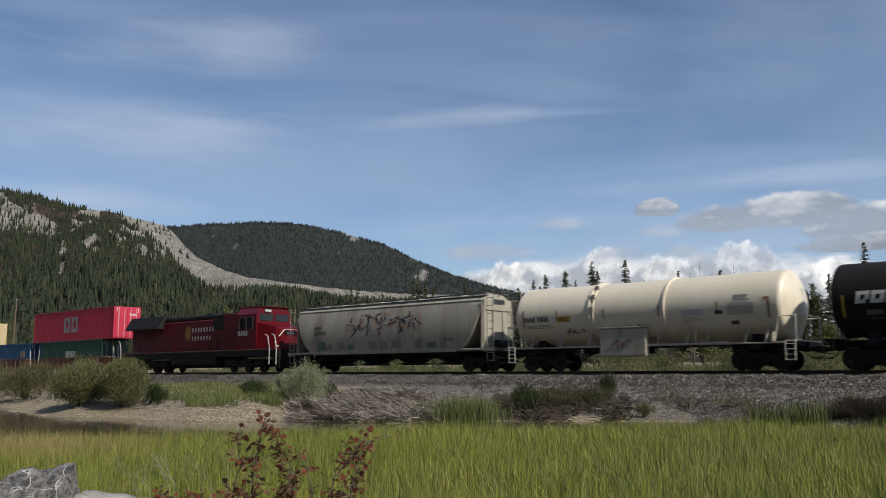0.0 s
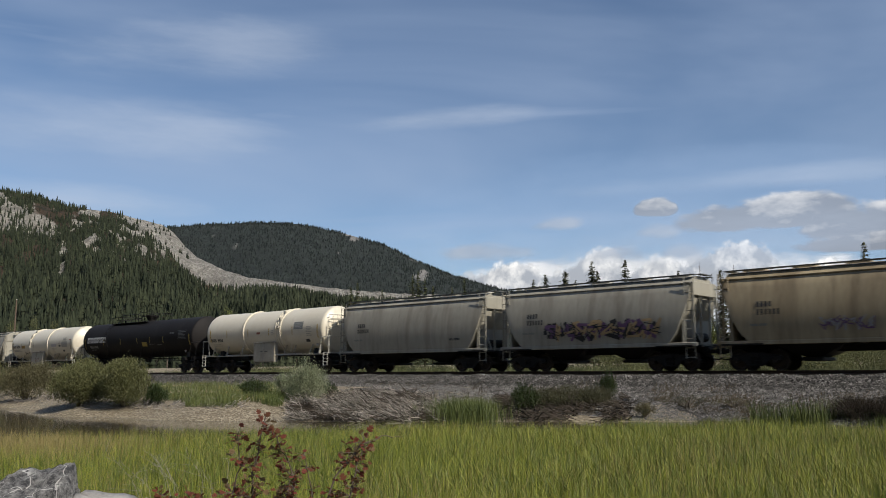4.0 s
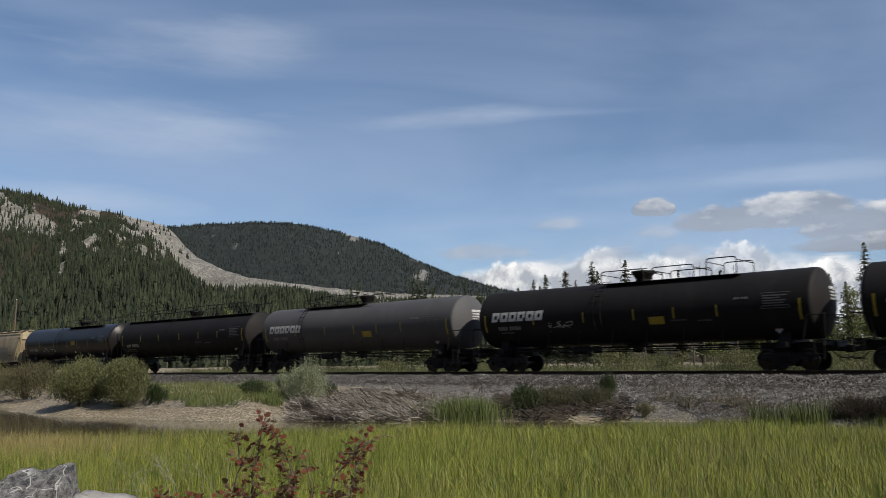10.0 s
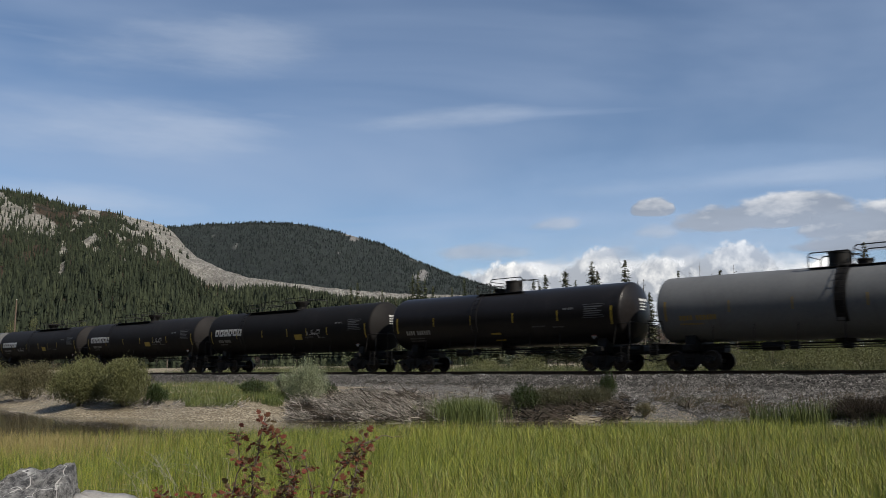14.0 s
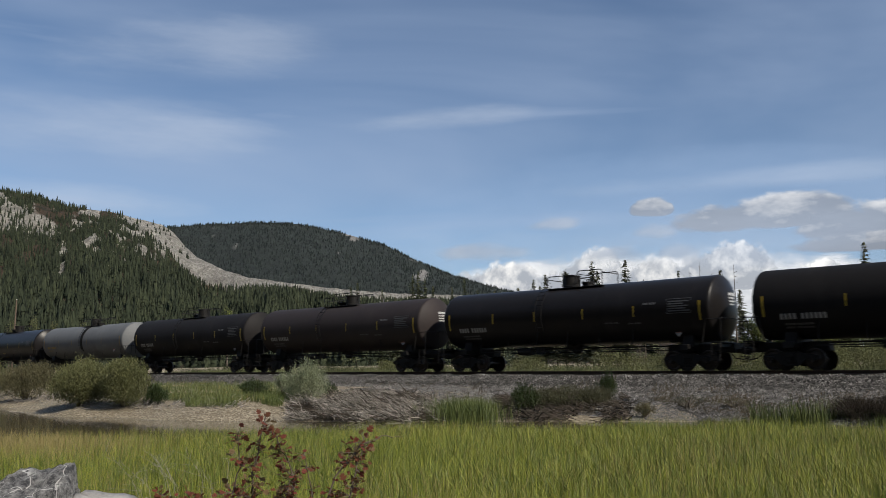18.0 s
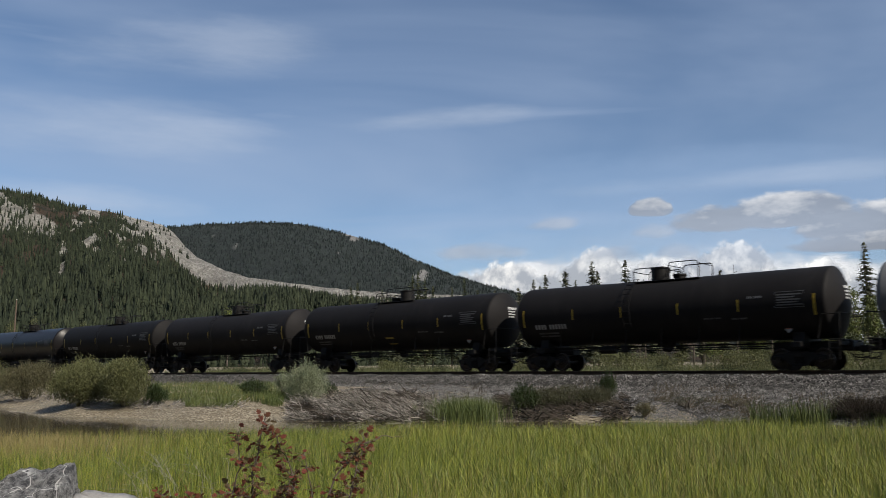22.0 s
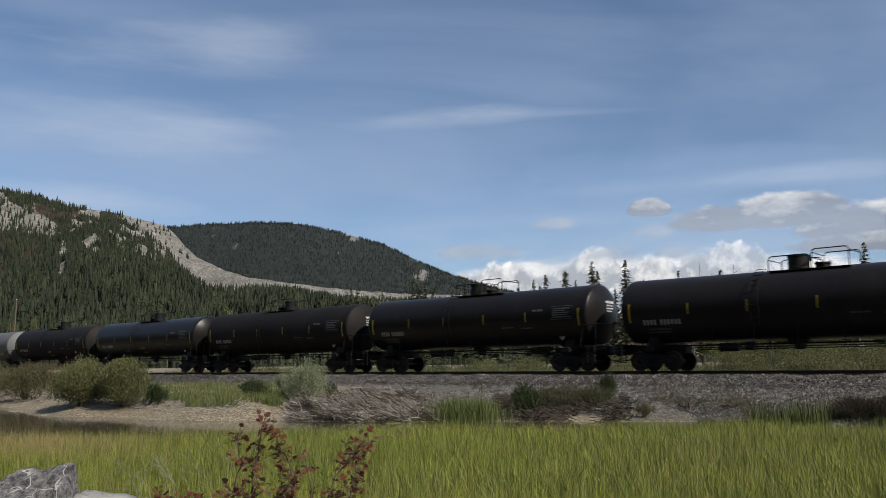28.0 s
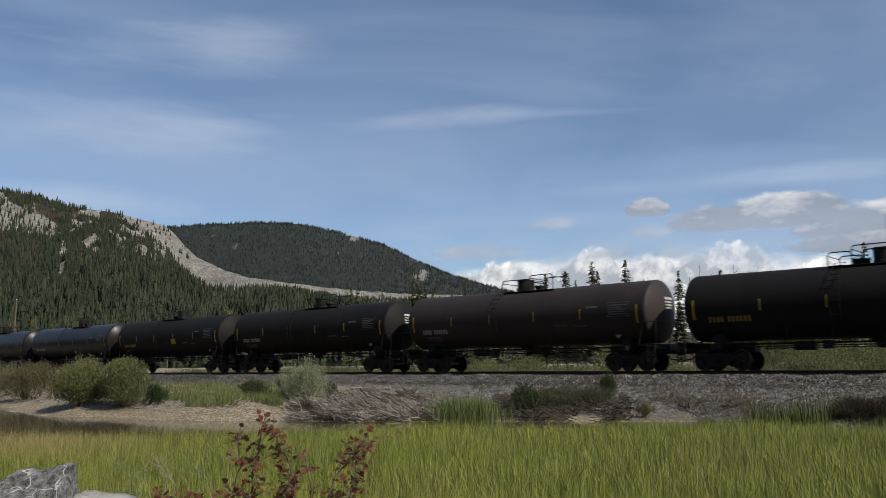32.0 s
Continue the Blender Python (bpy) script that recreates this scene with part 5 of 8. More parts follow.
def spruce(px, top, dist, spread=0.17, dead=False, leaf=NEEDLES, seed=0, label="dark spruce tree in the wood behind the railway"):
    rnd = random.Random(int(px) * 3 + seed)
    x, y = polar(bearing(px), dist)
    g = ground_z(x, y)
    h = EYE.z + (HORIZON - top) * dist * math.cos(bearing(px)) / FOCAL - g
    tree = thing("dead_tree" if dead else "spruce_tree", "bare grey dead conifer standing among spruces" if dead else label, "tree", at=pose(x, y, g - 0.1))
    bm = bmesh.new()
    rod(bm, (0, 0, 0), (rnd.uniform(-.15, .15), 0, h * 0.55), 0.011 * h, 8, 0.006 * h)
    rod(bm, (0, 0, h * 0.5), (rnd.uniform(-.2, .2), rnd.uniform(-.2, .2), h * 0.99), 0.007 * h, 6, 0.015)
    if dead:
        for k in range(34):
            z = h * rnd.uniform(0.25, 0.98)
            a = rnd.uniform(0, 6.28)
            q = (1 - z / h) * h * 0.10 + 0.35
            rod(bm, (0, 0, z), (q * math.cos(a), q * math.sin(a), z + rnd.uniform(-0.3, 0.3)), 0.03, 4, 0.01)
    part("trunk", bm, BARK, tree)
    if dead:
        return tree
    vs, fs = [], []
    z = h * rnd.uniform(0.05, 0.12)
    while z < h * 0.985:
        f = 1 - z / h
        reach = spread * h * (f ** 0.7) * rnd.uniform(0.55, 1.12) + 0.12
        for k in range(rnd.randint(4, 7)):
            a = rnd.uniform(0, 6.28)
            L = reach * rnd.uniform(0.55, 1.1)
            d = Vector((math.cos(a), math.sin(a), 0))
            s = Vector((-d.y, d.x, 0))
            lift = rnd.uniform(-0.25, 0.25)
            droop = -0.22 * L + 0.10 * L * rnd.random()
            steps = max(2, int(L / 0.35))
            for j in range(steps):
                t0 = (j + 0.15) / steps
                p = d * L * t0 + Vector((0, 0, z + lift + droop * t0 * t0 * 1.6))
                wd = 0.42 * L * (1 - t0 * 0.7) * rnd.uniform(0.6, 1.2) + 0.09
                for q in range(2):
                    b = rnd.uniform(-1, 1)
                    e = p + d * (L / steps * 1.3) + s * wd * b + Vector((0, 0, rnd.uniform(-0.22, 0.06)))
                    i = len(vs)
                    vs += [tuple(p + Vector((0, 0, 0.07))), tuple(p + s * wd * (b + 0.45) + Vector((0, 0, -0.10))), tuple(e), tuple(p + s * wd * (b - 0.45) + Vector((0, 0, -0.05)))]
                    fs.append((i, i + 1, i + 2, i + 3))
        z += h * 0.014 + 0.07
    part("crown", mesh_from("crown", vs, fs, leaf), None, tree)
    return tree


for px, top, dist in ((918, 507, 170), (945, 494, 150), (956, 505, 155), (966, 483, 150), (1001, 475, 145), (1020, 494, 150), (1034, 505, 160), (1049, 461, 135), (1058, 478, 140), (1108, 458, 135), (1203, 478, 140), (1277, 474, 140), (1351, 500, 130), (1372, 487, 125), (1384, 505, 130), (1340, 515, 135), (1537, 427, 110), (1470, 483, 130), (1150, 515, 150), (1090, 512, 150), (985, 512, 160), (1240, 505, 150), (1310, 510, 150), (1420, 500, 140), (1500, 498, 135), (1590, 470, 120), (876, 512, 190), (700, 525, 230), (1438, 532, 122), (1456, 522, 118), (1424, 536, 126)):
    spruce(px, top, dist, spread=0.22 if top < 480 else 0.23)
for px, top, dist in ((620, 505, 210), (632, 498, 205), (676, 512, 215), (730, 486, 190), (740, 478, 190), (752, 492, 195), (766, 505, 200), (822, 490, 180), (800, 508, 200), (845, 512, 190)):
    spruce(px, top, dist, 0.16, leaf=PINE_LEAF, label="ragged pine tree on the slope behind the railway")
for px, top, dist in ((1225, 480, 130), (1243, 462, 125), (1261, 482, 130), (1303, 466, 125), (1363, 478, 120), (1130, 495, 140), (1140, 492, 140)):
    spruce(px, top, dist, dead=True)


def leafy_tree(px, top, dist, wide, leaf, label, seed=0):
    rnd = random.Random(seed + int(px))
    x, y = polar(bearing(px), dist)
    g = ground_z(x, y)
    h = EYE.z + (HORIZON - top) * dist * math.cos(bearing(px)) / FOCAL - g
    w = wide * dist / FOCAL / 2
    tree = thing("poplar_tree", label, "tree", at=pose(x, y, g - 0.1))
    bm = bmesh.new()
    rod(bm, (0, 0, 0), (0, 0, h * 0.5), 0.014 * h, 8, 0.009 * h)
    for k in range(10):
        a = rnd.uniform(0, 6.28)
        z = h * rnd.uniform(0.2, 0.6)
        rod(bm, (0, 0, z), (w * 0.6 * math.cos(a), w * 0.6 * math.sin(a), z + h * rnd.uniform(0.15, 0.35)), 0.005 * h, 5, 0.02)
    part("trunk", bm, BARK, tree)
    ls = []
    for k in range(12):
        a = rnd.uniform(0, 6.28)
        z = rnd.uniform(0.28, 0.9)
        q = w * rnd.uniform(0, 0.6) * (1.1 - abs(z - 0.5))
        ls.append((q * math.cos(a), q * math.sin(a), h * z, w * rnd.uniform(0.3, 0.5), w * rnd.uniform(0.3, 0.5), h * rnd.uniform(0.08, 0.14)))
    vs, fs = leaf_cloud(rnd, ls, 2600, 0.26)
    part("crown", mesh_from("crown", vs, fs, leaf), None, tree)
    return tree


BRIGHT_LEAF = surface("bright_poplar_leaves", (0.10, 0.13, 0.025), (0.20, 0.22, 0.05), 0.6, scale=0.5, fine=5, bump=0, per_island=0.35, spec=0.3)
PL = "small yellow-green poplar behind the railway"
for px, top, dist, wide in ((1512, 492, 95, 60), (1545, 510, 90, 50), (1400, 572, 95, 60), (1330, 545, 95, 50), (1460, 568, 100, 60), (1260, 560, 110, 60), (1600, 500, 95, 70)):
    leafy_tree(px, top, dist, wide, POPLAR_LEAF, PL)
for px, top, dist, wide in ((1568, 566, 80, 70), (1610, 560, 84, 80), (1500, 585, 82, 60), (1655, 570, 80, 70)):
    leafy_tree(px, top, dist, wide, PINE_LEAF, "dull green broad tree behind the railway")
for px, top, wide in ((1402, 489, 26), (1424, 500, 24), (1444, 497, 24)):
    leafy_tree(px, top, 92, wide, PINE_LEAF, "slim dull green tree among the pale trunks behind the railway")
for px, top, wide in ((22, 566, 30), (62, 560, 34), (100, 566, 26), (150, 570, 30), (300, 560, 30)):
    leafy_tree(px, top, 335, wide, WILLOW_LEAF, "dull green bushy tree at the hill's foot")
leafy_tree(405, 532, 330, 30, BRIGHT_LEAF, "bright yellow-green poplar at the hill's foot")
for px, row_top, dist, wide in ((1100, 618, 62, 120), (1180, 620, 66, 90), (1290, 612, 60, 120), (860, 628, 75, 60), (1440, 618, 55, 110), (940, 626, 70, 90), (700, 634, 85, 60), (1450, 598, 70, 120), (1500, 602, 62, 130), (1380, 604, 76, 120), (1548, 598, 60, 110), (1600, 600, 58, 120)):
    rnd = random.Random(px)
    x, y = polar(bearing(px), dist)
    g = ground_z(x, y)
    h = EYE.z + (HORIZON - row_top) * dist * math.cos(bearing(px)) / FOCAL - g
    w = wide * dist / FOCAL / 2
    b = thing("bush", "low green willow scrub in the field behind the railway", "bush", at=pose(x, y, g - 0.02))
    ls = [(rnd.uniform(-w, w) * 0.7, rnd.uniform(-1, 1), h * rnd.uniform(0.3, 0.6), w * 0.35, 1.0, h * 0.4) for k in range(7)]
    vs, fs = leaf_cloud(rnd, ls, 5200, 0.12, 1.0, 0.15)
    part("foliage", mesh_from("foliage", vs, fs, WILLOW_LEAF), None, b)


def field_scrub():
    rnd = random.Random(44)
    vs, fs = [], []
    for k in range(330):
        y = 6 + 62 * rnd.random() ** 1.3
        x = rnd.uniform(-78 - 1.1 * y, 16 + y * 0.3)
        h = rnd.uniform(0.5, 1.3) + 0.03 * y * rnd.random()
        w = h * rnd.uniform(0.6, 1.1)
        g = ground_z(x, y)
        ls = [(rnd.uniform(-w, w) * 0.6, rnd.uniform(-w, w) * 0.6, h * rnd.uniform(0.3, 0.65), w * 0.5, w * 0.5, h * 0.36) for q in range(4)]
        v, f = leaf_cloud(rnd, ls, 300, 0.10, 1.2, 0.13)
        i = len(vs)
        vs += [(a + x, b + y, c + g) for a, b, c in v]
        fs += [tuple(q + i for q in t) for t in f]
    tagged(new("field_scrub", mesh_from("field_scrub", vs, fs, FIELD_LEAF)), "low grey-green willow scrub in the field behind the railway", "bushes", kind="stuff")


FIELD_LEAF = surface("grey_green_scrub_leaves", (0.022, 0.028, 0.0125), (0.040, 0.047, 0.021), 0.65, scale=0.8, fine=6, bump=0, per_island=0.22, spec=0.2)
thin_leaf(FIELD_LEAF, 0.42)
field_scrub()


def utility_pole(px, top, dist):
    x, y = polar(bearing(px), dist)
    g = ground_z(x, y)
    h = EYE.z + (HORIZON - top) * dist * math.cos(bearing(px)) / FOCAL - g
    p = thing("utility_pole", "brown wooden utility pole at the edge of the wood", "pole", at=pose(x, y, g - 0.1, 0, 0, 40))
    part("post", rod(bmesh.new(), (0, 0, 0), (0, 0, h), 0.15, 10, 0.10), POLE_WOOD, p)
    part("pole_cap", lathe_z(bmesh.new(), [(0.12, h), (0.13, h + 0.02), (0.05, h + 0.08)], 8), PALE_STEEL, p)


POLE_WOOD = surface("weathered_pole_wood", (0.07, 0.048, 0.034), (0.13, 0.095, 0.068), 0.85, scale=2, fine=20, bump=0.2, stretch=(1, 1, 0.2))
utility_pole(28, 531, 150)


# ---- foreground ----
def stone_material():
    m, nt, bs = principled("dark_veined_limestone")
    co = nt.nodes.new("ShaderNodeTexCoord")
    a = node(nt, "ShaderNodeTexNoise", Scale=24.0, Detail=10.0, Roughness=0.8)
    w = node(nt, "ShaderNodeTexNoise", Scale=4.0, Detail=3.0)
    nt.links.new(co.outputs["Object"], a.inputs["Vector"])
    nt.links.new(co.outputs["Object"], w.inputs["Vector"])
    bend = nt.nodes.new("ShaderNodeMix")
    bend.data_type = "VECTOR"
    bend.inputs[0].default_value = 0.18
    nt.links.new(co.outputs["Object"], bend.inputs[4])
    nt.links.new(w.outputs["Color"], bend.inputs[5])
    v = node(nt, "ShaderNodeTexVoronoi", Scale=1.0)
    v.feature = "DISTANCE_TO_EDGE"
    tall = nt.nodes.new("ShaderNodeMapping")
    tall.inputs["Scale"].default_value = (6.0, 5.0, 2.2)
    tall.inputs["Rotation"].default_value = (0, radians(9), 0)
    nt.links.new(bend.outputs[1], tall.inputs["Vector"])
    nt.links.new(tall.outputs["Vector"], v.inputs["Vector"])
    r = node(nt, "ShaderNodeMapRange")
    r.inputs["From Min"].default_value, r.inputs["From Max"].default_value = 0.006, 0.014
    r.inputs["To Min"].default_value, r.inputs["To Max"].default_value = 1.0, 0.0
    nt.links.new(v.outputs["Distance"], r.inputs["Value"])
    gap = node(nt, "ShaderNodeMapRange")
    gap.inputs["From Min"].default_value, gap.inputs["From Max"].default_value = 0.38, 0.47
    nt.links.new(w.outputs["Fac"], gap.inputs["Value"])
    mul = nt.nodes.new("ShaderNodeMath")
    mul.operation = "MULTIPLY"
    nt.links.new(r.outputs["Result"], mul.inputs[0])
    nt.links.new(gap.outputs["Result"], mul.inputs[1])
    base = nt.nodes.new("ShaderNodeMix")
    base.data_type = "RGBA"
    base.inputs[6].default_value, base.inputs[7].default_value = (0.055, 0.055, 0.057, 1), (0.50, 0.49, 0.47, 1)
    rg = node(nt, "ShaderNodeMapRange")
    rg.inputs["From Min"].default_value, rg.inputs["From Max"].default_value = 0.42, 0.66
    nt.links.new(a.outputs["Fac"], rg.inputs["Value"])
    nt.links.new(rg.outputs["Result"], base.inputs[0])
    mx = nt.nodes.new("ShaderNodeMix")
    mx.data_type = "RGBA"
    mx.inputs[7].default_value = (0.70, 0.69, 0.66, 1)
    nt.links.new(base.outputs[2], mx.inputs[6])
    nt.links.new(mul.outputs[0], mx.inputs[0])
    nt.links.new(mx.outputs[2], bs.inputs["Base Color"])
    bs.inputs["Roughness"].default_value = 0.8
    bp = nt.nodes.new("ShaderNodeBump")
    bp.inputs["Strength"].default_value, bp.inputs["Distance"].default_value = 1.0, 0.05
    nt.links.new(a.outputs["Fac"], bp.inputs["Height"])
    nt.links.new(bp.outputs[0], bs.inputs["Normal"])
    return m


STONE = stone_material()
PALE_STONE = surface("pale_grey_stone", (0.20, 0.19, 0.175), (0.40, 0.385, 0.36), 0.85, scale=5, fine=40, bump=0.6, dirt=(0.12, 0.11, 0.10))


def boulder(px, row_top, r, size, planes, material, label, seed, turn=0.0):
    """An angular block, split along flat faces; its crown at a spot of the view."""
    rnd = random.Random(seed)
    a = bearing(px)
    x, y = polar(a, r)
    top = EYE.z + slope_of(row_top) * r * math.cos(a)
    cuts = [(Vector(n).normalized(), d) for n, d in planes]
    for k in range(7):
        cuts.append((Vector((rnd.gauss(0, 1), rnd.gauss(0, 1), rnd.gauss(0, 0.6))).normalized(), rnd.uniform(0.98, 1.12)))
    bm = bmesh.new()
    bmesh.ops.create_icosphere(bm, subdivisions=6 if material is STONE else 5, radius=1.0)
    for v in bm.verts:
        d = v.co.normalized()
        q = min([c / d.dot(n) for n, c in cuts if d.dot(n) > 0.05] + [1.35])
        n = noise.noise(d * 2.6 + Vector((seed, 0, 0))) * 0.05 + noise.noise(d * 7 + Vector((0, seed, 0))) * 0.03 + noise.noise(d * 19) * 0.014 + noise.noise(d * 43) * 0.007 - abs(noise.noise(d * 8 + Vector((3, seed, 1)))) * 0.05
        chip = -0.05 * smooth(0.25, 0.5, noise.noise(d * 4 + Vector((0, 0, seed))))
        v.co = d * q * (1 + n + chip)
        v.co.x, v.co.y, v.co.z = v.co.x * size[0], v.co.y * size[1], v.co.z * size[2]
    hi = max(v.co.z for v in bm.verts)
    me = mesh_of("boulder", bm, material)
    me.polygons.foreach_set("use_smooth", [True] * len(me.polygons))
    ob = tagged(new("boulder", me), label, "rock")
    ob.matrix_basis = pose(x, y, top - hi, 0, 0, turn)
    return ob


BLOCK = [((-0.11, -0.14, 1), 0.81), ((0, 0, -1), 0.98), ((1, -0.10, 0.16), 0.84), ((-1, -0.2, 0.12), 1.05), ((0.05, -1, 0.22), 0.80), ((0, 1, 0.1), 0.9), ((-0.6, -0.1, 1), 0.80), ((0.85, -0.75, 0.1), 1.02)]
FLAT = [((0.10, -0.05, 1), 0.84), ((0, 0, -1), 0.98), ((1, -0.2, 0.3), 0.95), ((-1, -0.1, 0.30), 0.90), ((0.05, -1, 0.2), 0.85), ((0, 1, 0.1), 0.9)]
boulder(28, 819, 4.4, (0.40, 0.38, 0.66), BLOCK, STONE, "dark grey angular boulder with white quartz veins", 5, 42.5)
boulder(238, 871, 4.1, (0.40, 0.36, 0.56), FLAT, PALE_STONE, "pale grey weathered flat-topped boulder", 8, 42.5)

RED_LEAF = surface("dark_red_autumn_leaves", (0.130, 0.046, 0.029), (0.205, 0.072, 0.045), 0.7, scale=6, fine=40, bump=0.1, per_island=0.25, spec=0.14)
OLIVE_LEAF = surface("browned_green_leaves", (0.115, 0.080, 0.040), (0.185, 0.130, 0.064), 0.7, scale=6, fine=40, bump=0.1, per_island=0.25, spec=0.3)
TWIG = surface("brown_twig_bark", (0.05, 0.035, 0.028), (0.12, 0.09, 0.075), 0.8, scale=8, fine=60, bump=0.2)
GREY_TWIG = surface("bleached_twigs", (0.13, 0.125, 0.10), (0.27, 0.255, 0.22), 0.8, scale=8, fine=60, bump=0.2)


thin_leaf(RED_LEAF, 0.5)
thin_leaf(OLIVE_LEAF, 0.5)


def spot_at(px, row, r):
    a = bearing(px)
    x, y = polar(a, r)
    return Vector((x, y, EYE.z + slope_of(row) * r * math.cos(a)))


def lobed_leaf(vs, fs, p, d, n, size):
    """A small rounded three-lobed leaf with a fold along its middle."""
    s = d.cross(n).normalized()
    n = s.cross(d).normalized()
    ring = ((0, 0.0), (0.10, 0.34), (0.40, 0.56), (0.46, 0.26), (0.76, 0.42), (0.80, 0.16), (1.0, 0.0))
    i = len(vs)
    left = [p + d * size * u + s * size * v + n * size * (0.22 * v) for u, v in ring]
    right = [p + d * size * u - s * size * v + n * size * (0.22 * v) for u, v in ring[1:-1]]
    vs += [tuple(q) for q in left + right]
    k = len(ring)
    mid = [i] + [i + k + j for j in range(k - 2)] + [i + k - 1]
    for j in range(k - 1):
        a, b = i + j, i + j + 1
        c, e = mid[j + 1], mid[j]
        f = []
        for q in (a, b, c, e):
            if q not in f:
                f.append(q)
        if len(f) > 2:
            fs.append(tuple(f))


def red_bush():
    rnd = random.Random(12)
    r = 3.9
    foot = spot_at(500, 1150, r)
    foot.z = ground_z(foot.x, foot.y)
    bush = thing("red_leaved_bush", "thin-stemmed shrub with dark red and olive autumn leaves", "bush", at=Matrix.Translation(foot))
    stems = [
        [(500, 1080), (462, 940), (452, 850), (466, 780), (476, 732)],
        [(500, 1080), (505, 930), (530, 850), (512, 800), (488, 762)],
        [(500, 1080), (550, 960), (560, 880), (545, 800)],
        [(500, 1080), (570, 960), (625, 865), (636, 815), (650, 785)],
        [(500, 1080), (560, 950), (600, 835), (640, 785), (680, 770), (712, 771)],
        [(500, 1080), (430, 960), (420, 880), (432, 820), (428, 765)],
        [(500, 1080), (380, 980), (330, 890), (300, 868)],
        [(500, 1080), (480, 960), (500, 880), (520, 845)],
        [(500, 1080), (590, 980), (600, 900), (590, 862)],
        [(500, 1080), (400, 960), (370, 900), (345, 868)],
    ]
    bm = bmesh.new()
    red, olive = ([], []), ([], [])
    for k, st in enumerate(stems):
        depth = r + rnd.uniform(-0.25, 0.25)
        pts = [spot_at(px, row, r + (depth - r) * j / (len(st) - 1)) - foot for j, (px, row) in enumerate(st)]
        pts[0] = Vector((rnd.uniform(-.06, .06), rnd.uniform(-.06, .06), 0))
        fine = []
        for a, b in zip(pts[:-1], pts[1:]):
            for q in range(4):
                fine.append(a.lerp(b, q / 4) + Vector([rnd.gauss(0, 0.004) for _ in range(3)]))
        fine.append(pts[-1])
        n = len(fine)
        for j, (a, b) in enumerate(zip(fine[:-1], fine[1:])):
            rod(bm, a, b, 0.0042 * (1 - j / n) + 0.0014, 5, 0.0042 * (1 - (j + 1) / n) + 0.0014)
        bare_tip = k == 4
        for j, p in enumerate(fine):
            f = j / n
            if f < 0.38 or (bare_tip and (f > 0.62 or f < 0.45)):
                continue
            if rnd.random() < 0.22:
                continue
            for q in range(rnd.randint(6, 12) if f > 0.55 else rnd.randint(12, 20)):
                d = Vector((rnd.gauss(0, 1), rnd.gauss(0, 1), rnd.gauss(0.1, 0.7))).normalized()
                s = p + d * rnd.uniform(0.006, 0.034 + 0.075 * (1 - f))
                rod(bm, p, s, 0.0012, 3)
                up = Vector((rnd.gauss(0, 0.6), rnd.gauss(0, 0.6), 1)).normalized()
                vs, fs = red if rnd.random() < 0.18 + 0.58 * f else olive
                lobed_leaf(vs, fs, s, (d + Vector((0, 0, -0.3))).normalized(), up, rnd.uniform(0.017, 0.034))
    part("branchwork", bm, TWIG, bush)
    part("red_foliage", mesh_from("red_leaves", *red, RED_LEAF), None, bush, "dark red leaves")
    part("olive_foliage", mesh_from("olive_leaves", *olive, OLIVE_LEAF), None, bush, "browned olive leaves")


red_bush()


def twig_bush():
    rnd = random.Random(3)
    r = 5.2
    foot = spot_at(360, 960, r)
    foot.z = ground_z(foot.x, foot.y)
    bush = thing("bare_twig_bush", "leafless bush of fine bleached twigs in the grass", "bush", at=Matrix.Translation(foot))
    bm = bmesh.new()
    for k in range(10):
        tip = spot_at(rnd.choice((rnd.uniform(190, 260), rnd.uniform(250, 350), rnd.uniform(330, 420))), rnd.uniform(790, 850), r + rnd.uniform(-0.3, 0.4)) - foot
        a = Vector((rnd.uniform(-.1, .1), rnd.uniform(-.1, .1), 0))
        mid = a.lerp(tip, 0.55) + Vector((rnd.gauss(0, .05), rnd.gauss(0, .05), 0.12))
        late = mid.lerp(tip, 0.55) + Vector((rnd.gauss(0, .05), rnd.gauss(0, .05), 0.05))
        rod(bm, a, mid, 0.0024, 4, 0.0017)
        rod(bm, mid, late, 0.0017, 4, 0.0010)
        rod(bm, late, tip, 0.0010, 4, 0.0005)
        mid = late
        for q in range(6):
            p = mid.lerp(tip, rnd.random())
            rod(bm, p, p + Vector((rnd.gauss(0, .07), rnd.gauss(0, .07), rnd.uniform(0, .10))), 0.0011, 3, 0.0005)
    part("branchwork", bm, GREY_TWIG, bush)


twig_bush()


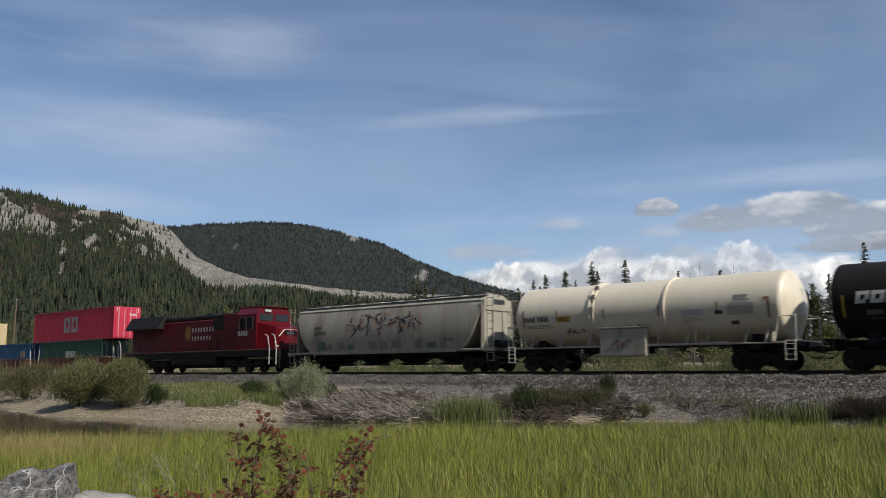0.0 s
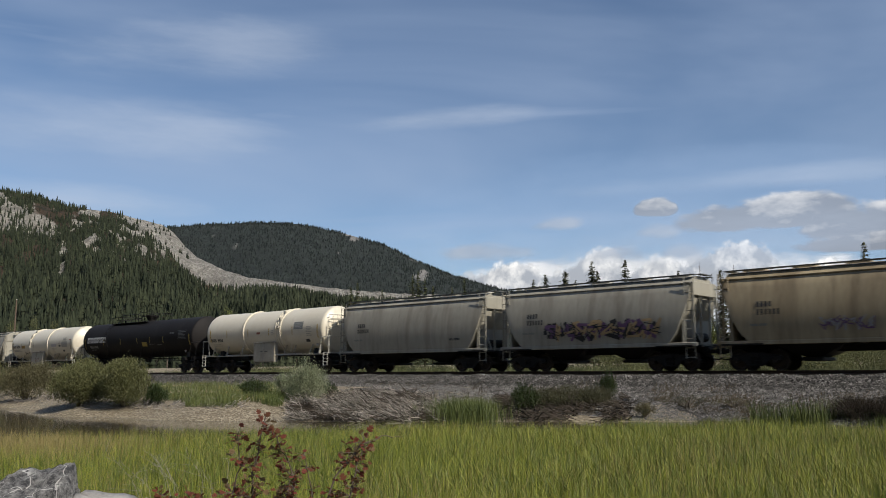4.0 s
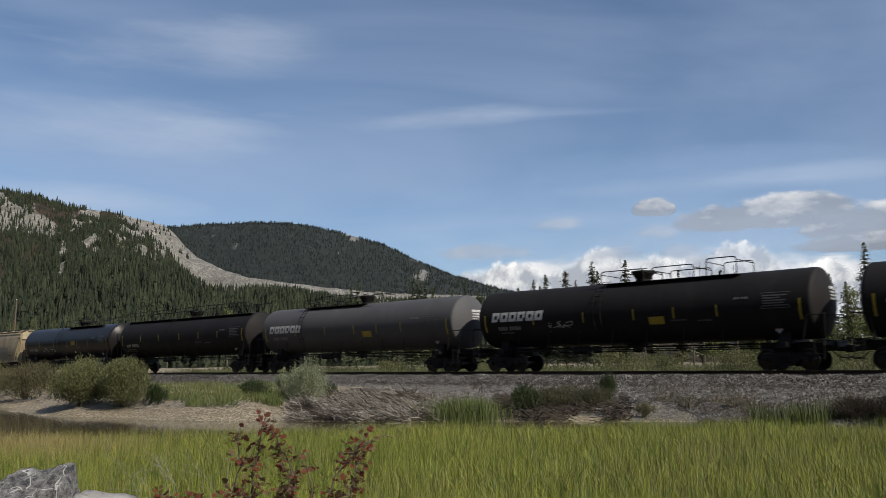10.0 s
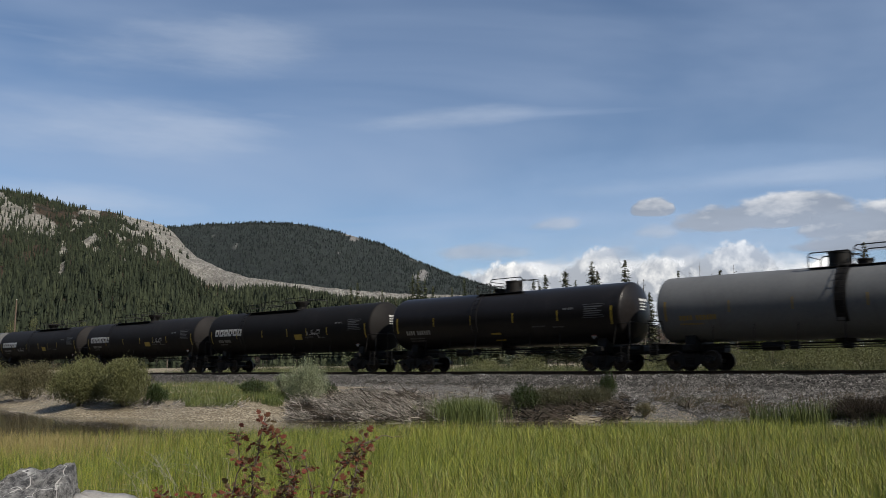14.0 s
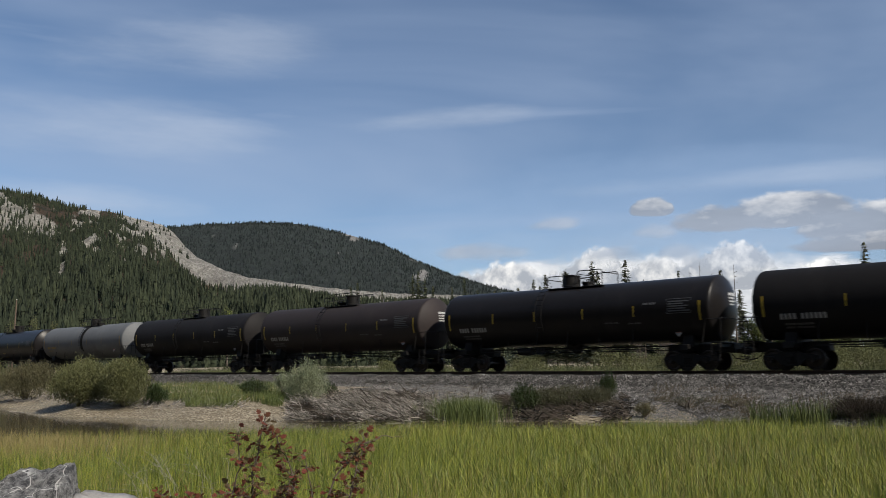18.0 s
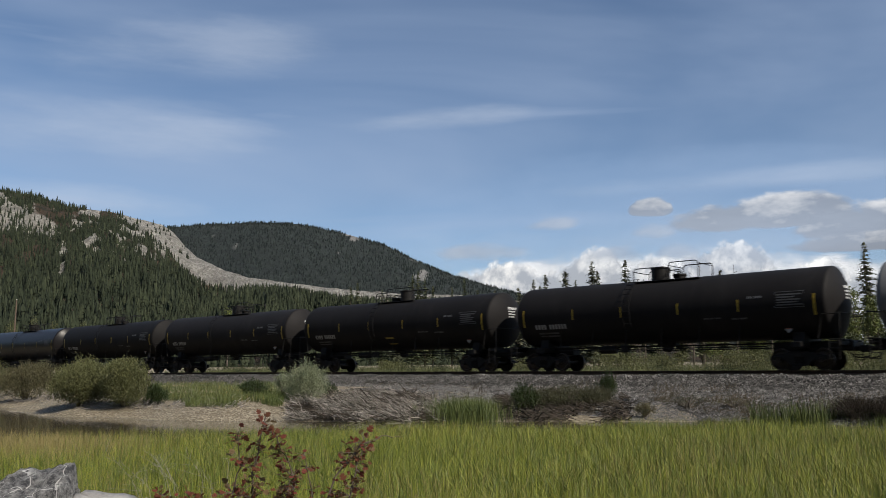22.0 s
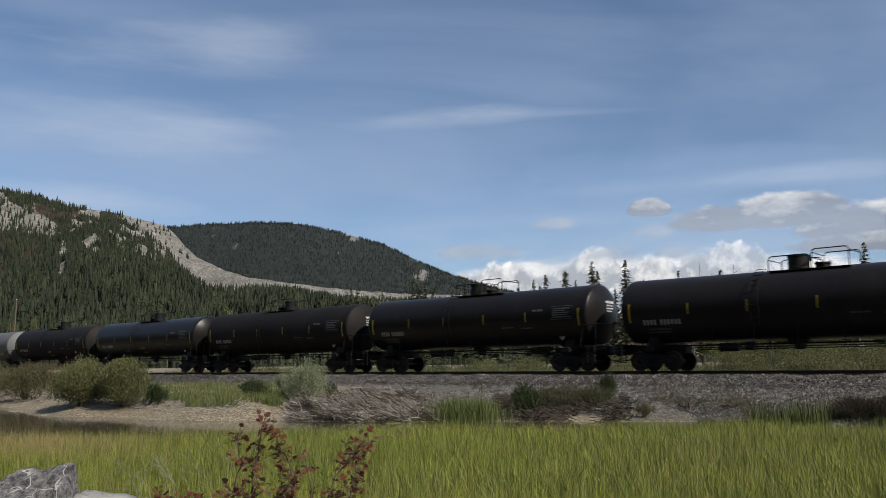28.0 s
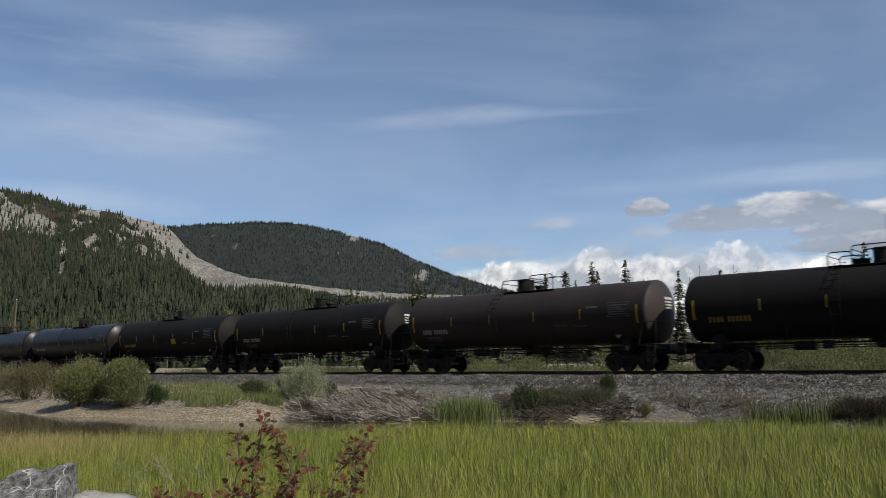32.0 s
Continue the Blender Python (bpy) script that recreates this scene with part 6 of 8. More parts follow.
# ---- ballast stones and ties ----
def pebbles(name, label, spots, material):
    """Small angular stones, each a five- or six-cornered lump. spots: x, y, z, size, flatness."""
    rng = np.random.default_rng(len(spots))
    p = np.array(spots)
    n = len(p)
    way = np.array([(1, 0, 0), (-1, 0, 0), (0, 1, 0), (0, -1, 0), (0, 0, 1)], float)
    q = p[:, 3, None] * rng.uniform(0.55, 1.3, (n, 5))
    v = way[None] * q[:, :, None]
    v[:, :, 2] *= p[:, 4, None]
    v[:, :, :2] += rng.uniform(-0.35, 0.35, (n, 5, 2)) * p[:, 3, None, None]
    v += p[:, None, :3]
    f = np.array([(0, 2, 4), (2, 1, 4), (1, 3, 4), (3, 0, 4)])
    faces = (np.arange(n)[:, None, None] * 5 + f[None]).reshape(-1, 3)
    me = bpy.data.meshes.new(name)
    me.vertices.add(n * 5)
    me.vertices.foreach_set("co", v.ravel())
    me.loops.add(faces.size)
    me.loops.foreach_set("vertex_index", faces.ravel())
    me.polygons.add(len(faces))
    me.polygons.foreach_set("loop_start", np.arange(len(faces)) * 3)
    me.update(calc_edges=True)
    me.materials.append(material)
    return tagged(new(name, me), label, "stones", kind="stuff")


def bed_z(x, y):
    """Top of whatever lies at a place beside the track: ballast or bank."""
    b = ballast_z(y) + noise.noise((x * 0.9, y * 0.9, 0)) * 0.06 + noise.noise((x * 3.1, y * 3.1, 5)) * 0.05 if y > -8.8 else -9
    return max(b, ground_z(x, y))


def loose_stones():
    rng = random.Random(8)
    crown, foot, shore = [], [], []
    for k in range(62000):
        x, y = rng.uniform(-56, 6), -1.72 - 2.6 * rng.random()
        crown.append((x, y, bed_z(x, y) + 0.004, 0.022 + 0.044 * rng.random() ** 1.8, 0.95))
    for k in range(15000):
        x, y = rng.uniform(-125, -56), -1.72 - 2.0 * rng.random()
        crown.append((x, y, bed_z(x, y) + 0.01, 0.030 + 0.035 * rng.random() ** 2, 0.95))
    pebbles("ballast_stones", "loose angular grey ballast stones on the slope", crown, LOOSE)
    # gravel that has rolled down to the foot of the slope
    for k in range(72000):
        x = rng.uniform(-36, 5)
        y = -4.0 - 5.0 * rng.random() ** 1.2
        z = bed_z(x, y)
        if z > WATER_Z + 0.02:
            foot.append((x, y, z + 0.003, 0.018 + 0.040 * rng.random() ** 2.0, 0.85))
    pebbles("foot_gravel", "grey gravel strewn along the foot of the ballast", foot, LOOSE)
    for k in range(46000):
        x = rng.uniform(-85, -22)
        y = rng.uniform(-22, -3.5)
        z = bed_z(x, y)
        if WATER_Z - 0.01 < z and y > shore_y(x) - 0.6:
            shore.append((x, y, z + 0.002, 0.010 + 0.026 * rng.random() ** 2.2, 0.75))
    pebbles("shore_pebbles", "grey and tan pebbles strewn on the shore", shore, PEBBLE)


LOOSE = surface("ballast_stone_faces", (0.014, 0.0135, 0.013), (0.200, 0.193, 0.182), 0.9, scale=2.2, fine=40, bump=0, per_island=0.9, spec=0.25)
PEBBLE = surface("shore_pebble_faces", (0.14, 0.126, 0.100), (0.45, 0.420, 0.355), 0.9, scale=2.2, fine=40, bump=0, per_island=0.6, spec=0.25)
loose_stones()
tie_mesh = mesh_of("tie", box(bmesh.new(), -0.115, 0.115, -1.3, 1.3, -0.36, -0.182, 0.012), TIE_WOOD)
for k in range(150):
    t = part("tie", tie_mesh, None, track)
    t.location.x = -66 + k * 0.53
bm = bmesh.new()
for k in range(-1400, 1250):
    x = -66 + k * 0.53
    if not (0 <= k < 150) and -820 < x < 680:
        box(bm, x - 0.115, x + 0.115, -1.3, 1.3, -0.36, -0.182)
tagged(part("far_ties", bm, TIE_WOOD, track), kind="stuff")


# ---- the train ----
def gone(t):
    """How far the train has run since the start: it gathers a little speed."""
    return SPEED * t + GAIN * t * t / 2


TRAIN = []
GROUP = "cars of the passing freight train"


def join_train(car, a, b):
    TRAIN.append((car, (a + b) / 2))


def length(a, b):
    return b - a


def scrawl(parent, y, x0, x1, z0, z1, inks, seed, strokes=12, fat=0.10, on=None):
    """Spray-painted scribble: plain overlapping strokes in several colours, no lettering."""
    rnd = random.Random(seed)
    for ink in inks:
        bm = bmesh.new()
        for k in range(strokes):
            cx = x0 + (x1 - x0) * (k + rnd.random()) / strokes
            pts = []
            for j in range(5):
                pts.append((cx + rnd.uniform(-0.5, 0.5) * (x1 - x0) / strokes * 1.8, z0 + (z1 - z0) * min(max(rnd.gauss(0.5, 0.28), 0), 1)))
            for (ax, az), (bx, bz) in zip(pts[:-1], pts[1:]):
                dx, dz = bx - ax, bz - az
                L = math.hypot(dx, dz) or 1
                nx, nz = -dz / L * fat / 2, dx / L * fat / 2
                q = [(ax + nx, az + nz), (bx + nx, bz + nz), (bx - nx, bz - nz), (ax - nx, az - nz)]
                yy = y - 0.004 - 0.0006 * k
                put = [(u, on(w) - 0.006 - 0.0006 * k if on else yy, w) for u, w in q]
                bm.faces.new([bm.verts.new(p) for p in put])
        y -= 0.004
        part("spray_paint", bm, ink, parent, "spray-painted scribble")


INK_PURPLE = surface("purple_spray", (0.10, 0.05, 0.12), (0.16, 0.09, 0.18), 0.6, scale=2, bump=0)
INK_DARK = surface("black_spray", (0.015, 0.014, 0.015), (0.03, 0.03, 0.03), 0.6, scale=2, bump=0)
INK_SAND = surface("sand_spray", (0.36, 0.25, 0.12), (0.48, 0.34, 0.18), 0.6, scale=2, bump=0)
INK_PINK = surface("dusty_pink_spray", (0.30, 0.18, 0.13), (0.40, 0.25, 0.19), 0.6, scale=2, bump=0)
INK_GREY = surface("pale_grey_spray", (0.26, 0.26, 0.26), (0.34, 0.34, 0.34), 0.6, scale=2, bump=0)
INK_TEAL = surface("teal_spray", (0.06, 0.12, 0.10), (0.10, 0.18, 0.15), 0.6, scale=2, bump=0)
PATCH_OLIVE = surface("drab_paint_patch", (0.155, 0.145, 0.105), (0.21, 0.19, 0.14), 0.6, scale=2, bump=0)
PATCH_GREY = surface("grey_paint_patch", (0.16, 0.17, 0.16), (0.21, 0.22, 0.20), 0.6, scale=2, bump=0)


# ---- markings of the tank cars ----
def line(car, put, x, z, h, n, gaps=(), ink=MARK_WHITE, name="lettering", **k):
    """A line of bars, each word a part of its own; gaps are the places of the blanks."""
    words, run = [], 0
    for i in range(n):
        if i in gaps:
            words.append(run)
            run = 0
        else:
            run += 1
    words.append(run)
    for count in words:
        if count:
            bm = bmesh.new()
            x = letters(bm, put, x, z, h, count, **k) + h * 0.6
            part(name, bm, ink, car)
    return x


def placard(car, r, zc, x, z, ink, inner=None):
    """A diamond placard held on a small frame off the flank."""
    y = -math.sqrt(max(r * r - (z - zc) ** 2, 0)) - 0.06
    bm = bmesh.new()
    bm.faces.new([bm.verts.new(p) for p in ((x - 0.17, y, z), (x, y, z - 0.17), (x + 0.17, y, z), (x, y, z + 0.17))])
    pl = part("placard", bm, ink, car, "diamond hazard placard")
    bm = bmesh.new()
    for dx in (-0.08, 0.08):
        rod(bm, (x + dx, y + 0.004, z - 0.02), (x + dx, y + 0.2, z - 0.02), 0.012, 4)
    part("placard_bracket", bm, FRAME_BLACK, pl)
    if inner:
        bm = bmesh.new()
        bm.faces.new([bm.verts.new(p) for p in ((x - 0.13, y - 0.005, z + 0.02), (x + 0.13, y - 0.005, z + 0.02), (x, y - 0.005, z + 0.145))])
        part("placard_flame", bm, inner, pl)


def stencils(car, r, zc, half, put):
    """Framed block of stencilled print and loose lines of small print near the far end."""
    x1 = half - 0.78
    bm = bmesh.new()
    for k in range(5):
        patch(bm, r, zc, x1 - 1.12, x1 - (0.0, 0.2, 0.1, 0.35, 0.05)[k], zc - 0.16 + k * 0.11, zc - 0.10 + k * 0.11, 0.009, 1)
    for a, b, c, d in ((-1.2, 0.06, 0.42, 0.445), (-1.2, 0.06, -0.25, -0.225), (-1.2, -1.175, -0.225, 0.42), (0.035, 0.06, -0.225, 0.42)):
        patch(bm, r, zc, x1 + a, x1 + b, zc + c, zc + d, 0.009, 1)
    part("stencil_block", bm, MARK_FAINT, car, "framed block of grey stencilled print")
    line(car, put, x1 - 2.4, zc + 0.22, 0.10, 8, (3,), MARK_GREY)
    line(car, put, 2.6, zc - 0.60, 0.07, 14, (4, 8), MARK_FAINT)
    line(car, put, 3.9, zc - 0.66, 0.07, 12, (5,), MARK_FAINT)


def lessor_marks(car, r, zc, half, put, ink=MARK_PALE, panel=None, small=True):
    """Owner's mark as bars, small print, stencils, placard and the skewed yellow panel."""
    line(car, put, -half + 1.02, zc - 0.74, 0.24, 11, (4,), ink, width=0.44, space=0.33)
    if small:
        line(car, put, -half + 1.15, zc - 0.98, 0.08, 19, (7, 8), MARK_FAINT)
        line(car, put, -half + 1.15, zc - 1.12, 0.08, 19, (6, 7), MARK_FAINT)
    if panel:
        bm = bmesh.new()
        x0, x1, z0, z1, lean = panel
        y = lambda z: -math.sqrt(max((r + 0.03) ** 2 - (z - zc) ** 2, 0))
        bm.faces.new([bm.verts.new(p) for p in ((x0 + lean, y(z0), z0), (x1 + lean, y(z0), z0), (x1, y(z1), z1), (x0, y(z1), z1))])
        part("yellow_panel", bm, MARK_YELLOW, car, "yellow placard panel on the flank")
    stencils(car, r, zc, half, put)
    placard(car, r, zc, half - 1.6, zc - 1.15, MARK_PALE, MARK_RUST)


def yellow_marks(car, r, zc, half, put):
    lessor_marks(car, r, zc, half, put, ink=MARK_OCHRE, small=False, panel=(1.05, 1.70, zc - 0.62, zc - 0.24, 0.0))


def faint_marks(car, r, zc, half, put):
    """Hardly any print left on the faded paint."""
    line(car, put, -half + 1.0, zc - 0.60, 0.22, 11, (4,), MARK_OCHRE, width=0.55, space=0.22)
    line(car, put, -half + 1.0, zc - 0.80, 0.07, 19, (4,), MARK_OCHRE)
    line(car, put, 0.55 * half, zc - 0.5, 0.09, 11, (5,), MARK_GREY)
    placard(car, r, zc, half - 1.6, zc - 0.88, MARK_WHITE, MARK_RED)


def panel_marks(car, r, zc, half, put):
    faint_marks(car, r, zc, half, put)
    part("yellow_panel", patch(bmesh.new(), r, zc, 0.55, 1.55, zc - 0.26, zc + 0.06, 0.01), MARK_YELLOW, car)
    line(car, put, 0.66, zc - 0.05, 0.05, 8, (3,), MARK_DARK)
    line(car, put, 0.66, zc - 0.16, 0.05, 9, (4,), MARK_DARK)


def plain_marks(car, r, zc, half, put):
    lessor_marks(car, r, zc, half, put)


def skew_marks(car, r, zc, half, put):
    lessor_marks(car, r, zc, half, put, panel=(-0.30, 0.38, zc - 1.22, zc - 0.80, 0.14))


def brand_marks(car, r, zc, half, put):
    """Six bold white slanted blocks for the owner's name, with bars for the rest."""
    x = -half + 0.78
    z0, h = zc - 0.24, 0.50
    y = lambda z: -math.sqrt(max((r + 0.009) ** 2 - (z - zc) ** 2, 0))
    for k in range(6):
        bm = bmesh.new()
        for u0, u1, v0, v1 in ((0, 0.50, 0.70, 1.0), (0, 0.17, 0.30, 0.70), (0.34, 0.50, 0.30, 0.70), (0, 0.50 if k % 3 else 0.40, 0.0, 0.30)):
            q = [(u0, v0), (u1, v0), (u1, v1), (u0, v1)]
            bm.faces.new([bm.verts.new((x + u + 0.10 * v, y(z0 + v * h), z0 + v * h)) for u, v in q])
        part("name_block", bm, MARK_WHITE, car, "bold white block mark")
        x += 0.575
    line(car, put, -half + 1.2, zc - 0.70, 0.20, 10, (4,), MARK_GREY, width=0.55, space=0.24)
    line(car, put, -half + 1.3, zc - 0.88, 0.08, 13, (6,), MARK_FAINT)
    stencils(car, r, zc, half, put)
    part("yellow_panel", patch(bmesh.new(), r, zc, 1.45, 2.25, zc - 0.72, zc - 0.36, 0.01), MARK_YELLOW, car)
    placard(car, r, zc, half - 1.4, zc - 1.15, MARK_PALE, MARK_RUST)


def white_fittings(car, r, zc, half, cab_x, band_x):
    """Valve cabinet, side sill with braces and the clamps of the double band."""
    x0, x1 = cab_x
    cab = part("valve_cabinet", box(bmesh.new(), x0, x1, -1.50, -1.2, 0.68, 2.05, 0.03), CABINET_CREAM, car, "pale steel cabinet with double doors")
    mid = (x0 + x1) / 2
    for a, b in ((x0 + 0.05, mid - 0.015), (mid + 0.015, x1 - 0.05)):
        part("cabinet_door", box(bmesh.new(), a, b, -1.525, -1.50, 0.74, 2.0, 0.01), CABINET_CREAM, cab)
    bm = bmesh.new()
    for dx in (-0.42, 0.12):
        rod(bm, (mid + dx, -1.545, 1.42), (mid + dx + 0.3, -1.545, 1.46), 0.022)
    part("door_bar", bm, MARK_DARK, cab)
    part("cabinet_roof", box(bmesh.new(), x0 - 0.05, x1 + 0.05, -1.56, -1.15, 2.05, 2.11, 0.01), CABINET_CREAM, cab)
    for s in (-1, 1):
        part("side_sill", box(bmesh.new(), -half - 0.3, half + 0.3, min(s * 1.38, s * 1.45), max(s * 1.38, s * 1.45), 1.14, 1.21, 0.01), CABINET_CREAM, car)
    for x in (-6.2, -4.4, -2.6, 2.6, 3.6, 5.4, 6.3):
        part("sill_brace", rod(bmesh.new(), (x, -1.40, 1.2), (x + 0.15, -1.22, zc - r * 0.64), 0.04), CABINET_CREAM, car)
    bm = bmesh.new()
    for a in (52, 30, 8):
        y, z = -(r + 0.08) * math.cos(math.radians(a)), zc + (r + 0.08) * math.sin(math.radians(a))
        box(bm, band_x - 0.10, band_x + 0.14, y - 0.05, y + 0.05, z - 0.10, z + 0.10, 0.02)
    part("band_clamp", bm, FADED_GREY, car, "steel clamps on the band")
    bm = bmesh.new()
    rod(bm, (half - 0.3, -1.1, zc - r * 0.75), (half - 0.3, -1.38, 1.2), 0.09, 8)
    part("valve_stand", bm, CABINET_CREAM, car)


def stencil_lines(car, r, zc, x0, x1, z0, z1, n, ink):
    bm = bmesh.new()
    for k in range(n):
        z = z0 + (z1 - z0) * k / n
        patch(bm, r, zc, x0, x1 - (x1 - x0) * (0.0, 0.2, 0.08, 0.3)[k % 4], z, z + (z1 - z0) / n * 0.5, 0.01, 1)
    part("stencil_block", bm, ink, car, "lines of small grey print")


def white_marks(car, r, zc, half, put):
    line(car, put, -6.5, zc - 0.34, 0.24, 9, (4,), MARK_DARK, width=0.5)
    stencil_lines(car, r, zc, -6.4, -4.7, zc - 0.66, zc - 0.46, 3, PATCH_GREY)
    stencil_lines(car, r, zc, -5.9, -5.0, zc - 0.10, zc + 0.02, 1, FADED_GREY)
    part("yellow_panel", patch(bmesh.new(), r, zc, -4.41, -3.62, zc - 0.38, zc - 0.10, 0.01), MARK_ORANGE, car)
    stencil_lines(car, r, zc, -4.3, -3.75, zc - 0.33, zc - 0.15, 2, MARK_DARK)
    part("grey_panel", patch(bmesh.new(), r, zc, 4.72, 5.92, zc - 0.42, zc + 0.10, 0.01), FADED_GREY, car, "faded grey stencil panel")
    part("faded_panel", patch(bmesh.new(), r, zc, 2.51, 3.6, zc - 0.36, zc - 0.10, 0.01), FADED_LILAC, car, "faded pale lilac panel")
    stencil_lines(car, r, zc, 2.6, 3.5, zc - 0.60, zc - 0.42, 2, FADED_GREY)
    stencil_lines(car, r, zc, 5.0, 5.75, zc + 0.22, zc + 0.50, 3, PATCH_GREY)
    for x0, x1, z0 in ((4.13, 4.52, -0.36), (4.83, 5.20, -0.84)):
        part("dark_panel", patch(bmesh.new(), r, zc, x0, x1, zc + z0, zc + z0 + 0.16, 0.01), MARK_DARK, car)
    part("red_panel", patch(bmesh.new(), r, zc, half - 0.55, half - 0.28, zc + 0.2, zc + 0.30, 0.01), MARK_RUST, car)
    on = lambda z: -math.sqrt(max(r * r - (z - zc) ** 2, 0.1)) - 0.02
    white_fittings(car, r, zc, half, (-1.94, 0.64), -2.3)
    scrawl(car, 0, -1.05, -0.2, 1.1, 1.6, (FADED_GREY, MARK_RUST), 31, 6, 0.025, lambda z: -1.53)
    scrawl(car, 0, -4.1, -2.9, zc - 1.05, zc - 0.7, (INK_DARK,), 33, 6, 0.035, on)
    scrawl(car, 0, -0.4, 0.3, zc - 0.85, zc - 0.6, (INK_DARK,), 34, 4, 0.03, on)


def white_marks_b(car, r, zc, half, put):
    """The second pale car, with its double band and cabinet towards the other end."""
    line(car, put, -6.27, zc - 0.62, 0.24, 9, (4,), MARK_DARK, width=0.5)
    stencil_lines(car, r, zc, -6.1, -4.9, zc - 0.92, zc - 0.74, 2, FADED_GREY)
    part("red_panel", patch(bmesh.new(), r, zc, -0.40, -0.02, zc - 0.20, zc - 0.05, 0.01), MARK_RUST, car)
    part("dark_panel", patch(bmesh.new(), r, zc, 3.82, 4.81, zc + 0.02, zc + 0.52, 0.01), PATCH_GREY, car, "dark grey stencil panel")
    stencil_lines(car, r, zc, 3.9, 4.7, zc + 0.08, zc + 0.46, 4, INK_GREY)
    stencil_lines(car, r, zc, 5.15, 5.77, zc - 0.45, zc + 0.25, 6, FADED_GREY)
    stencil_lines(car, r, zc, 1.3, 1.6, zc - 0.25, zc + 0.1, 3, FADED_GREY)
    part("dark_panel", patch(bmesh.new(), r, zc, 5.0, 5.42, zc - 0.85, zc - 0.66, 0.01), MARK_DARK, car)
    placard(car, r, zc, 6.03, zc - 1.02, MARK_WHITE, FADED_GREY)
    white_fittings(car, r, zc, half, (-0.80, 1.71), 2.1)
    # caged walkway over the far end
    bm = bmesh.new()
    for z in (2.95, 3.45, 3.75):
        pipe(bm, [(half + 0.45, -1.2, z), (half + 0.75, -0.8, z), (half + 0.85, 0, z), (half + 0.75, 0.8, z)], 0.022)
    for k in range(9):
        y = -1.2 + 0.25 * k
        x = half + 0.45 + 0.40 * (1 - (y / 1.2) ** 2)
        rod(bm, (x, y, 2.95), (x, y, 3.75), 0.014, 4)
    for y in (-1.1, 0.8):
        rod(bm, (half + 0.5, y, 1.25), (half + 0.5, y, 2.95), 0.022)
    part("end_cage", bm, CABINET_CREAM, car, "pale caged walkway at the tank's end")


CABINET_CREAM = surface("grubby_cream_cabinet_paint", (0.30, 0.275, 0.22), (0.43, 0.40, 0.33), 0.6, scale=2, fine=20, bump=0.03, dirt=(0.2, 0.16, 0.11), dirt_low=0.5)
FADED_GREY = surface("faded_grey_panel", (0.34, 0.32, 0.27), (0.42, 0.40, 0.34), 0.6, scale=3, bump=0)
FADED_LILAC = surface("faded_lilac_panel", (0.42, 0.39, 0.40), (0.52, 0.49, 0.48), 0.6, scale=3, bump=0)
MARK_RUST = surface("rusty_red_marking", (0.22, 0.06, 0.035), (0.30, 0.10, 0.06), 0.6, scale=3, bump=0)
STRIPES = (-4.45, -1.65, 1.35, 4.25)
LONG_STRIPES = (-5.3, -2.2, 0.66, 2.76, 4.88)


def std_tank(a, b, paint=BLACK_PAINT, marks=plain_marks, **more):
    L = length(a, b)
    label = more.pop("label", "black tank car with yellow reflective strips and top platform")
    car = tank_car("tank_car", label, GROUP, L, more.pop("r", 1.55), more.pop("zc", 2.88), paint, stripe_at=more.pop("stripe_at", STRIPES), marks=marks, **more)
    join_train(car, a, b)
    return car


# ---- covered hoppers ----
def hopper_side(top, bulge, low, steps=7):
    """One rounded-side hopper body section, lofted along the car."""
    def ring(x, k):
        # k: 0 full section, towards 1 the slope sheet rises from the sill
        base = low + (top - 0.55 - low) * k
        pts = []
        for i in range(steps + 1):
            t = i / steps
            z = base + (top - 0.45 - base) * t
            w = bulge - 0.19 * ((z - 2.3) / 1.35) ** 2
            pts.append((x, -w, z))
        pts += [(x, -1.08, top - 0.30), (x, -0.9, top - 0.17), (x, -0.65, top - 0.06), (x, -0.35, top)]
        return pts + [(p[0], -p[1], p[2]) for p in pts[::-1]]
    return ring


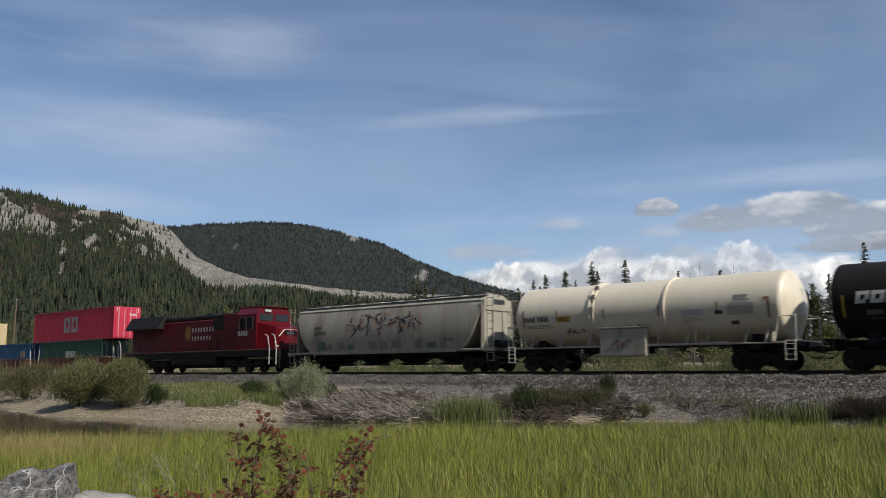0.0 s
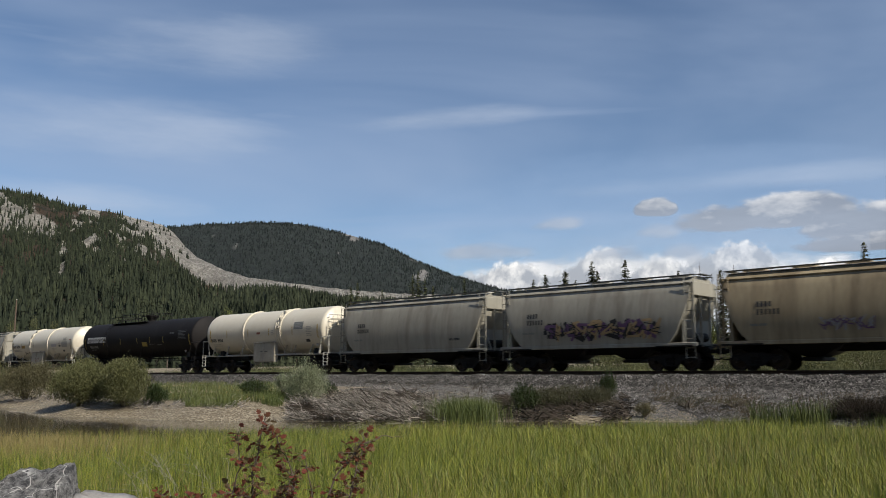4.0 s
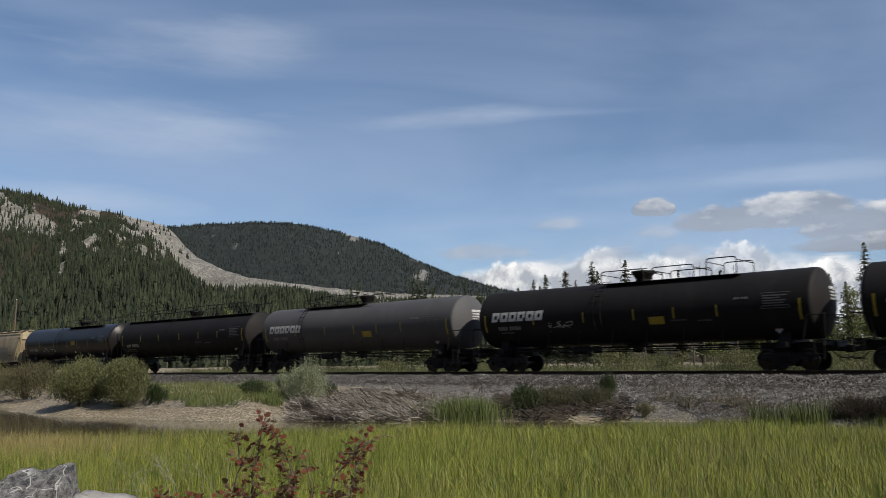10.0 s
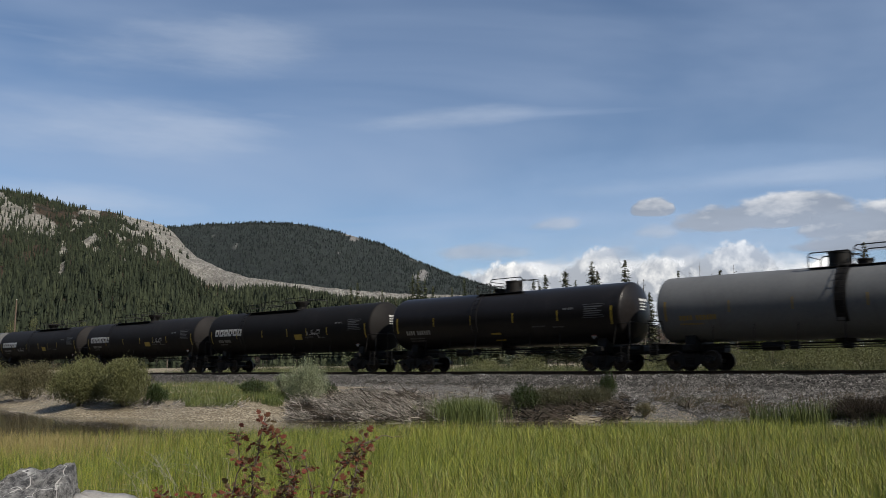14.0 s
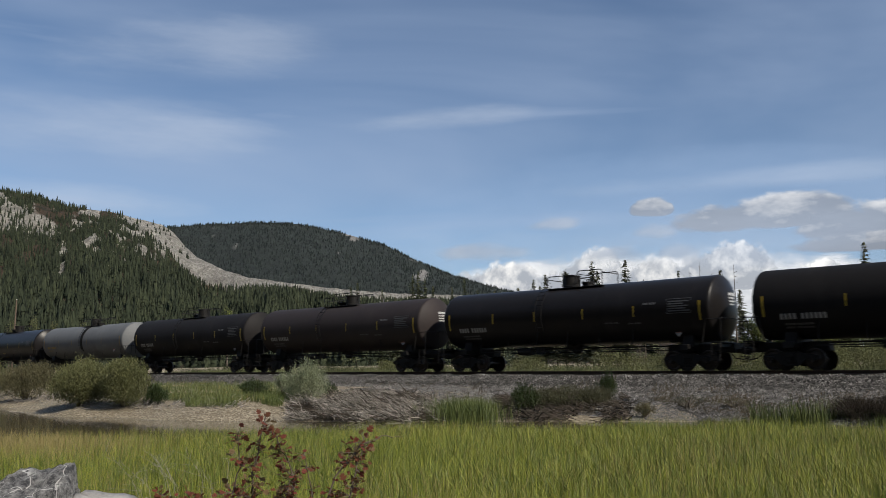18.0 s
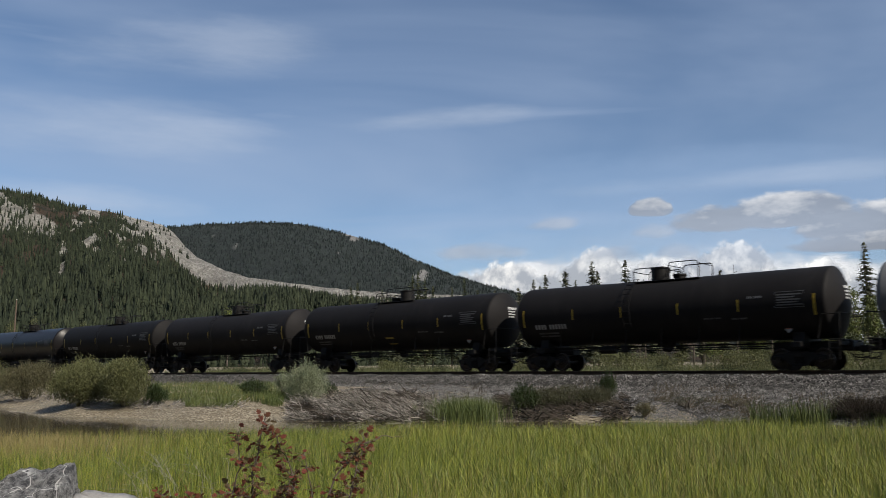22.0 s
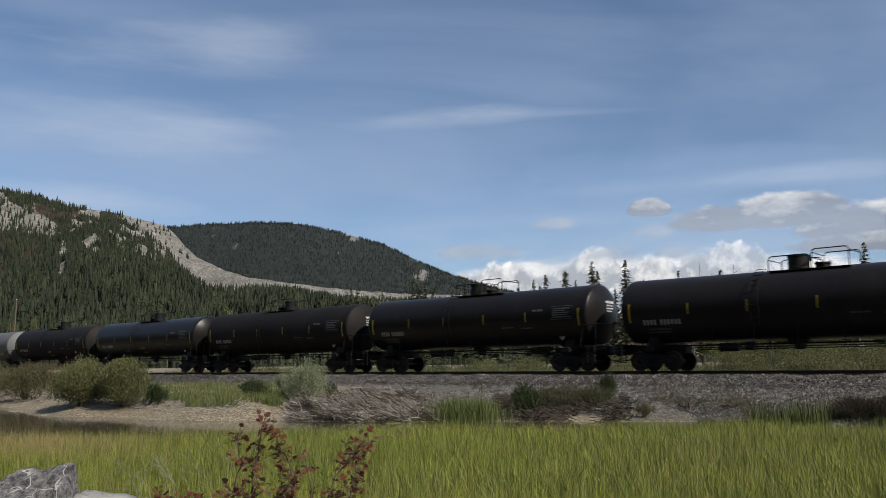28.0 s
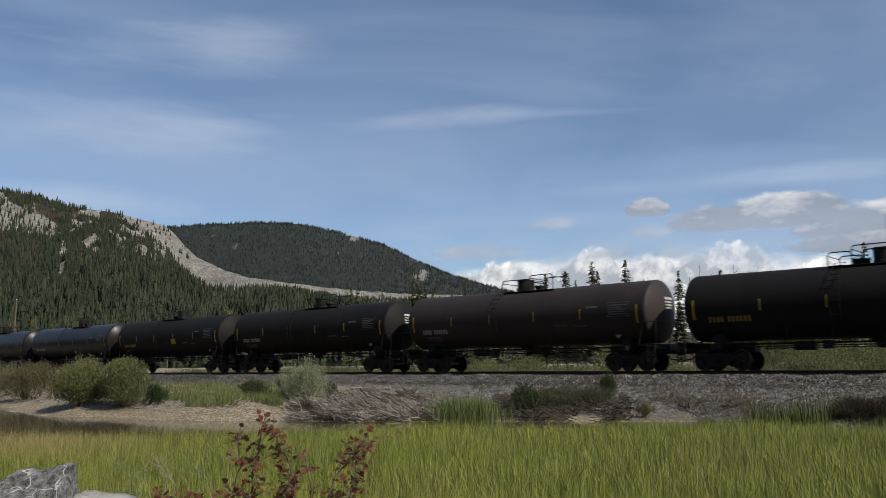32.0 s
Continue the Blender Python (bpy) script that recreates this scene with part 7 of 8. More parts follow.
def covered_hopper(a, b, paint, label, top=4.45, bays=2, graffiti=None):
    L = length(a, b)
    car = thing("covered_hopper", label, "hopper car", GROUP)
    E = L / 2 - (0.68 if bays == 2 else 1.35)
    D = L / 2 - 0.48
    slope = 1.05 if bays == 2 else 1.4
    # rounded body with raked ends
    ring = hopper_side(top, 1.52, 1.28)
    bm = bmesh.new()
    inner = E - 0.15
    secs = [ring(s * (inner - slope * d), k) for s, d, k in ((-1, 0, 0.80), (-1, 0.28, 0.46), (-1, 0.65, 0.16), (-1, 1.0, 0.0), (1, 1.0, 0.0), (1, 0.65, 0.16), (1, 0.28, 0.46), (1, 0, 0.80))]
    loft(bm, secs)
    bm.normal_update()
    for e in bm.edges:
        if len(e.link_faces) == 2 and e.calc_face_angle() > 0.3:
            e.smooth = False
    part("body", bm, paint, car, smooth=True)
    # roof eave and running boards
    for s in (-1, 1):
        bm = bmesh.new()
        box(bm, -inner, inner, min(s * 1.0, s * 1.27), max(s * 1.0, s * 1.27), top - 0.42, top - 0.36, 0.02)
        part("roof_eave", bm, paint, car)
        part("side_sill", box(bmesh.new(), -D, D, min(s * 1.36, s * 1.45), max(s * 1.36, s * 1.45), 1.10, 1.28, 0.02), paint, car)
        bm = bmesh.new()
        y0, y1 = (0.6, 1.02) if s > 0 else (-1.02, -0.6)
        box(bm, -inner - 0.1, inner + 0.1, y0, y1, top + 0.02, top + 0.045)
        k = -E
        while k < E:
            rod(bm, (k, s * 0.9, top - 0.18), (k, s * 0.9, top + 0.03), 0.02, 4)
            k += 1.1
        part("running_board", bm, GREY_PAINT, car)
    for k in range(bays * 2 + 1):
        x = -inner + 1.0 + (2 * inner - 2.0) * k / (bays * 2)
        part("roof_hatch", box(bmesh.new(), x - 0.52, x + 0.52, -0.3, 0.3, top - 0.03, top + 0.09, 0.03), paint, car)
    # discharge bays
    span = 2 * (inner - (1.9 if bays == 2 else 1.6)) + 0.6
    for k in range(bays):
        x = -span / 2 + span * (k + 0.5) / bays
        w = span / bays / 2
        bm = bmesh.new()
        loft(bm, [[(x - w, -1.40, 1.30), (x + w, -1.40, 1.30), (x + w, 1.40, 1.30), (x - w, 1.40, 1.30)], [(x - 0.32, -0.55, 0.55), (x + 0.32, -0.55, 0.55), (x + 0.32, 0.55, 0.55), (x - 0.32, 0.55, 0.55)]])
        part("discharge_bay", bm, FRAME_BLACK, car)
        bm = box(bmesh.new(), x - 0.45, x + 0.45, -0.75, 0.75, 0.40, 0.56, 0.03)
        rod(bm, (x - 0.3, -1.1, 0.48), (x - 0.3, 1.1, 0.48), 0.035)
        part("outlet_gate", bm, FRAME_BLACK, car)
    part("centre_sill", box(bmesh.new(), -D, D, -0.3, 0.3, 0.80, 1.10, 0.02), FRAME_BLACK, car)
    for s in (-1, 1):
        truck(car, s * (L / 2 - 2.05))
        coupler(car, s * (L / 2 - 0.75), s)
        xe = s * E
        xb = s * (E - 0.5 if bays == 2 else E - 0.1)
        part("end_bulkhead", box(bmesh.new(), xb - 0.03, xb + 0.03, -1.40, 1.40, 1.16, 2.35 if bays == 2 else 3.6), paint, car)
        # end bulkhead panel, posts and slope braces
        bm = bmesh.new()
        box(bm, min(xe, xe - s * 0.08), max(xe, xe - s * 0.08), -1.16, 1.16, top - 0.95, top - 0.30, 0.02)
        part("end_sheet", bm, paint, car)
        for y in (-1.22, 1.22):
            bm = bmesh.new()
            box(bm, min(xe, xe - s * 0.10), max(xe, xe - s * 0.10), y - 0.03, y + 0.03, 1.06, top - 0.35, 0.01)
            part("corner_post", bm, paint, car)
            bm = bmesh.new()
            rod(bm, (xe + s * 0.3, y * 0.93, 1.2), (xe - s * 0.3, y * 0.93, 2.6), 0.035, 5)
            part("end_brace", bm, paint, car)
        for y in (-0.45, 0.45):
            part("end_post", box(bmesh.new(), min(xe, xe - s * 0.08), max(xe, xe - s * 0.08), y - 0.05, y + 0.05, 1.1, top - 0.9), paint, car)
        part("end_deck", box(bmesh.new(), min(xe, xe - s * 1.9), max(xe, xe - s * 1.9), -1.48, 1.48, 1.10, 1.16), FRAME_BLACK, car)
        xe = s * D
        bm = bmesh.new()
        rod(bm, (xe - s * 0.6, -0.5, 1.55), (xe - s * 0.6, 0.6, 1.55), 0.22, 12)
        part("air_reservoir", bm, FRAME_BLACK, car)
        # side ladder and end ladder
        bm = bmesh.new()
        for x in (xe - s * 0.12, xe - s * 0.58):
            rod(bm, (x, -1.36, 0.55), (x, -1.36, top - 0.1), 0.022)
        for k in range(9):
            z = 0.6 + k * 0.43
            rod(bm, (xe - s * 0.12, -1.36, z), (xe - s * 0.58, -1.36, z), 0.018)
        part("side_ladder", bm, paint, car)
        bm = bmesh.new()
        for y in (0.9, 1.3):
            rod(bm, (xe + s * 0.06, y, 0.7), (xe + s * 0.06, y, top + 0.1), 0.022)
        for k in range(9):
            z = 0.8 + k * 0.41
            rod(bm, (xe + s * 0.06, 0.9, z), (xe + s * 0.06, 1.3, z), 0.018)
        part("end_ladder", bm, paint, car)
        bm = bmesh.new()
        for y in (-0.5, 0.5):
            rod(bm, (xe - s * 0.5, y, top - 0.2), (xe - s * 0.1, y, top + 0.06), 0.02)
        box(bm, min(xe - s * 0.42, xe - s * 0.08), max(xe - s * 0.42, xe - s * 0.08), -0.55, 0.55, top + 0.06, top + 0.085)
        part("end_walkway", bm, GREY_PAINT, car)
    wall = lambda z: -(1.52 - 0.19 * ((z - 2.3) / 1.35) ** 2) - 0.018
    put = lambda bm, x0, x1, z0, z1: bm.faces.new([bm.verts.new(p) for p in ((x0, wall(z0), z0), (x1, wall(z0), z0), (x1, wall(z1), z1), (x0, wall(z1), z1))])
    line(car, put, -inner + slope + 0.5, 2.72, 0.24, 4, (), MARK_DARK, width=0.44, space=0.3)
    line(car, put, -inner + slope + 0.5, 2.38, 0.24, 6 if bays == 2 else 7, (), MARK_DARK, width=0.44, space=0.3)
    line(car, put, -inner + slope + 0.2, 1.9, 0.1, 9, (4,), PATCH_GREY)
    line(car, put, inner - slope - 1.3, 1.75, 0.12, 8, (3,), MARK_DARK)
    if graffiti:
        graffiti(car, wall, inner)
    join_train(car, a, b)
    return car


def graffiti_big(car, wall, inner):
    for ink, fat, seed in ((INK_DARK, 0.20, 4), (INK_PURPLE, 0.14, 8), (INK_SAND, 0.11, 5), (INK_DARK, 0.045, 6)):
        scrawl(car, 0, -2.4, 3.9, 1.5, 2.45, (ink,), seed, 13, fat, wall)
        wall = (lambda z, w=wall: w(z) - 0.012)


def graffiti_old(car, wall, inner):
    scrawl(car, 0, -2.8, 3.6, 2.2, 3.6, (INK_GREY, INK_PINK, INK_DARK), 7, 13, 0.085, wall)
    rnd = random.Random(2)
    for k in range(12):
        x = -inner + 2.2 + k * 1.0
        bm = bmesh.new()
        w, zt = rnd.uniform(0.5, 0.95), rnd.uniform(1.65, 1.95)
        bm.faces.new([bm.verts.new(p) for p in ((x, wall(1.4) - 0.004, 1.4), (x + w, wall(1.4) - 0.004, 1.4), (x + w * 0.9, wall(zt) - 0.004, zt), (x, wall(zt) - 0.004, zt))])
        part("paint_patch", bm, rnd.choice((INK_TEAL, PATCH_GREY, PATCH_GREY, INK_GREY)), car, "faded painted patch")


def graffiti_small(car, wall, inner):
    scrawl(car, 0, -1.2, 0.9, 1.6, 2.2, (INK_GREY, INK_PURPLE), 9, 9, 0.045, wall)


def graffiti_grey(car, wall, inner):
    bm = bmesh.new()
    for x0, x1, z0, z1 in ((-2.9, 3.1, 1.5, 2.20), (-2.2, 3.1, 2.20, 2.62), (-1.0, 2.4, 2.62, 2.78)):
        bm.faces.new([bm.verts.new(p) for p in ((x0, wall(z0) - 0.004, z0), (x1, wall(z0) - 0.004, z0), (x1, wall(z1) - 0.004, z1), (x0, wall(z1) - 0.004, z1))])
    part("paint_patch", bm, PATCH_OLIVE, car, "drab grey-green patch painted over the side")


# ---- locomotive ----
EMBLEM_GOLD = surface("dull_gold_emblem", (0.20, 0.10, 0.015), (0.28, 0.15, 0.02), 0.5, scale=4, bump=0)
def locomotive(a, b):
    L = length(a, b)
    loco = thing("locomotive", "red diesel freight locomotive with black underframe and roof", "locomotive", GROUP)
    h = L / 2 - 0.55
    part("underframe", box(bmesh.new(), -h, h, -1.5, 1.5, 1.12, 1.55, 0.03), FRAME_BLACK, loco)
    part("walkway_edge", box(bmesh.new(), -h, h, -1.56, 1.56, 1.55, 1.66, 0.01), LOCO_RED, loco, "red sill along the walkway")
    tank = [(-1.35, 0.55), (-1.45, 0.8), (-1.45, 1.12), (1.45, 1.12), (1.45, 0.8), (1.35, 0.55), (0.8, 0.35), (-0.8, 0.35)]
    part("fuel_tank", loft(bmesh.new(), [[(x, y, z) for y, z in tank] for x in (-3.0, 3.4)]), FRAME_BLACK, loco)
    part("long_hood", box(bmesh.new(), -h + 0.9, 5.2, -0.98, 0.98, 1.66, 4.05, 0.08), LOCO_RED, loco)
    part("hood_roof", box(bmesh.new(), -h + 4.6, 5.0, -0.9, 0.9, 4.05, 4.45, 0.12), FRAME_BLACK, loco, "black roof hatches")
    rad = [(-1.55, 3.55), (-1.5, 3.72), (-1.0, 4.62), (1.0, 4.62), (1.5, 3.72), (1.55, 3.55)]
    part("radiator_wing", loft(bmesh.new(), [[(x, y, z) for y, z in rad] for x in (-h + 0.6, -h + 6.0)]), FRAME_BLACK, loco, "flared black radiator housing")
    for s in (-1, 1):
        grille = part("radiator_grille", box(bmesh.new(), -h + 0.92, -h + 5.6, min(s * 0.97, s * 0.99), max(s * 0.97, s * 0.99), 2.72, 3.54), LOCO_RED, loco)
        for k in range(10):
            x = -h + 0.95 + k * 0.5
            part("slat", box(bmesh.new(), x, x + 0.06, min(s * 0.993, s * 1.02), max(s * 0.993, s * 1.02), 2.75, 3.5), FRAME_BLACK, grille)
    for k in range(9):
        x = -h + 6.6 + k * 1.05
        if x < 4.4:
            part("hood_door", box(bmesh.new(), x, x + 0.95, -1.0, -0.97, 1.75, 3.4, 0.01), LOCO_RED, loco)
    part("equipment_cabinet", box(bmesh.new(), 4.2, 6.0, -1.45, 1.45, 1.66, 4.35, 0.05), LOCO_RED, loco)
    part("inertial_screen", box(bmesh.new(), 2.3, 4.2, -1.05, -0.95, 3.2, 4.1, 0.02), FRAME_BLACK, loco)
    # cab and nose
    cabp = [(-1.55, 1.66), (-1.55, 4.15), (-1.15, 4.68), (1.15, 4.68), (1.55, 4.15), (1.55, 1.66)]
    cab = part("cab", loft(bmesh.new(), [[(x, y, z) for y, z in cabp] for x in (6.0, 8.55)]), LOCO_RED, loco)
    bm = bmesh.new()
    loft(bm, [[(8.5, -1.5, 1.66), (8.5, -1.5, 3.55), (8.5, 1.5, 3.55), (8.5, 1.5, 1.66)], [(10.1, -1.1, 1.66), (10.1, -0.95, 3.2), (10.1, 0.95, 3.2), (10.1, 1.1, 1.66)], [(10.45, -0.8, 1.66), (10.4, -0.7, 2.9), (10.4, 0.7, 2.9), (10.45, 0.8, 1.66)]])
    part("nose", bm, LOCO_RED, loco)
    for x0, x1 in ((6.5, 7.25), (7.4, 8.15)):
        w = part("side_window", box(bmesh.new(), x0, x1, -1.575, -1.545, 3.1, 3.95, 0.02), GLASS_DARK, cab)
        bm = bmesh.new()
        pipe(bm, [(x0, -1.58, 3.1), (x1, -1.58, 3.1), (x1, -1.58, 3.95), (x0, -1.58, 3.95), (x0, -1.58, 3.1)], 0.025, 4)
        part("window_frame", bm, MARK_DARK, w)
    for y0, y1 in ((-1.3, -0.1), (0.1, 1.3)):
        part("windshield", box(bmesh.new(), 8.545, 8.575, y0, y1, 3.68, 4.2, 0.02), GLASS_DARK, cab)
    part("cab_roof_visor", box(bmesh.new(), 5.95, 8.7, -1.2, 1.2, 4.66, 4.74, 0.03), LOCO_RED, cab)
    nb = part("number_board", box(bmesh.new(), 8.5, 8.62, -0.9, -0.3, 4.3, 4.55, 0.01), MARK_DARK, cab)
    bm = bmesh.new()
    for k in range(4):
        bm.faces.new([bm.verts.new(p) for p in ((8.626, -0.84 + k * 0.14, 4.34), (8.626, -0.74 + k * 0.14, 4.34), (8.626, -0.74 + k * 0.14, 4.5), (8.626, -0.84 + k * 0.14, 4.5))])
    part("number_bars", bm, MARK_WHITE, nb)
    for y in (-0.18, 0.18):
        part("headlight", lathe_x(bmesh.new(), [(10.40, 0.0), (10.40, 0.10), (10.48, 0.10), (10.48, 0.0)], 12, y, 2.75), PALE_STEEL, loco)
    for y in (-1.1, 1.1):
        part("ditch_light", lathe_x(bmesh.new(), [(10.5, 0.0), (10.5, 0.09), (10.6, 0.09), (10.6, 0.0)], 12, y, 1.8), PALE_STEEL, loco)
    bm = bmesh.new()
    pipe(bm, [(10.5, -1.0, 2.5), (10.5, -0.5, 3.0), (10.5, 0.5, 3.0), (10.5, 1.0, 2.5)], 0.03)
    part("nose_rail", bm, PALE_STEEL, loco)
    for x in (h - 0.1, h - 0.9, -h + 0.1):
        bm = bmesh.new()
        pipe(bm, [(x, -1.58, 0.55), (x, -1.58, 1.7), (x - 0.25, -1.56, 2.55), (x - 0.6, -1.54, 2.65)], 0.028)
        part("step_rail", bm, MARK_WHITE, loco, "white grab rail at the steps")
    for s in (-1, 1):
        bm = bmesh.new()
        for k in range(4):
            z = 0.42 + k * 0.3
            box(bm, min(s * (h - 0.15), s * (h - 0.85)), max(s * (h - 0.15), s * (h - 0.85)), -1.58, -1.25, z, z + 0.04)
        box(bm, min(s * (h - 0.1), s * (h - 0.9)), max(s * (h - 0.1), s * (h - 0.9)), -1.25, -1.2, 0.4, 1.5)
        part("step_well", bm, FRAME_BLACK, loco)
        part("pilot", box(bmesh.new(), min(s * (h - 0.1), s * h + s * 0.1), max(s * (h - 0.1), s * h + s * 0.1), -1.45, 1.45, 0.25, 1.5, 0.04), FRAME_BLACK, loco)
        coupler(loco, s * (L / 2 - 0.75), s)
    bm = bmesh.new()
    k = -h + 0.6
    while k < 5.9:
        rod(bm, (k, -1.54, 1.62), (k, -1.54, 2.55), 0.018)
        k += 1.25
    rod(bm, (-h + 0.6, -1.54, 2.55), (5.9, -1.54, 2.55), 0.018)
    part("walkway_railing", bm, FRAME_BLACK, loco)
    bm = bmesh.new()
    box(bm, 0.2, 1.0, -0.4, 0.4, 4.45, 4.62, 0.04)
    part("exhaust_stack", bm, FRAME_BLACK, loco)
    bm = bmesh.new()
    for y in (-0.12, 0, 0.12):
        rod(bm, (3.6, y, 4.55), (4.0 + abs(y), y, 4.55), 0.03, 6, 0.06)
    part("air_horn", bm, FRAME_BLACK, loco)
    # three-axle trucks
    for s in (-1, 1):
        tr = part("truck", box(box(bmesh.new(), -2.5, 2.5, -1.18, -1.0, 0.42, 0.98, 0.05), -2.5, 2.5, 1.0, 1.18, 0.42, 0.98, 0.05), FRAME_BLACK, loco)
        tr.location.x = s * 6.6
        for x in (-1.85, 0, 1.85):
            for y in (-1.12, 1.12):
                part("journal_box", box(bmesh.new(), x - 0.2, x + 0.2, y - 0.1, y + 0.1, 0.36, 0.7, 0.03), FRAME_BLACK, tr)
            ws = part("wheelset", cached("wheelset", wheelset_mesh, WHEEL_STEEL, True), None, tr)
            ws.matrix_parent_inverse = Matrix.Translation((x, 0, WHEEL_R))
            WHEELSETS.append(ws)
        for x in (-0.95, 0.95):
            bm = bmesh.new()
            rod(bm, (x - 0.2, -1.25, 0.8), (x + 0.2, -1.25, 0.8), 0.12, 10)
            part("brake_cylinder", bm, FRAME_BLACK, tr)
    # owner's emblem and name as plain shapes
    bm = bmesh.new()
    n = 18
    bm.faces.new([bm.verts.new((-1.35 + 0.42 * math.cos(6.2832 * i / n), -1.012, 3.05 + 0.62 * math.sin(6.2832 * i / n))) for i in range(n)])
    part("emblem", bm, EMBLEM_GOLD, loco, "plain gold oval emblem")
    put = lambda bm, x0, x1, z0, z1: plate(bm, -1.012, x0, x1, z0, z1)
    line(loco, put, -0.75, 3.14, 0.32, 8, (), MARK_WHITE, "name_bars", width=0.55, space=0.72)
    line(loco, put, -0.75, 2.48, 0.32, 7, (), MARK_WHITE, "name_bars", width=0.55, space=0.72)
    put2 = lambda bm, x0, x1, z0, z1: plate(bm, -1.565, x0, x1, z0, z1)
    line(loco, put2, 6.35, 2.62, 0.36, 4, (), MARK_WHITE, "number_bars")
    part("sill_stripe", plate(bmesh.new(), -1.565, -h, h, 1.585, 1.62), PATCH_GREY, loco, "thin grey sill stripe")
    join_train(loco, a, b)
    return loco


# ---- container well cars ----
def well_car(x0, x1, trucks):
    car = thing("well_car", "brown steel well car carrying stacked containers", "well car", GROUP)
    c = (x0 + x1) / 2
    h = (x1 - x0) / 2
    for s in (-1, 1):
        part("side_wall", box(bmesh.new(), -h + 1.9, h - 1.9, min(s * 1.38, s * 1.48), max(s * 1.38, s * 1.48), 0.36, 1.32, 0.02), WELL_BROWN, car)
        part("top_chord", box(bmesh.new(), -h + 1.7, h - 1.7, min(s * 1.34, s * 1.53), max(s * 1.34, s * 1.53), 1.28, 1.44, 0.02), WELL_BROWN, car)
        k = -h + 2.2
        while k < h - 2:
            part("side_rib", box(bmesh.new(), k, k + 0.1, min(s * 1.48, s * 1.54), max(s * 1.48, s * 1.54), 0.4, 1.3), WELL_BROWN, car)
            k += 1.15
        bm = bmesh.new()
        loft(bm, [[(s * (h - 1.9), y, z) for y, z in ((-1.48, 0.4), (-1.48, 1.4), (1.48, 1.4), (1.48, 0.4))], [(s * (h - 0.3), y, z) for y, z in ((-0.7, 0.95), (-0.7, 1.3), (0.7, 1.3), (0.7, 0.95))]])
        part("end_platform", bm, WELL_BROWN, car)
        bm = bmesh.new()
        for y in (-1.4, -1.0):
            pipe(bm, [(s * (h - 0.9), y, 0.6), (s * (h - 0.9), y, 1.3), (s * (h - 1.1), y, 2.3)], 0.025)
        part("grab_rail", bm, PALE_STEEL, car)
    part("floor", box(bmesh.new(), -h + 1.9, h - 1.9, -1.38, 1.38, 0.36, 0.42), WELL_BROWN, car)
    for t in trucks:
        truck(car, t - c)
    TRAIN.append((car, c))
    return car, c


def container(x0, x1, z0, height, paint, label, marks=None, doors=True):
    ob = thing("container", label, "container", "containers on the well cars")
    L = x1 - x0
    h = L / 2
    bm = bmesh.new()
    box(bm, -h, h, -1.22, 1.22, 0.02, height - 0.02, 0.01)
    part("shell", bm, paint, ob)
    # corrugations stand proud of the side
    bm = bmesh.new()
    k = -h + 0.25
    while k < h - 0.3:
        box(bm, k, k + 0.14, -1.245, -1.215, 0.16, height - 0.14)
        box(bm, k, k + 0.14, 1.215, 1.245, 0.16, height - 0.14)
        k += 0.28
    tagged(part("corrugation", bm, paint, ob), kind="stuff")
    for x in (-h, h - 0.16):
        for y in (-1.26, 1.10):
            part("corner_post", box(bmesh.new(), x - 0.01, x + 0.17, y, y + 0.16, 0, height, 0.01), paint, ob)
    for y in (-1.26, 1.14):
        part("top_rail", box(bmesh.new(), -h, h, y, y + 0.12, height - 0.13, height, 0.01), paint, ob)
        part("bottom_rail", box(bmesh.new(), -h, h, y, y + 0.12, 0, 0.15, 0.01), paint, ob)
    if doors:
        for y0, y1 in ((-1.12, -0.01), (0.01, 1.12)):
            d = part("door", box(bmesh.new(), h + 0.0, h + 0.05, y0, y1, 0.1, height - 0.1, 0.01), paint, ob)
            for y in (y0 + 0.28, y1 - 0.28):
                bm = bmesh.new()
                rod(bm, (h + 0.09, y, 0.1), (h + 0.09, y, height - 0.1), 0.022)
                part("lock_rod", bm, PALE_STEEL, d)
        for y in (-1.05, 1.0):
            part("reflective_strip", box(bmesh.new(), h + 0.06, h + 0.065, y, y + 0.06, height - 0.5, height - 0.12), MARK_WHITE, ob)
    put = lambda bm, a, b, c, d: plate(bm, -1.252, a, b, c, d)
    if marks:
        marks(ob, put, h)
    TRAIN.append((ob, (x0 + x1) / 2, z0))
    return ob


def big_pair(ob, put, h):
    bm = bmesh.new()
    z0, s = 0.78, 1.45
    x = -1.55
    for u0, u1 in ((0, 1.3), (1.6, 2.9)):
        for a, b, c, d in ((0, 1.3, 0.75, 1.0), (0, 0.4, 0.25, 0.75), (0.9, 1.3, 0.25, 0.75), (0, 1.3, 0, 0.25)):
            put(bm, x + u0 + a, x + u0 + b, z0 + c * s, z0 + d * s)
    part("owner_mark", bm, INK_GREY, ob, "large pale block mark")
    line(ob, lambda b, a, c, d, e: b.faces.new([b.verts.new(p) for p in ((h + 0.06, a - h, d), (h + 0.06, c - h, d), (h + 0.06, c - h, e), (h + 0.06, a - h, e))]), h + 0.2, 2.1, 0.16, 5, (), MARK_WHITE)
    part("yellow_label", box(bmesh.new(), h + 0.06, h + 0.066, 0.45, 0.85, 0.7, 1.15), MARK_ORANGE, ob)


def mid_bars(ob, put, h):
    line(ob, put, -0.9, 1.0, 0.6, 7, (), MARK_WHITE, "owner_bars", width=0.36, space=0.12)


def end_bars(ob, put, h):
    line(ob, put, h - 2.2, 1.1, 0.7, 2, (), INK_SAND, "owner_bars")


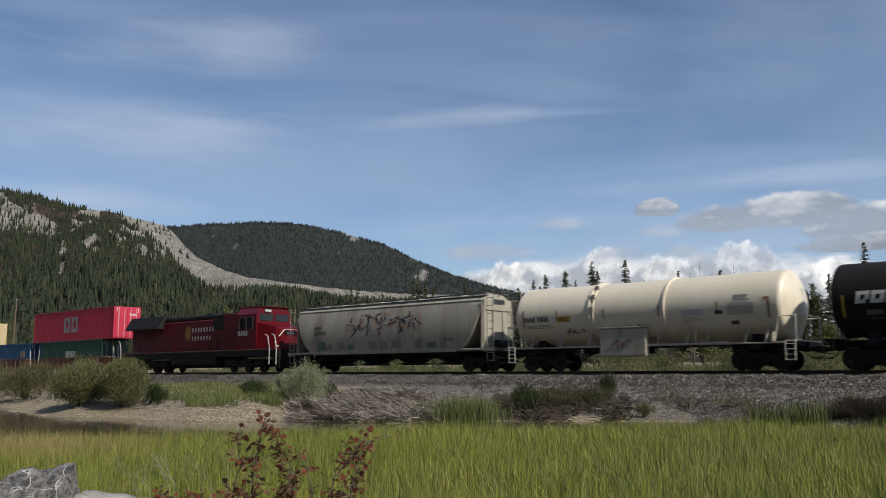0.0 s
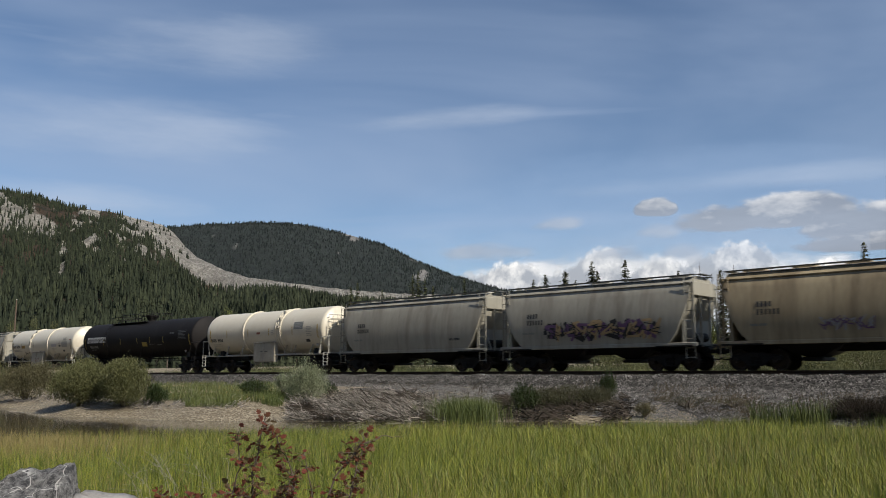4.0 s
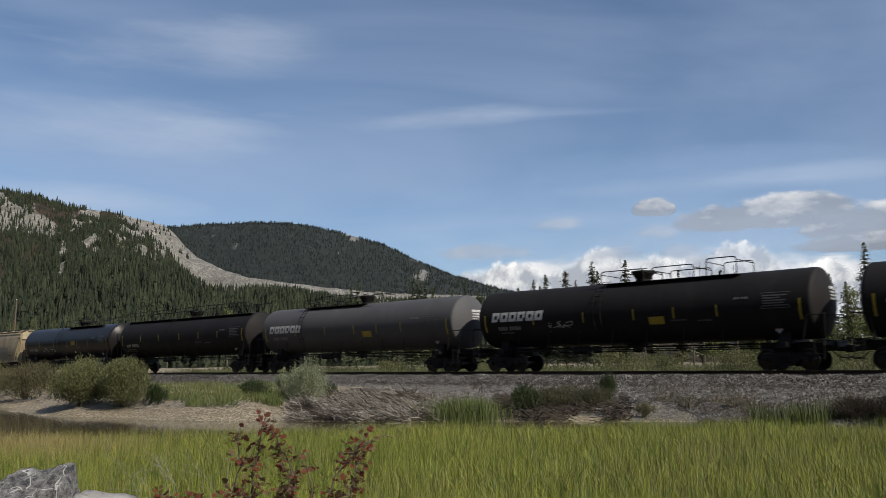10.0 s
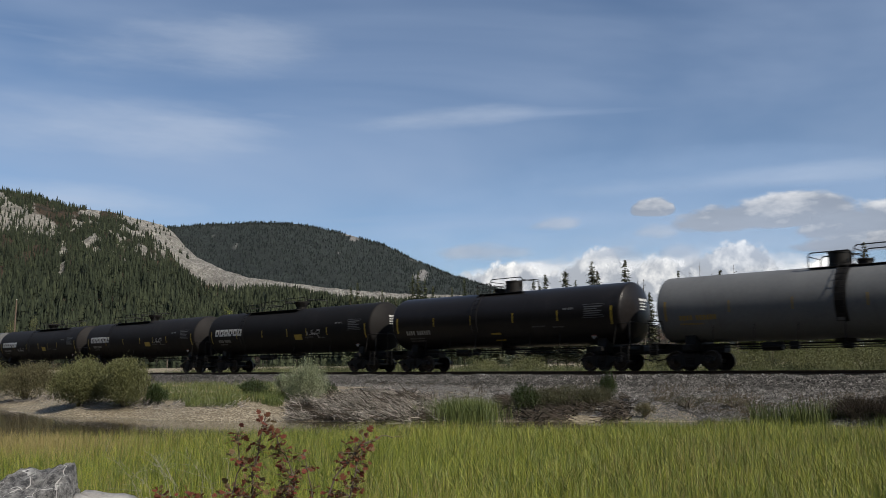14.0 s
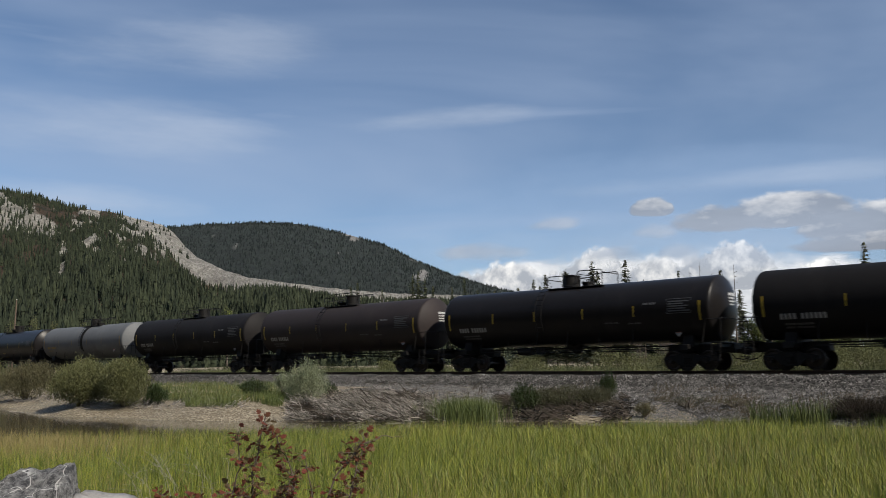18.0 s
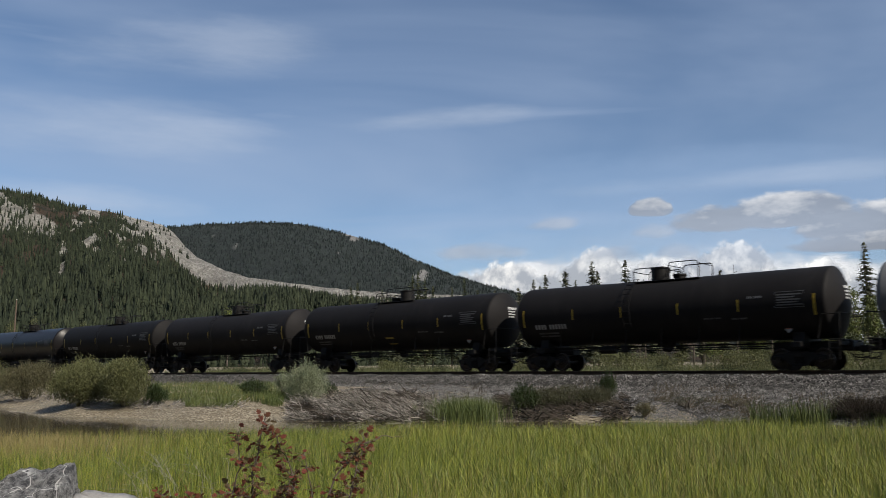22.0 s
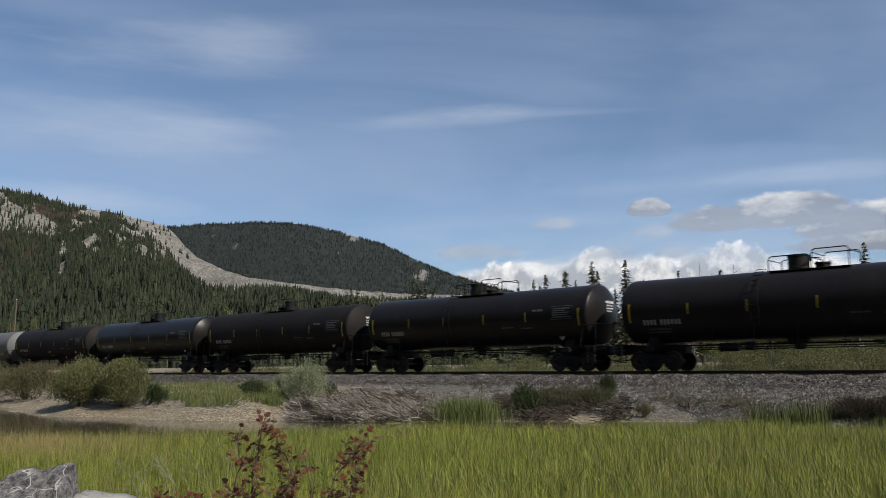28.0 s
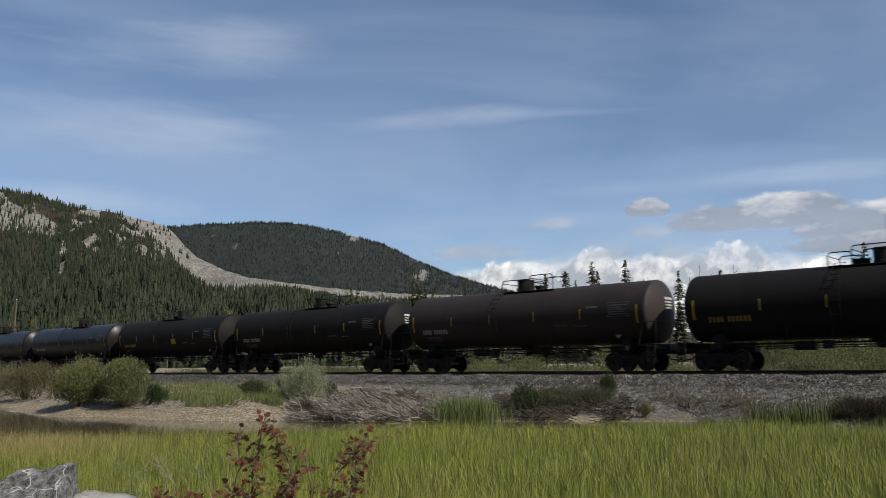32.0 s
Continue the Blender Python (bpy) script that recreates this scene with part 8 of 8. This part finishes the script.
well_car(-89.67, -72.27, (-74.14, -89.56))
container(-90.61, -73.88, 3.02, 2.88, BOX_RED, "bright red corrugated container with a pale block mark", big_pair)
container(-88.52, -75.8, 0.43, 2.59, BOX_GREEN, "dark green container in the lower well", mid_bars)
well_car(-111.23, -89.67, (-109.75,))
container(-109.12, -91.34, 0.43, 2.59, BOX_BLUE, "blue container in the lower well", end_bars)
container(-110.5, -104.05, 3.02, 2.59, BOX_CREAM, "cream-coloured container stacked on top")

# couplings, by their place along the track at the start
J = [-72.27, -48.94, -29.73, -13.36, 7.13, 23.0, 36.35, 48.75, 61.35, 74.0, 93.91, 114.59, 134.75, 154.81, 174.95, 195.02, 212.86, 230.9, 248.99, 266.67, 284.88, 303.58, 321.53, 339.6, 357.6, 375.56, 393.47, 411.6, 429.7, 447.79, 465.71, 483.3, 501.4, 519.28, 537.3]
locomotive(J[0], J[1])
covered_hopper(J[1], J[2], HOPPER_GREY, "weathered grey covered hopper with faded painted scribble", 4.35, 4, graffiti=graffiti_old)
STRIPE_STRAW = surface("straw_reflective_strip", (0.42, 0.28, 0.06), (0.52, 0.36, 0.09), 0.5, scale=3, bump=0)
STRIPE_BROWN = surface("dulled_reflective_strip", (0.16, 0.10, 0.03), (0.22, 0.14, 0.05), 0.5, scale=3, bump=0)
WT = "cream-white pressure tank car with raised bands and valve cabinet"
WHITE = dict(r=1.56, zc=2.86, platform="none", pale=True, sill=True, reach=0.66, depth=0.62, knuckle=0.17)
std_tank(J[2], J[3], WHITE_PAINT, white_marks, label=WT, bands=((-2.5, 0.10, 0.06), (-2.25, 0.05, 0.04), (1.62, 0.09, 0.06)), stripes=STRIPE_BROWN, **WHITE)
PB = "long black tank car with bold white block marks"
std_tank(J[3], J[4], BLACK_PAINT, brand_marks, label=PB, platform="left", stripe_at=LONG_STRIPES, strip_z=-0.22, ladder_at=-4.6)
std_tank(J[4], J[5], WHITE_PAINT, white_marks_b, label="cream-white pressure tank car with clean flank and caged end walkway", bands=((-2.05, 0.11, 0.06), (1.78, 0.05, 0.04), (2.0, 0.05, 0.04), (2.3, 0.10, 0.06)), stripes=STRIPE_STRAW, stripe_at=(-4.15, -1.5, 1.0, 3.65), **WHITE)
covered_hopper(J[5], J[6], HOPPER_GREY, "grey two-bay covered hopper with dusty sides", 4.42)
covered_hopper(J[6], J[7], HOPPER_GREY, "grey two-bay covered hopper with bold purple and sand scribble", 4.42, graffiti=graffiti_big)
covered_hopper(J[7], J[8], HOPPER_BEIGE, "dusty beige two-bay covered hopper with small scribble", 4.42, graffiti=graffiti_small)
covered_hopper(J[8], J[9], HOPPER_BEIGE, "dusty beige two-bay covered hopper with a grey painted patch", 4.42, graffiti=graffiti_grey)
def scribbled(car, r, zc, half, put):
    lessor_marks(car, r, zc, half, put, panel=(1.6, 2.4, zc - 0.32, zc + 0.08, 0.0))
    scrawl(car, 0, -4.9, -1.9, zc - 0.95, zc - 0.5, (INK_GREY,), 6, 9, 0.05, lambda z: -math.sqrt(max(r * r - (z - zc) ** 2, 0)))


def scribbled_brand(car, r, zc, half, put):
    brand_marks(car, r, zc, half, put)
    scrawl(car, 0, -4.6, -3.0, zc - 0.85, zc - 0.35, (INK_GREY,), 5, 6, 0.035, lambda z: -math.sqrt(max(r * r - (z - zc) ** 2, 0)))


def tagged_brand(car, r, zc, half, put):
    brand_marks(car, r, zc, half, put)
    scrawl(car, 0, 2.5, 4.3, zc - 0.65, zc - 0.1, (INK_GREY,), 5, 7, 0.04, lambda z: -math.sqrt(max(r * r - (z - zc) ** 2, 0)))


std_tank(J[9], J[10], GLOSS_BLACK, scribbled, platform="right", top_at=0.6, stripe_at=LONG_STRIPES, strip_z=-0.22, label="black tank car with scribble and a long top railing")
std_tank(J[10], J[11], marks=plain_marks, platform="full", stripe_at=(-5.7, -2.85, 0.33, 3.1, 5.7), label="long black tank car with a full-length top railing")
std_tank(J[11], J[12], FADED_BLACK, brand_marks, platform="left", stripe_at=LONG_STRIPES, strip_z=-0.22, ladder_at=-4.6, label="faded grey-black tank car with bold white block marks")
std_tank(J[12], J[13], marks=scribbled_brand, platform="right", stripe_at=LONG_STRIPES, strip_z=-0.22, label=PB)
for k in (13, 14):
    std_tank(J[k], J[k + 1], marks=tagged_brand, platform="left", stripe_at=LONG_STRIPES, strip_z=-0.22, ladder_at=-4.6, label=PB)
BB = "black tank car with yellow reflective strips and a valve dome"
GB = "satin black tank car with a sheen on its dished ends"
BROWN = dict(paint=DARK_BROWN_PAINT, label="dull brown-black tank car with yellow reflective strips")
STYLE = {
    15: dict(paint=GLOSS_BLACK, marks=skew_marks, label=GB),
    16: dict(paint=GREY_PAINT, label="plain matt grey tank car with a dark waist band", marks=faint_marks, stripes=MARK_OCHRE, end_mark=False, bands=((0.3, 0.46, 0.015, LADDER_BLACK),), platform="aft", top_at=0.15, ladder_at=0.3),
    17: dict(),
    18: dict(**BROWN),
    19: dict(paint=GLOSS_BLACK, platform="aft", label=GB),
    20: dict(platform="aft", label=BB),
    21: dict(platform="aft", top_at=0.3, label=BB),
    22: dict(marks=skew_marks, label=BB),
    23: dict(platform="aft", label=BB),
    24: dict(paint=GREY_PAINT, label="matt grey tank car with a yellow side panel", marks=panel_marks, stripes=MARK_OCHRE, end_mark=MARK_YELLOW, ladder_at=-1.3),
    25: dict(marks=skew_marks, label=BB),
    26: dict(paint=GLOSS_BLACK, marks=skew_marks, label=GB),
    28: dict(paint=GLOSS_BLACK, platform="aft", label=GB),
    29: dict(paint=GLOSS_BLACK, platform="aft", top_at=0.4, label=GB),
    30: dict(marks=yellow_marks, end_mark=MARK_YELLOW, label="black tank car with yellow lettering bars"),
    31: dict(platform="aft", top_at=0.45, label=BB),
    32: dict(platform="aft", **BROWN),
    33: dict(marks=yellow_marks, end_mark=MARK_YELLOW, label="black tank car with yellow lettering bars"),
}
for k in range(15, 34):
    std_tank(J[k], J[k + 1], **STYLE.get(k, {}))


def motions():
    for car, x, *z in TRAIN:
        h = z[0] if z else 0.0
        walk(car, [(2.0 * k, pose(x - gone(2.0 * k), 0, h)) for k in range(int(END / 2) + 1)])
    rows = []
    for k in range(int(END * FPS) + 1):
        rows.append((k / FPS, pose(0, 0, 0, 0, -math.degrees(gone(k / FPS) / WHEEL_R), 0)))
    first = WHEELSETS[0]
    walk(first, rows)
    for ws in WHEELSETS[1:]:
        ws.rotation_mode = "QUATERNION"
        ad = ws.animation_data_create()
        ad.action = first.animation_data.action
        ad.action_slot = first.animation_data.action_slot
    # the clouds drift slowly to the left
    for ob, x, y, z, turn, scale in CLOUDS:
        way = Vector((-math.sin(HEADING), -math.cos(HEADING), 0)) * 16 * scale
        walk(ob, [(0.0, pose(x, y, z, 0, 0, turn)), (END, pose(x + way.x, y + way.y, z, 0, 0, turn))])


motions()
